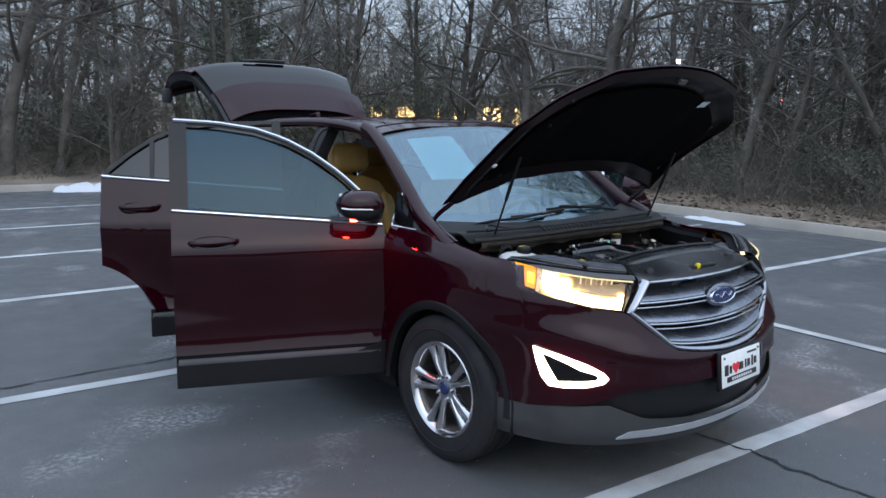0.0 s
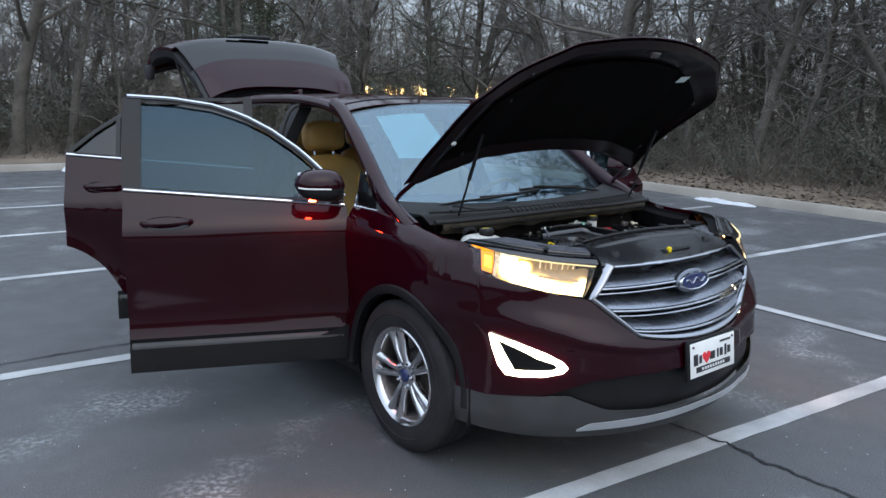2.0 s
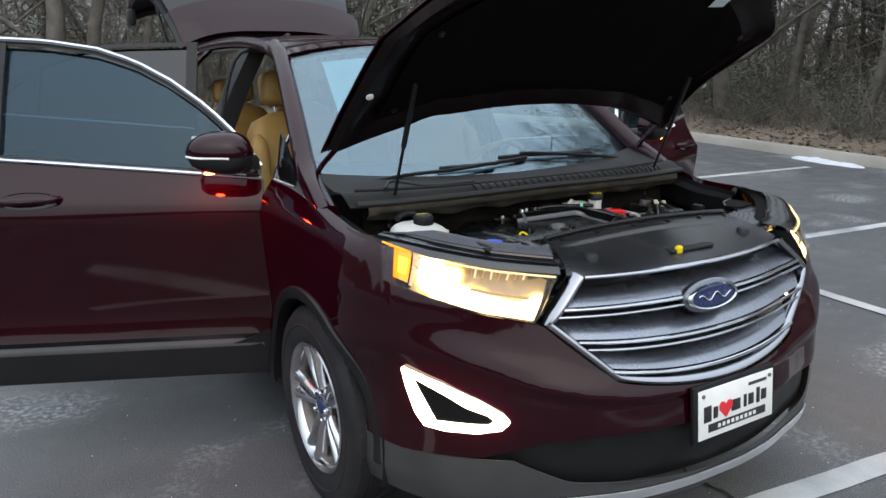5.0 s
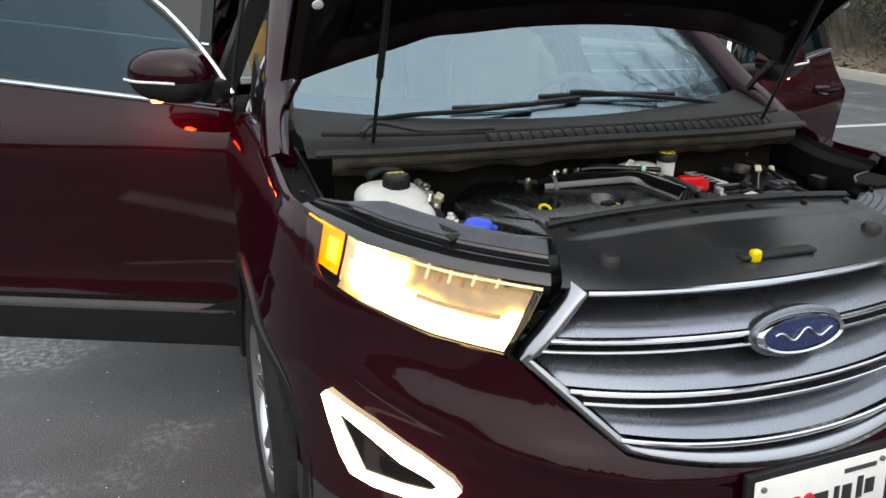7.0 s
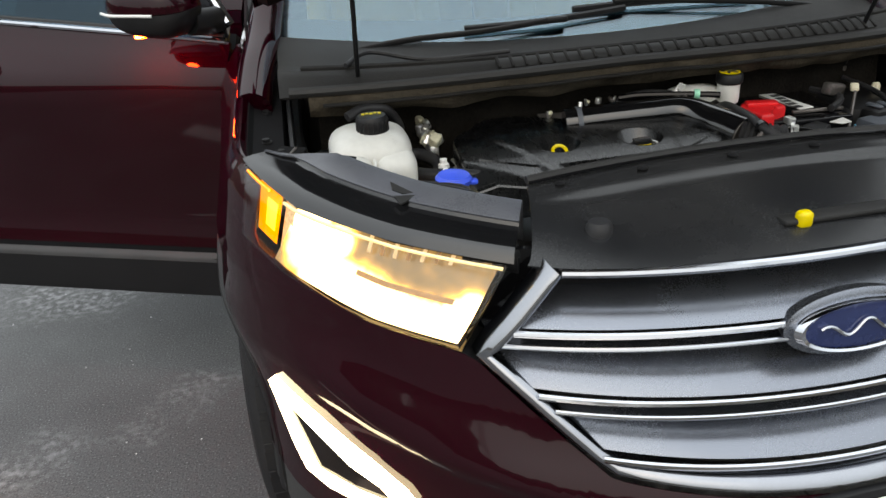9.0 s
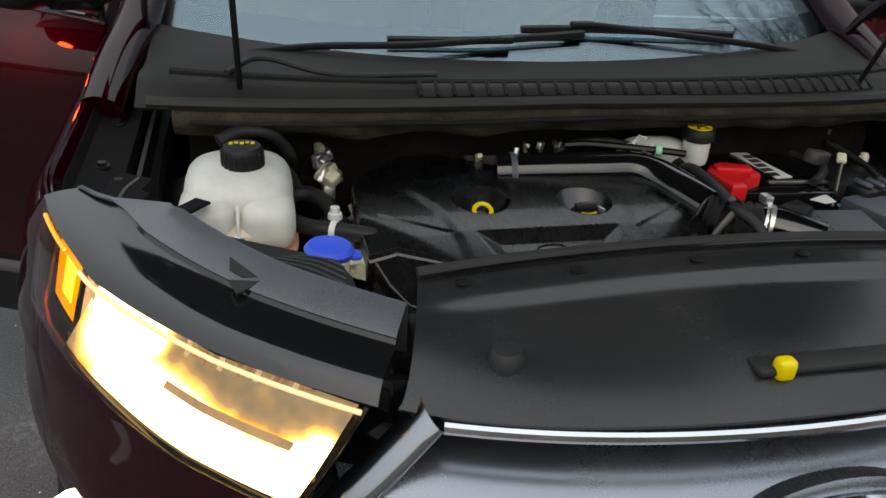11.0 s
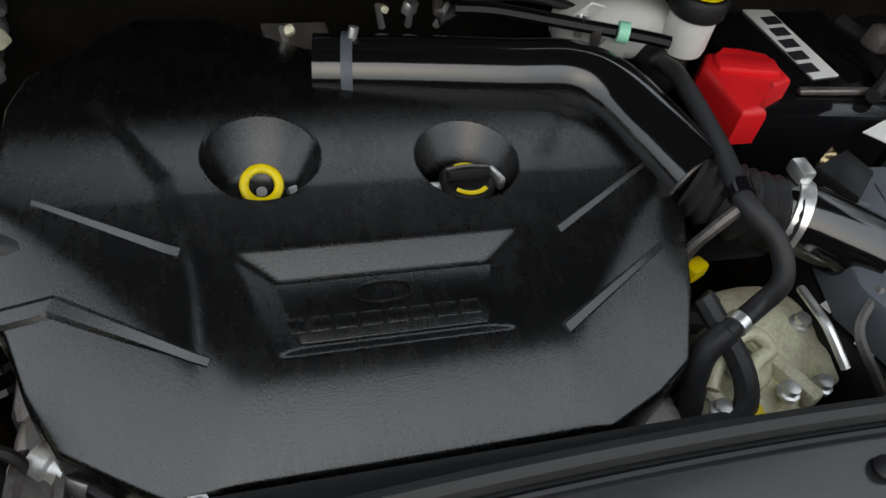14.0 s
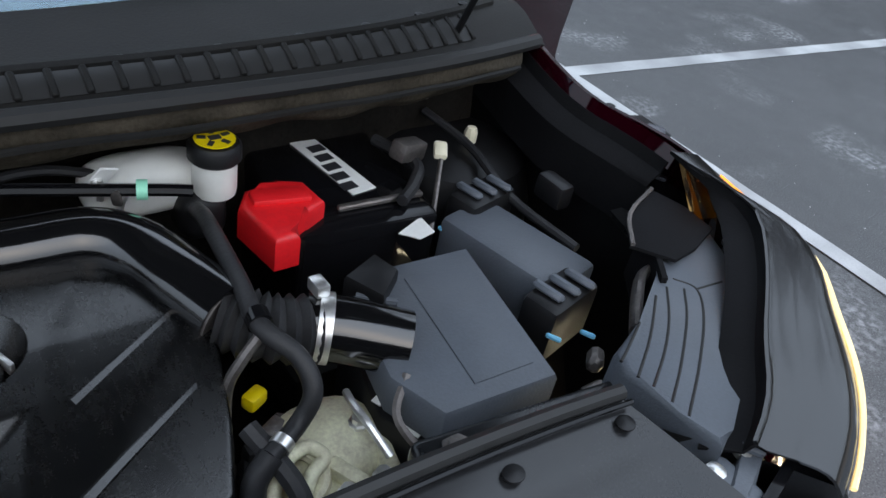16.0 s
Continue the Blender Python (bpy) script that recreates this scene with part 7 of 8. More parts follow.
part("fold", tube([(0.664, -0.430, 1.026), (0.715, -0.380, 1.027), (0.797, -0.348, 1.027)], 0.003, 6, 4), IRON, fl)
part("side_wall", prism([(0.655, -0.487), (0.735, -0.392), (0.742, -0.396), (0.662, -0.491)], 0.93, 1.020, 0.001), MATT, h)
part("wing_panel", prism([(0.835, -0.30), (0.965, -0.24), (0.985, -0.33), (0.930, -0.41), (0.865, -0.40), (0.830, -0.365)], 0.975, 0.990, 0.004), MATT, suv, "black panel between wing and lamp")
# added panel: keeps the turn signal's glow from showing through the gap
part("gap_blind", prism([(0.80, -0.33), (0.99, -0.23), (1.00, -0.34), (0.93, -0.46), (0.86, -0.50), (0.80, -0.42)], 0.940, 0.952, 0.004), MATT, suv, "added black panel that hides the lamp's glow in the gap")
part("rusty_patch", box((0.935, -0.190, 0.955), (0.066, 0.070, 0.030), 0.012, 2, (8, 20, 25)), RUST, suv, "rusty brown bracket in the wing gap")
bk2 = part("wing_bracket", prism([(0.952, -0.140), (1.006, -0.158), (1.000, -0.227), (0.931, -0.251), (0.877, -0.196)], 1.006, 1.012, 0.002), BLACK, suv, "black plastic wing bracket")
part("tab", box((0.930, -0.190, 1.016), (0.070, 0.030, 0.010), 0.003, 2, (0, 0, -38)), MATT, bk2)
part("tab", box((0.970, -0.215, 1.018), (0.030, 0.024, 0.012), 0.003, 2, (0, 0, -50)), LEDGE, bk2)
part("wing_bracket", prism([(0.893, -0.205), (0.950, -0.240), (0.936, -0.298), (0.894, -0.308), (0.862, -0.255)], 0.992, 0.997, 0.002), LEDGE, suv, "grey plastic wing bracket")
part("lamp_arm", tube([(0.704, -0.448, 0.985), (0.668, -0.455, 0.992), (0.625, -0.485, 0.992), (0.592, -0.515, 0.985)], 0.012, 10, 5, flat=0.6), IRON, suv, "dusty grey lamp bracket arm")
for x, y in ((0.545, -0.690), (0.500, -0.690)):
    part("screw", lathe([(0.010, 0), (0.010, 0.005), (0.005, 0.008)], 10, pose(x, y, 0.992)), STEEL, h)
part("lamp_mount", box((0.505, -0.706, 0.982), (0.040, 0.055, 0.03), 0.008), GREYBOX, h)
WARP[0] = "bay"
h = part("headlamp_housing", lamp_top(-1), BLACK, suv, "black plastic housing over a headlamp")
PLATE = [(-0.712, -0.350), (-0.695, -0.338), (-0.660, -0.385), (-0.628, -0.412), (-0.571, -0.4415), (-0.517, -0.4725), (-0.471, -0.4975), (-0.457, -0.546), (-0.4525, -0.605), (-0.462, -0.618), (-0.490, -0.600), (-0.570, -0.552), (-0.625, -0.478), (-0.685, -0.412)]
ARROW_A = [(-0.606, -0.553), (-0.573, -0.589), (-0.591, -0.588), (-0.606, -0.574)]
ARROW_B = [(-0.606, -0.590), (-0.571, -0.595), (-0.590, -0.608), (-0.598, -0.612)]
cp = part("cover_plate", prism(PLATE, 1.004, 1.026, 0.005), TRIM, h, "dusty black ribbed cover plate")
part("flap", box((-0.672, -0.330, 1.034), (0.030, 0.062, 0.005), 0.002, 1, (0, 0, -38)), MATT, cp, "short black flap")
for k in range(6):
    a = Vector((-0.606, -0.482)).lerp(Vector((-0.532, -0.482)), k / 5)
    b = Vector((-0.468, -0.600)).lerp(Vector((-0.466, -0.522)), k / 5)
    part("groove", tube([(a.x, a.y, 1.0262), ((a.x + b.x) / 2 + 0.006, (a.y + b.y) / 2 + 0.008, 1.0266), (b.x, b.y, 1.0262)], 0.0016, 6, 4), CLAD, cp, "thin rib")
for x, y in ((-0.461, -0.606), (-0.459, -0.590)):
    part("catch", box((x, y, 1.028), (0.012, 0.008, 0.008), 0.002), STEEL, cp)
# flat dark patches on the ledge paint the shade of an arrow-shaped recess
for tri in (ARROW_A, ARROW_B):
    part("arrow_patch", thicken(rings([[Vector((x, y, 1.0592 + 0.305 * (y + 0.579))) for x, y in tri[:2]], [Vector((x, y, 1.0592 + 0.305 * (y + 0.579))) for x, y in tri[:1:-1]]], closed=False), 0.004), SEAL, cp, "dark arrow-shaped patch in place of a shaded recess")
part("outer_ledge", tube([(-0.765, -0.33, 1.008), (-0.735, -0.45, 1.000), (-0.675, -0.545, 0.990), (-0.57, -0.650, 0.980), (-0.44, -0.740, 0.975)], 0.014, 10, 6, flat=0.35), BLACK, h)
part("wing_flap", prism([(-0.665, -0.36), (-0.705, -0.375), (-0.69, -0.41), (-0.655, -0.40)], 1.025, 1.032, 0.002), MATT, h)
for x, y in ((-0.60, -0.59), (-0.50, -0.675), (-0.69, -0.47)):
    part("screw", lathe([(0.009, 0), (0.009, 0.005), (0.005, 0.008)], 10, pose(x, y, 1.010)), BLACK, h)
part("lamp_mount", box((-0.455, -0.70, 0.985), (0.05, 0.07, 0.03), 0.008), BLACK, h)

WARP[0] = False
# ---- right side of the bay: coolant tank, washer neck, engine mount ----
def blob(c, size, mat_rows=None, e=0.6, n=14, seg=28, taper=0.0):
    rows = []
    for i in range(n + 1):
        t = i / n * 2 - 1
        k = max(0.02, 1 - abs(t) ** 3.2) ** 0.42 * (1 - taper * t)
        rows.append([(c[0] + size[0] / 2 * k * math.copysign(abs(math.cos(a)) ** e, math.cos(a)), c[1] + size[1] / 2 * k * math.copysign(abs(math.sin(a)) ** e, math.sin(a)), c[2] + size[2] / 2 * t) for a in [2 * math.pi * j / seg for j in range(seg)]])
    return rings(rows)


MILKCREAM = material("milky_cream", (0.76, 0.627, 0.494), 0.35, 0, 0, 0.08, 14, 80, 0.0)
MILKPINK = material("milky_pink", (0.703, 0.332, 0.237), 0.35, 0, 0, 0.10, 14, 80, 0.0)
tank = part("coolant_tank", blob((-0.605, -0.196, 1.004), (0.172, 0.196, 0.108), e=0.62), TANK, suv, "milky plastic coolant tank with reddish coolant")
for cx, cy, z, w, d, h in ((-0.652, -0.256, 0.988, 0.090, 0.122, 0.088), (-0.562, -0.258, 0.982, 0.088, 0.126, 0.092), (-0.606, -0.236, 1.006, 0.084, 0.110, 0.078)):
    part("lobe", blob((cx, cy, z), (w, d, h), e=0.58), TANK, tank, "swollen milky lobe")
part("lobe", blob((-0.606, -0.234, 0.968), (0.176, 0.172, 0.046), e=0.5), MILKCREAM, tank, "cream middle of the tank")
part("fluid_band", blob((-0.606, -0.226, 0.918), (0.172, 0.186, 0.104), e=0.5), COOLANT, tank, "reddish coolant showing through")
part("seam", prism([(-0.606 + 0.092 * math.copysign(abs(math.cos(a)) ** 0.5, math.cos(a)), -0.228 + 0.098 * math.copysign(abs(math.sin(a)) ** 0.5, math.sin(a))) for a in [2 * math.pi * k / 40 for k in range(40)]], 0.934, 0.941, 0.003), MILKPINK, tank, "moulded seam")
part("seam", tube([(-0.606, -0.322, 0.962), (-0.606, -0.312, 0.995), (-0.606, -0.285, 1.024)], 0.003, 6, 5), TANK, tank)
cp = part("tank_cap", lathe([(0.030, 1.044), (0.033, 1.050), (0.033, 1.080), (0.029, 1.086), (0.002, 1.087)], 24, pose(-0.596, -0.212, 0)), BLACK, tank, "black screw cap with yellow print")
for k in range(20):
    part("grip_rib", moved(box((0.0332, 0, 1.066), (0.0022, 0.0045, 0.026), 0.001, 1), pose(-0.596, -0.212, 0, 0, 0, 18 * k)), BLACK, cp)
for k in range(5):
    part("mark", box((-0.613 + 0.0085 * k, -0.206 + 0.003 * (k % 2), 1.0878), (0.006, 0.011 - 0.003 * (k % 2), 0.001), 0.0), YELLOW, cp, "yellow bar of print on the cap")
part("outlet", rod((-0.612, -0.305, 0.970), (-0.600, -0.338, 0.966), 0.010), WHITE, tank)
part("tank_hose", tube([(-0.604, -0.326, 0.967), (-0.588, -0.352, 0.966), (-0.562, -0.384, 0.960), (-0.545, -0.410, 0.93), (-0.54, -0.425, 0.84)], 0.0115, 10, 6), HOSE, suv)
part("hose_clamp", tube([(-0.600, -0.333, 0.967), (-0.594, -0.343, 0.9665)], 0.0130, 10, 2), STEEL, suv)
nk = part("washer_filler", lathe([(0.036, 0.60), (0.036, 0.86), (0.026, 0.93), (0.024, 0.985), (0.027, 1.014)], 24, pose(-0.479, -0.467, 0)), NECK, suv, "cream washer-fluid filler neck")
cb = part("cap", moved(lathe([(0.030, -0.012), (0.038, -0.006), (0.040, 0.004), (0.034, 0.012), (0.002, 0.015)], 28), pose(-0.481, -0.467, 1.022, 6, 4, 0) @ Matrix.Diagonal((0.86, 0.70, 0.9, 1))), CAPBLUE, nk, "bright blue flip cap")
part("cap_tab", box((-0.445, -0.472, 1.016), (0.016, 0.018, 0.010), 0.004), CAPBLUE, nk)
part("wire", tube([(-0.44, -0.43, 0.90), (-0.40, -0.44, 0.89), (-0.385, -0.47, 0.84), (-0.40, -0.51, 0.80)], 0.005, 6, 6), HOSE, suv)
mt = part("engine_mount", prism([(-0.498, -0.288), (-0.489, -0.258), (-0.468, -0.262), (-0.452, -0.277), (-0.405, -0.292), (-0.405, -0.329), (-0.416, -0.346), (-0.432, -0.333), (-0.486, -0.312)], 0.902, 0.930, 0.009, 3), ALUM, suv, "stained cast aluminium engine mount")
part("web", box((-0.445, -0.312, 0.928), (0.085, 0.010, 0.012), 0.004, 2, (0, 0, -17)), ALUM, mt)
part("web", box((-0.430, -0.296, 0.928), (0.050, 0.008, 0.010), 0.003, 2, (0, 0, -17)), ALUM, mt)
part("boss", lathe([(0.021, 0.925), (0.020, 0.936), (0.016, 0.938), (0.002, 0.938)], 20, pose(-0.473, -0.283, 0)), ALUM, mt)
part("bolt", lathe([(0.013, 0.936), (0.013, 0.941), (0.010, 0.942), (0.010, 0.950), (0.002, 0.951)], 6, pose(-0.473, -0.283, 0)), ALUM, mt)
part("bolt", lathe([(0.008, 0.928), (0.008, 0.942), (0.005, 0.946), (0.001, 0.947)], 10, pose(-0.450, -0.293, 0)), STEEL, mt)
part("foot", prism([(-0.447, -0.246), (-0.428, -0.232), (-0.410, -0.228), (-0.406, -0.240), (-0.418, -0.252), (-0.424, -0.262)], 0.905, 0.929, 0.006), ALUM, mt)
cn = part("canister", lathe([(0.026, 0.86), (0.027, 0.915), (0.024, 0.922), (0.0265, 0.925), (0.027, 0.946), (0.022, 0.951), (0.010, 0.952)], 24, pose(-0.453, -0.213, 0)), BLACK, suv, "black rubber canister with a pale stud")
part("stud", lathe([(0.013, 0.951), (0.012, 0.961), (0.0085, 0.963), (0.008, 0.972), (0.002, 0.974)], 14, pose(-0.451, -0.211, 0)), WHITE, cn, "pale capped stud")
part("tab", tube([(-0.430, -0.201, 0.942), (-0.419, -0.194, 0.943), (-0.415, -0.180, 0.944), (-0.418, -0.150, 0.946)], 0.0035, 6, 4, flat=1.6), STEEL, cn, "bent pale steel tab")
md = part("absorber", lathe([(0.046, 0.66), (0.047, 0.780), (0.042, 0.784), (0.042, 0.792), (0.047, 0.796), (0.047, 0.812), (0.042, 0.816), (0.042, 0.824), (0.047, 0.828), (0.047, 0.884), (0.043, 0.890), (0.020, 0.898)], 32, pose(-0.470, -0.272, 0)), GLOSS, suv, "glossy black absorber with a barcode label")
part("barcode_label", skin(lambda a, z: Vector((-0.470 + 0.0478 * math.sin(a), -0.272 - 0.0478 * math.cos(a), z)), span(-0.85, 0.62, 12), [0.846, 0.866], 0.0005), WHITE, md, "white label with dark bars")
for k in range(12):
    a = -0.52 + 0.072 * k
    part("mark", skin(lambda b, z: Vector((-0.470 + 0.0488 * math.sin(b), -0.272 - 0.0488 * math.cos(b), z)), [a, a + (0.022, 0.04)[k % 2]], [0.850, 0.862], 0.0004), INK, md, "dark bar")
part("hose", tube([(-0.355, -0.310, 0.946), (-0.387, -0.298, 0.954), (-0.415, -0.289, 0.957), (-0.450, -0.273, 0.957), (-0.486, -0.256, 0.955), (-0.520, -0.220, 0.952), (-0.538, -0.172, 0.950), (-0.536, -0.128, 0.950), (-0.512, -0.102, 0.952), (-0.482, -0.106, 0.950), (-0.456, -0.142, 0.944), (-0.450, -0.182, 0.925)], 0.0145, 14, 7), HOSE, suv, "thick black coolant hose")
part("hose_ring", tube([(-0.462, -0.268, 0.957), (-0.453, -0.272, 0.957)], 0.0165, 16, 2), WHITE, suv)
part("hose", tube([(-0.600, -0.060, 1.020), (-0.566, -0.022, 1.000), (-0.545, -0.022, 0.980), (-0.522, -0.055, 0.966), (-0.512, -0.102, 0.952)], 0.0150, 14, 7), HOSE, suv)
part("hose", tube([(-0.64, -0.10, 1.055), (-0.60, -0.08, 1.065), (-0.55, -0.07, 1.055), (-0.52, -0.04, 1.01), (-0.515, 0.0, 0.97)], 0.011, 10, 6), HOSE, suv)
part("support_arm", tube([(-0.520, -0.335, 0.835), (-0.490, -0.362, 0.840), (-0.440, -0.410, 0.838), (-0.380, -0.480, 0.825), (-0.35, -0.51, 0.80)], 0.020, 8, 4, flat=0.45), TRIM, suv, "dusty black support arm")
part("clear_tube", tube([(-0.492, -0.427, 0.895), (-0.472, -0.420, 0.900), (-0.452, -0.422, 0.900), (-0.436, -0.441, 0.898), (-0.437, -0.468, 0.890), (-0.453, -0.492, 0.882), (-0.485, -0.525, 0.87)], 0.0055, 8, 6), GLOSS, suv, "thin glossy washer tube")
vp = part("valve_pipe", tube([(-0.402, -0.380, 0.850), (-0.404, -0.410, 0.858), (-0.401, -0.432, 0.862)], 0.008, 10, 4), STEEL, suv, "brass charging valve on a pipe")
part("nut", moved(lathe([(0.013, -0.010), (0.013, 0.004), (0.011, 0.006), (0.011, 0.016), (0.002, 0.017)], 6), aim((-0.401, -0.440, 0.862), (-0.398, -0.470, 0.868))), ALUM, vp)
sn = part("sensor", moved(lathe([(0.020, -0.02), (0.021, 0.0), (0.018, 0.002), (0.018, 0.016), (0.012, 0.018), (0.011, 0.036), (0.002, 0.037)], 20), aim((-0.372, -0.448, 0.872), (-0.335, -0.476, 0.885))), STEEL, suv, "steel sensor with a black plug")
part("plug", box((-0.336, -0.474, 0.884), (0.026, 0.022, 0.018), 0.004, 2, (0, 20, -35)), BLACK, sn)
part("plug", box((-0.325, -0.496, 0.878), (0.016, 0.022, 0.014), 0.003, 2, (0, 10, -20)), NECK, sn)
part("small_clip", box((-0.408, -0.455, 0.845), (0.012, 0.010, 0.010), 0.003, 1, (10, 20, 30)), NECK, suv)
cr = random.Random(5)
for k in range(11):
    x, y, z = -0.452 + cr.uniform(-0.014, 0.016), -0.105 + 0.014 * k, 0.972 + cr.uniform(-0.012, 0.014)
    if k % 3 == 2:
        part("casting", lathe([(0.010, 0), (0.010, 0.008), (0.006, 0.009), (0.006, 0.020), (0.002, 0.021)], 8, pose(x, y, z, cr.uniform(-40, 40), cr.uniform(-30, 30))), STEEL, suv)
    else:
        part("casting", box((x, y, z), (cr.uniform(0.014, 0.030), cr.uniform(0.012, 0.024), cr.uniform(0.016, 0.034)), 0.005, 2, (cr.uniform(-30, 30), cr.uniform(-25, 25), cr.uniform(0, 90))), (ALUM, STEEL)[k % 2], suv)
part("rail", box((-0.452, -0.03, 0.955), (0.022, 0.17, 0.03), 0.006), STEEL, suv)
part("pulley", lathe([(0.03, -0.02), (0.062, -0.02), (0.062, -0.014), (0.056, -0.010), (0.056, 0.010), (0.062, 0.014), (0.062, 0.02), (0.03, 0.02)], 32, pose(-0.385, -0.47, 0.83, 0, 90, 0)), IRON, suv)
part("front_pipe", tube([(-0.415, -0.52, 0.74), (-0.41, -0.505, 0.86), (-0.405, -0.49, 0.90)], 0.014, 10, 5), ALUM, suv)
part("cover_bolt", lathe([(0.012, 0.905), (0.012, 0.925), (0.007, 0.927), (0.007, 0.932)], 6, pose(-0.270, -0.520, 0.006)), STEEL, suv)
part("block_front", box((-0.13, -0.42, 0.76), (0.56, 0.16, 0.22), 0.02), IRON, suv)
part("block", box((-0.12, -0.22, 0.74), (0.60, 0.36, 0.26), 0.02), IRON, suv)

# ---- intake pipe, bellows and air box ----
PIPE = material("glossy_pipe_plastic", (0.006, 0.006, 0.0066), 0.10, 0, 0, 0.2, 12, 400, 0.002, spec=1.0, rough_spread=0.04)
part("intake_pipe", tube([(-0.14, -0.108, 0.983), (-0.06, -0.121, 0.988), (0.05, -0.139, 0.993), (0.120, -0.148, 0.994), (0.160, -0.179, 0.988), (0.186, -0.238, 0.980), (0.207, -0.290, 0.972)], lambda t: 0.036 + 0.002 * t, 32, 9), PIPE, suv, "glossy black air intake pipe")
part("pipe_clamp", tube([(-0.112, -0.1125, 0.985), (-0.101, -0.1145, 0.986)], 0.0380, 20, 2), GREYBOX, suv)
part("clamp_screw", rod((-0.105, -0.112, 1.018), (-0.102, -0.108, 1.032), 0.005), STEEL, suv)
part("bellows", tube([(0.205, -0.286, 0.970), (0.240, -0.316, 0.964), (0.288, -0.334, 0.958)], 0.038, 18, 7, ribs=0.007), HOSE, suv, "ribbed black bellows")
part("air_meter_pipe", tube([(0.280, -0.322, 0.958), (0.315, -0.345, 0.955), (0.372, -0.385, 0.945)], 0.037, 20, 4), PIPE, suv)
cl = part("hose_clamp", tube([(0.290, -0.330, 0.957), (0.303, -0.338, 0.956)], 0.0395, 20, 2), STEEL, suv, "steel hose clamp")
part("screw", box((0.296, -0.318, 1.002), (0.016, 0.024, 0.016), 0.003), STEEL, cl)
part("bellows_clamp", tube([(0.201, -0.277, 0.972), (0.207, -0.288, 0.970)], 0.0362, 18, 2), IRON, suv)
AB = [(0.352, -0.300), (0.400, -0.268), (0.540, -0.278), (0.490, -0.505), (0.345, -0.492), (0.322, -0.425)]
ab = part("air_filter_box", prism(AB, 0.905, 0.955, 0.008), GREYBOX, suv, "grey plastic air filter box")
part("lower_box", prism([(0.43 + (x - 0.43) * 1.04, -0.385 + (y + 0.385) * 1.04) for x, y in AB], 0.72, 0.900, 0.004), BLACK, ab)
part("lid_panel", prism([(0.425, -0.300), (0.512, -0.306), (0.475, -0.480), (0.395, -0.475)], 0.953, 0.9575, 0.003), GREYBOX, ab)
part("lid_lip", tube([(0.355, -0.305, 0.957), (0.392, -0.335, 0.958)], 0.005, 8, 3), GREYBOX, ab)
part("snorkel", prism([(0.350, -0.285), (0.405, -0.262), (0.415, -0.300), (0.372, -0.335)], 0.945, 0.975, 0.006), BLACK, ab)
part("hose", tube([(0.246, -0.120, 0.985), (0.239, -0.167, 1.0), (0.224, -0.283, 1.006), (0.216, -0.345, 1.002), (0.238, -0.385, 0.985), (0.241, -0.412, 0.962), (0.224, -0.420, 0.935), (0.185, -0.437, 0.925)], 0.0100, 12, 7), HOSE, suv, "black breather hose")
part("hose_collar", tube([(0.219, -0.330, 1.003), (0.217, -0.345, 1.002)], 0.0130, 12, 2), GLOSS, suv)
part("hose_clamp", tube([(0.205, -0.428, 0.929), (0.196, -0.433, 0.927)], 0.0118, 12, 2), STEEL, suv)
part("hose_end", tube([(0.188, -0.436, 0.925), (0.165, -0.447, 0.905), (0.160, -0.470, 0.86), (0.165, -0.49, 0.80)], 0.0125, 10, 5), HOSE, suv)
part("pipe", tube([(0.214, -0.352, 0.995), (0.196, -0.355, 0.975), (0.180, -0.356, 0.945), (0.176, -0.36, 0.90)], 0.0060, 8, 5), IRON, suv)
gbx = part("gearbox_casting", blob((0.272, -0.405, 0.835), (0.135, 0.120, 0.105), e=0.8, n=12, seg=24), ALUM, suv, "tan cast aluminium gearbox housing")
part("flange", blob((0.225, -0.470, 0.830), (0.12, 0.09, 0.09), e=0.75, n=10, seg=20), ALUM, gbx)
part("lifting_loop", tube([(0.180, -0.462, 0.872), (0.186, -0.447, 0.885), (0.203, -0.426, 0.890), (0.226, -0.422, 0.890), (0.238, -0.440, 0.888), (0.232, -0.462, 0.884), (0.216, -0.472, 0.880)], 0.0078, 8, 6), ALUM, gbx, "looped cast web")
part("web", tube([(0.175, -0.455, 0.875), (0.195, -0.492, 0.868), (0.235, -0.500, 0.868), (0.262, -0.478, 0.872)], 0.0085, 8, 6), ALUM, gbx)
part("web", box((0.262, -0.468, 0.878), (0.018, 0.060, 0.020), 0.005, 2, (0, 0, 24)), ALUM, gbx)
part("web", box((0.315, -0.440, 0.862), (0.020, 0.070, 0.026), 0.005, 2, (0, 12, -14)), ALUM, gbx)
for x, y, z in ((0.208, -0.450, 0.877), (0.246, -0.484, 0.882), (0.300, -0.415, 0.884), (0.292, -0.478, 0.872), (0.178, -0.486, 0.872)):
    part("bolt", lathe([(0.011, 0), (0.011, 0.004), (0.008, 0.005), (0.008, 0.012), (0.002, 0.013)], 8, pose(x, y, z)), STEEL, gbx)
for x, y, z, k in ((0.200, -0.385, 0.865, 0), (0.222, -0.372, 0.872, 1), (0.185, -0.395, 0.855, 2), (0.240, -0.365, 0.860, 3)):
    part("connector", box((x, y, z), (0.030, 0.018, 0.020), 0.004, 2, (12 * k, 9, 31 * k)), IRON if k % 2 else TRIM, suv)
part("label", box((0.330, -0.410, 0.905), (0.022, 0.012, 0.001), 0.0, 1, (0, 0, 20)), WHITE, suv, "small pale label")
part("label", box((0.345, -0.458, 0.903), (0.030, 0.020, 0.001), 0.0, 1, (0, 0, 20)), WHITE, suv, "small pale label")
part("connector", box((0.218, -0.338, 0.890), (0.026, 0.018, 0.020), 0.005, 2, (0, 0, 25)), YELLOW, suv, "yellow cable connector")
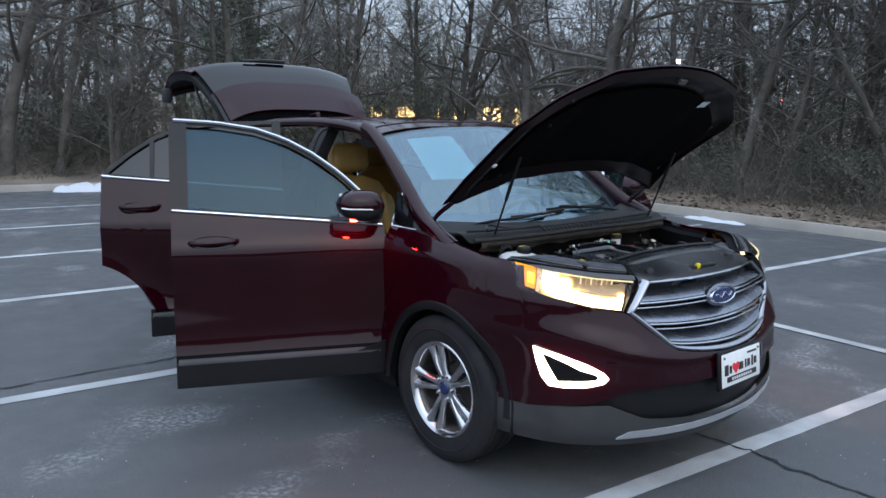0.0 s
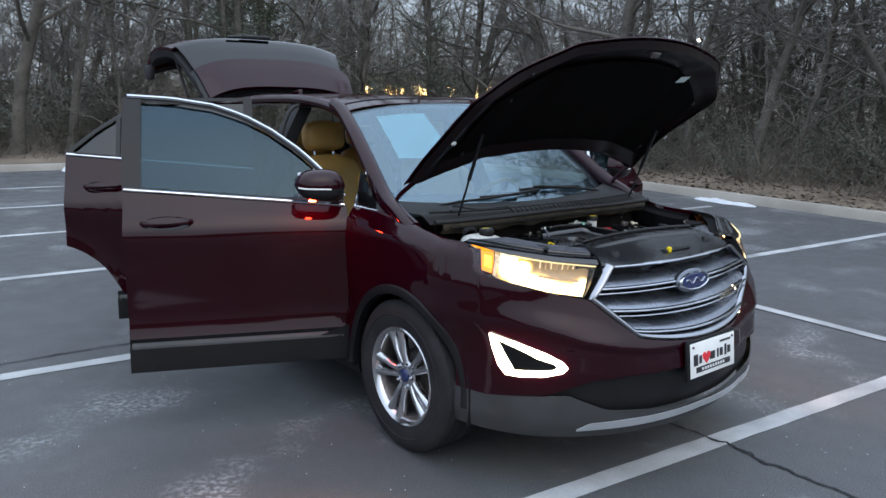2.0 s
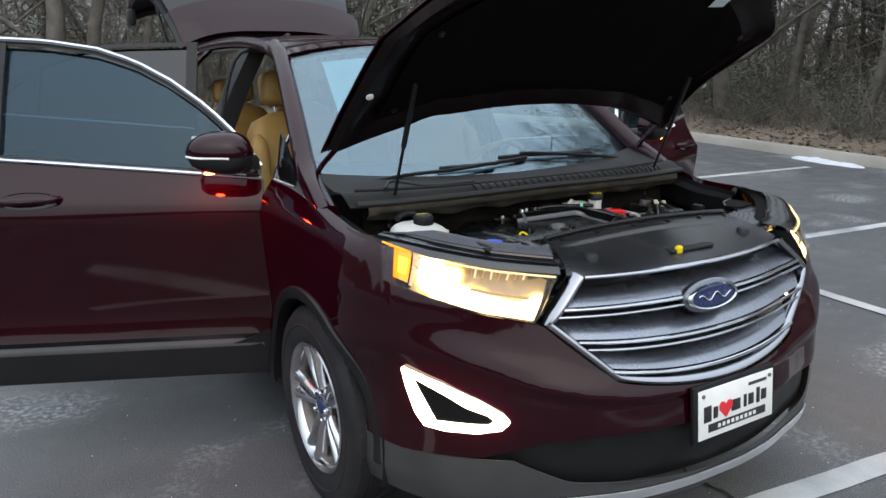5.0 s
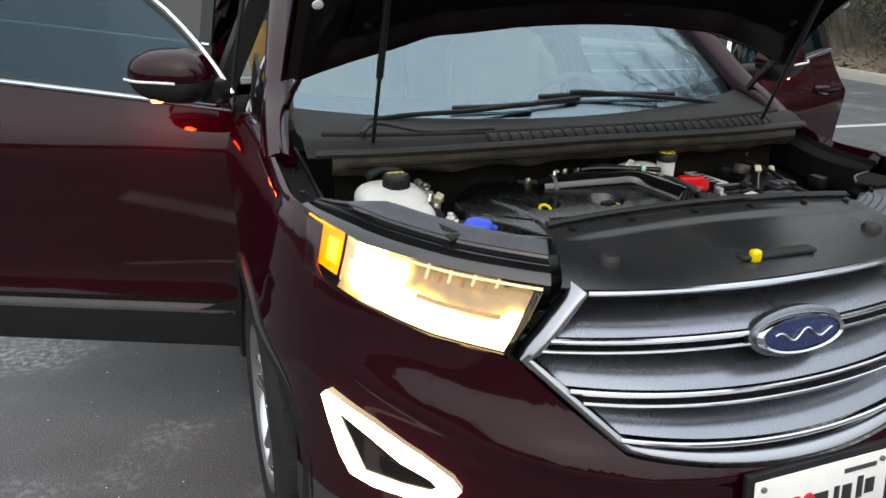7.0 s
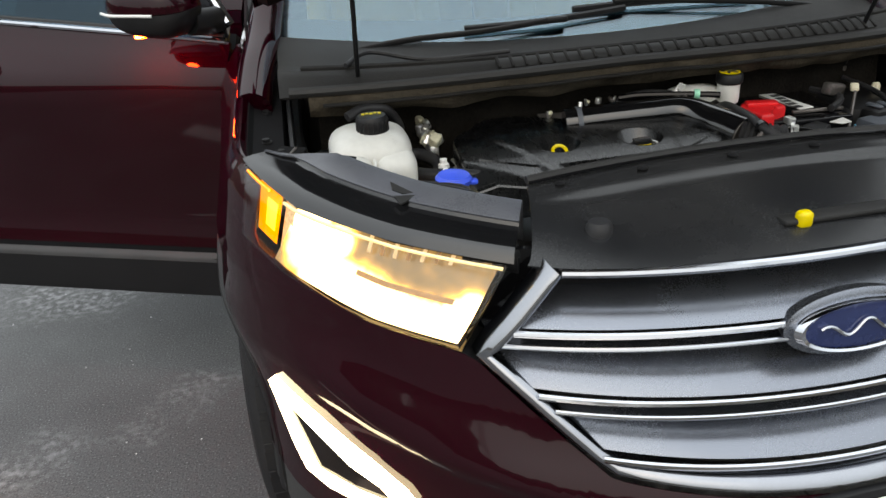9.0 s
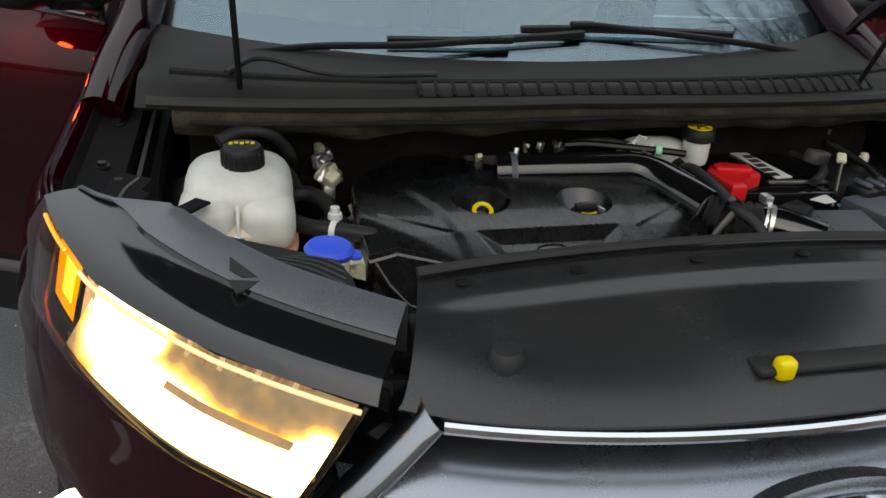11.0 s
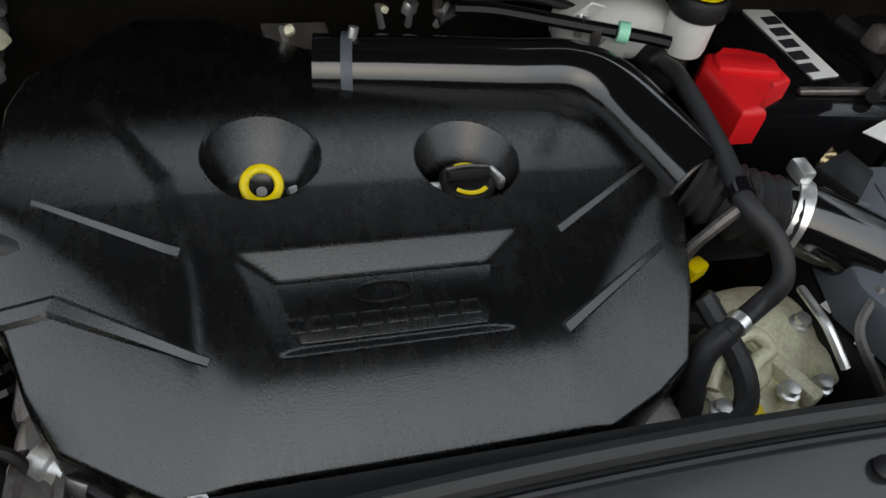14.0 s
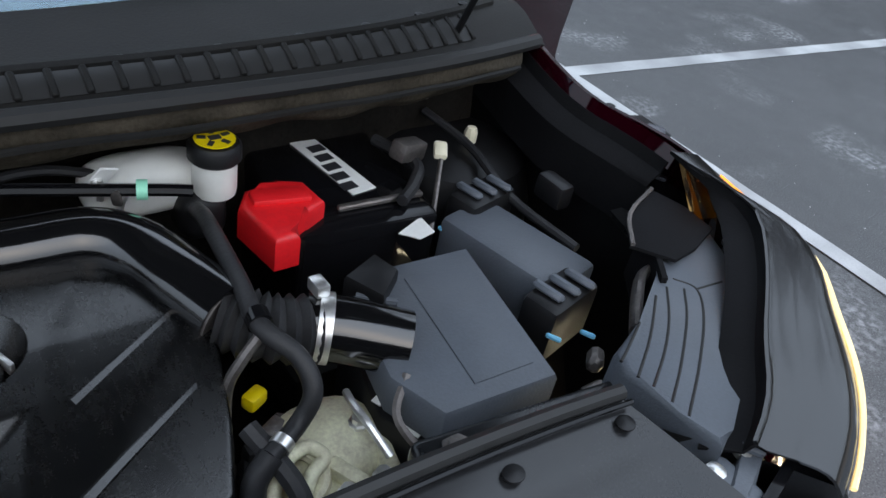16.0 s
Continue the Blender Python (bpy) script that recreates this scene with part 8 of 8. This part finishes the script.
part("wire", tube([(0.34, -0.43, 0.955), (0.315, -0.455, 0.93), (0.33, -0.49, 0.90), (0.36, -0.505, 0.86)], 0.0050, 6, 6), IRON, suv)
part("wire_conduit", tube([(0.18, -0.40, 0.93), (0.20, -0.47, 0.90), (0.185, -0.50, 0.87), (0.10, -0.525, 0.85), (0.0, -0.53, 0.84)], 0.011, 8, 6), HOSE, suv)
part("trans_dipstick", box((0.205, -0.497, 0.875), (0.022, 0.020, 0.016), 0.005), YELLOW, suv)

part("return_pipe", tube([(0.172, -0.470, 0.885), (0.186, -0.448, 0.895), (0.205, -0.432, 0.900), (0.231, -0.428, 0.902), (0.240, -0.446, 0.900), (0.222, -0.455, 0.896), (0.208, -0.468, 0.885)], 0.0075, 10, 6), ALUM, suv, "bent pale metal pipe")
part("earth_strap", tube([(0.289, -0.400, 0.925), (0.283, -0.425, 0.932), (0.283, -0.450, 0.932), (0.290, -0.485, 0.915)], 0.0045, 8, 6), STEEL, suv, "braided earth strap")

# ---- battery, brake reservoir, fuse box ----
bat = part("battery", box((0.470, -0.055, 0.845), (0.205, 0.265, 0.215), 0.010, 2, (0, 0, -6)), GLOSS, suv, "black battery with a pale label strip")
part("label_strip", box((0.475, -0.025, 0.954), (0.040, 0.185, 0.002), 0.0, 1, (0, 0, 6)), WHITE, bat, "pale strip with dark lettering bars")
for k in range(5):
    part("mark", box((0.477 - 0.002 * k, 0.005 - 0.026 * k, 0.9556), (0.024, 0.017, 0.001), 0.0, 1, (0, 0, 6)), INK, bat, "dark bar of lettering")
part("hold_down", box((0.49, -0.150, 0.958), (0.13, 0.010, 0.008), 0.002, 1, (0, 0, -4)), IRON, bat)
rc = part("terminal_cover", prism([(0.295, -0.125), (0.318, -0.092), (0.345, -0.100), (0.362, -0.082), (0.398, -0.100), (0.402, -0.150), (0.372, -0.165), (0.340, -0.172), (0.338, -0.205), (0.305, -0.205)], 0.935, 0.982, 0.010, 3), CAPRED, suv, "bright red battery terminal cover")
part("ridge", box((0.350, -0.128, 0.984), (0.075, 0.030, 0.012), 0.005, 2, (0, 0, -12)), CAPRED, rc)
br = part("brake_reservoir", lathe([(0.020, 0.985), (0.025, 0.988), (0.0265, 0.996), (0.0265, 1.034), (0.025, 1.040)], 24, pose(0.279, -0.094, 0)), TANK, suv, "milky brake-fluid reservoir")
part("cap", lathe([(0.029, 1.034), (0.0315, 1.037), (0.0315, 1.053), (0.028, 1.058), (0.002, 1.059)], 24, pose(0.279, -0.094, 0)), BLACK, br, "black cap")
part("mark", lathe([(0.002, 1.0595), (0.024, 1.0595), (0.024, 1.061), (0.002, 1.0612)], 18, pose(0.279, -0.094, 0)), YELLOW, br, "yellow print on the cap")
for k in range(5):
    part("mark", moved(box((0.015, 0, 0), (0.010, 0.006, 0.0012), 0.0), pose(0.279, -0.094, 1.0618, 0, 0, 72 * k + 15)), INK, br, "dark bar of print")
part("mark", moved(box((0, 0, 0), (0.014, 0.009, 0.0012), 0.0), pose(0.279, -0.094, 1.0618)), INK, br, "dark bar of print")
part("rear_body", blob((0.212, -0.050, 0.990), (0.15, 0.075, 0.070), e=0.6), TANK, br)
part("cylinder_body", blob((0.262, -0.085, 0.960), (0.060, 0.060, 0.070), e=0.6), BLACK, br)
part("fuel_line", tube([(0.02, -0.045, 1.012), (0.06, -0.06, 1.018), (0.12, -0.085, 1.020), (0.21, -0.115, 1.018), (0.24, -0.125, 1.016)], 0.0075, 8, 6), GLOSS, suv)
part("line_clip", rod((0.183, -0.108, 1.020), (0.194, -0.112, 1.020), 0.012, seg=10), GREEN, suv, "pale green line clip")
part("line", tube([(0.0, -0.05, 1.0), (0.05, -0.03, 1.012), (0.11, -0.03, 1.015), (0.17, -0.06, 1.01), (0.20, -0.09, 1.0)], 0.006, 8, 6), HOSE, suv)
for k, (x, y, z) in enumerate(((-0.06, -0.045, 1.0), (-0.03, -0.04, 0.998), (0.0, -0.045, 1.0), (-0.16, -0.06, 0.985), (0.15, -0.085, 1.01), (0.165, -0.10, 1.0))):
    part("fitting", box((x, y, z + 0.012), (0.010 + 0.006 * (k % 3), 0.012, 0.008 + 0.008 * (k % 2)), 0.003, 2, (25 * (k % 3) - 20, 30 - 22 * k, 40 * k)), (ALUM, STEEL, IRON)[k % 3], suv)
    part("fitting", rod((x, y, z - 0.01), (x + 0.008 * (k % 3 - 1), y - 0.006, z + 0.020), 0.004, 0.003), STEEL, suv)
part("tag", box((0.155, -0.085, 1.030), (0.022, 0.003, 0.032), 0.001, 1, (30, 20, 10)), WHITE, suv)
part("heat_shield", box((-0.15, -0.055, 0.985), (0.07, 0.04, 0.006), 0.002, 1, (14, 6, 10)), IRON, suv)
fb = part("fuse_box", box((0.628, -0.285, 0.888), (0.10, 0.20, 0.115), 0.010, 2, (0, 0, 12)), GREYBOX, suv, "grey fuse box")
for dy, dx in ((0.105, 0.016), (-0.115, -0.022)):
    b2 = part("relay_block", box((0.628 + dx * 1.3, -0.285 + dy, 0.915), (0.105, 0.055, 0.085), 0.012, 2, (0, 0, 12)), BLACK, fb)
    for k in (-1, 0, 1):
        part("rib", box((0.628 + dx * 1.3 + 0.028 * k, -0.285 + dy, 0.962), (0.014, 0.045, 0.010), 0.004, 1, (0, 0, 12)), GREYBOX, b2)
for x, y in ((0.565, -0.205), (0.555, -0.44), (0.60, -0.455)):
    part("blue_latch", box((x, y, 0.925), (0.006, 0.020, 0.007), 0.002, 1, (0, 0, 30)), CYAN, fb, "pale blue latch")
rd = part("cable_rod", rod((0.605, -0.125, 0.985), (0.540, -0.205, 0.925), 0.0038, seg=8), IRON, suv)
part("rod_head", box((0.612, -0.112, 0.992), (0.020, 0.034, 0.011), 0.004, 2, (10, 0, -35)), NECK, rd)
part("paper_tag", prism([(0.480, -0.210), (0.530, -0.190), (0.528, -0.226), (0.500, -0.232)], 0.945, 0.9465, 0.0), WHITE, rd, "white paper tag")
part("sensor", box((0.575, -0.085, 0.985), (0.055, 0.03, 0.03), 0.006, 2, (0, 12, 15)), IRON, suv)
part("wire", tube([(0.68, 0.02, 0.98), (0.70, -0.08, 0.965), (0.69, -0.2, 0.945), (0.70, -0.33, 0.94)], 0.007, 8, 6), HOSE, suv)
part("wire", tube([(0.51, -0.17, 0.965), (0.55, -0.14, 0.965), (0.58, -0.10, 0.97), (0.56, -0.02, 0.97)], 0.009, 8, 6), HOSE, suv)
part("corner_bracket", box((0.735, -0.235, 0.970), (0.03, 0.055, 0.04), 0.008), BLACK, suv)
for k, (x, y, z) in enumerate(((0.53, -0.53, 0.93), (0.56, -0.50, 0.94), (0.50, -0.55, 0.95), (0.60, -0.52, 0.93), (0.54, -0.56, 0.94))):
    part("wiring_clip", box((x, y, z), (0.035, 0.018, 0.02), 0.005, 1, (20 * k, 11 * k, 37 * k)), IRON, suv)
part("battery_tray", box((0.47, -0.06, 0.70), (0.26, 0.32, 0.08), 0.01), BLACK, suv)
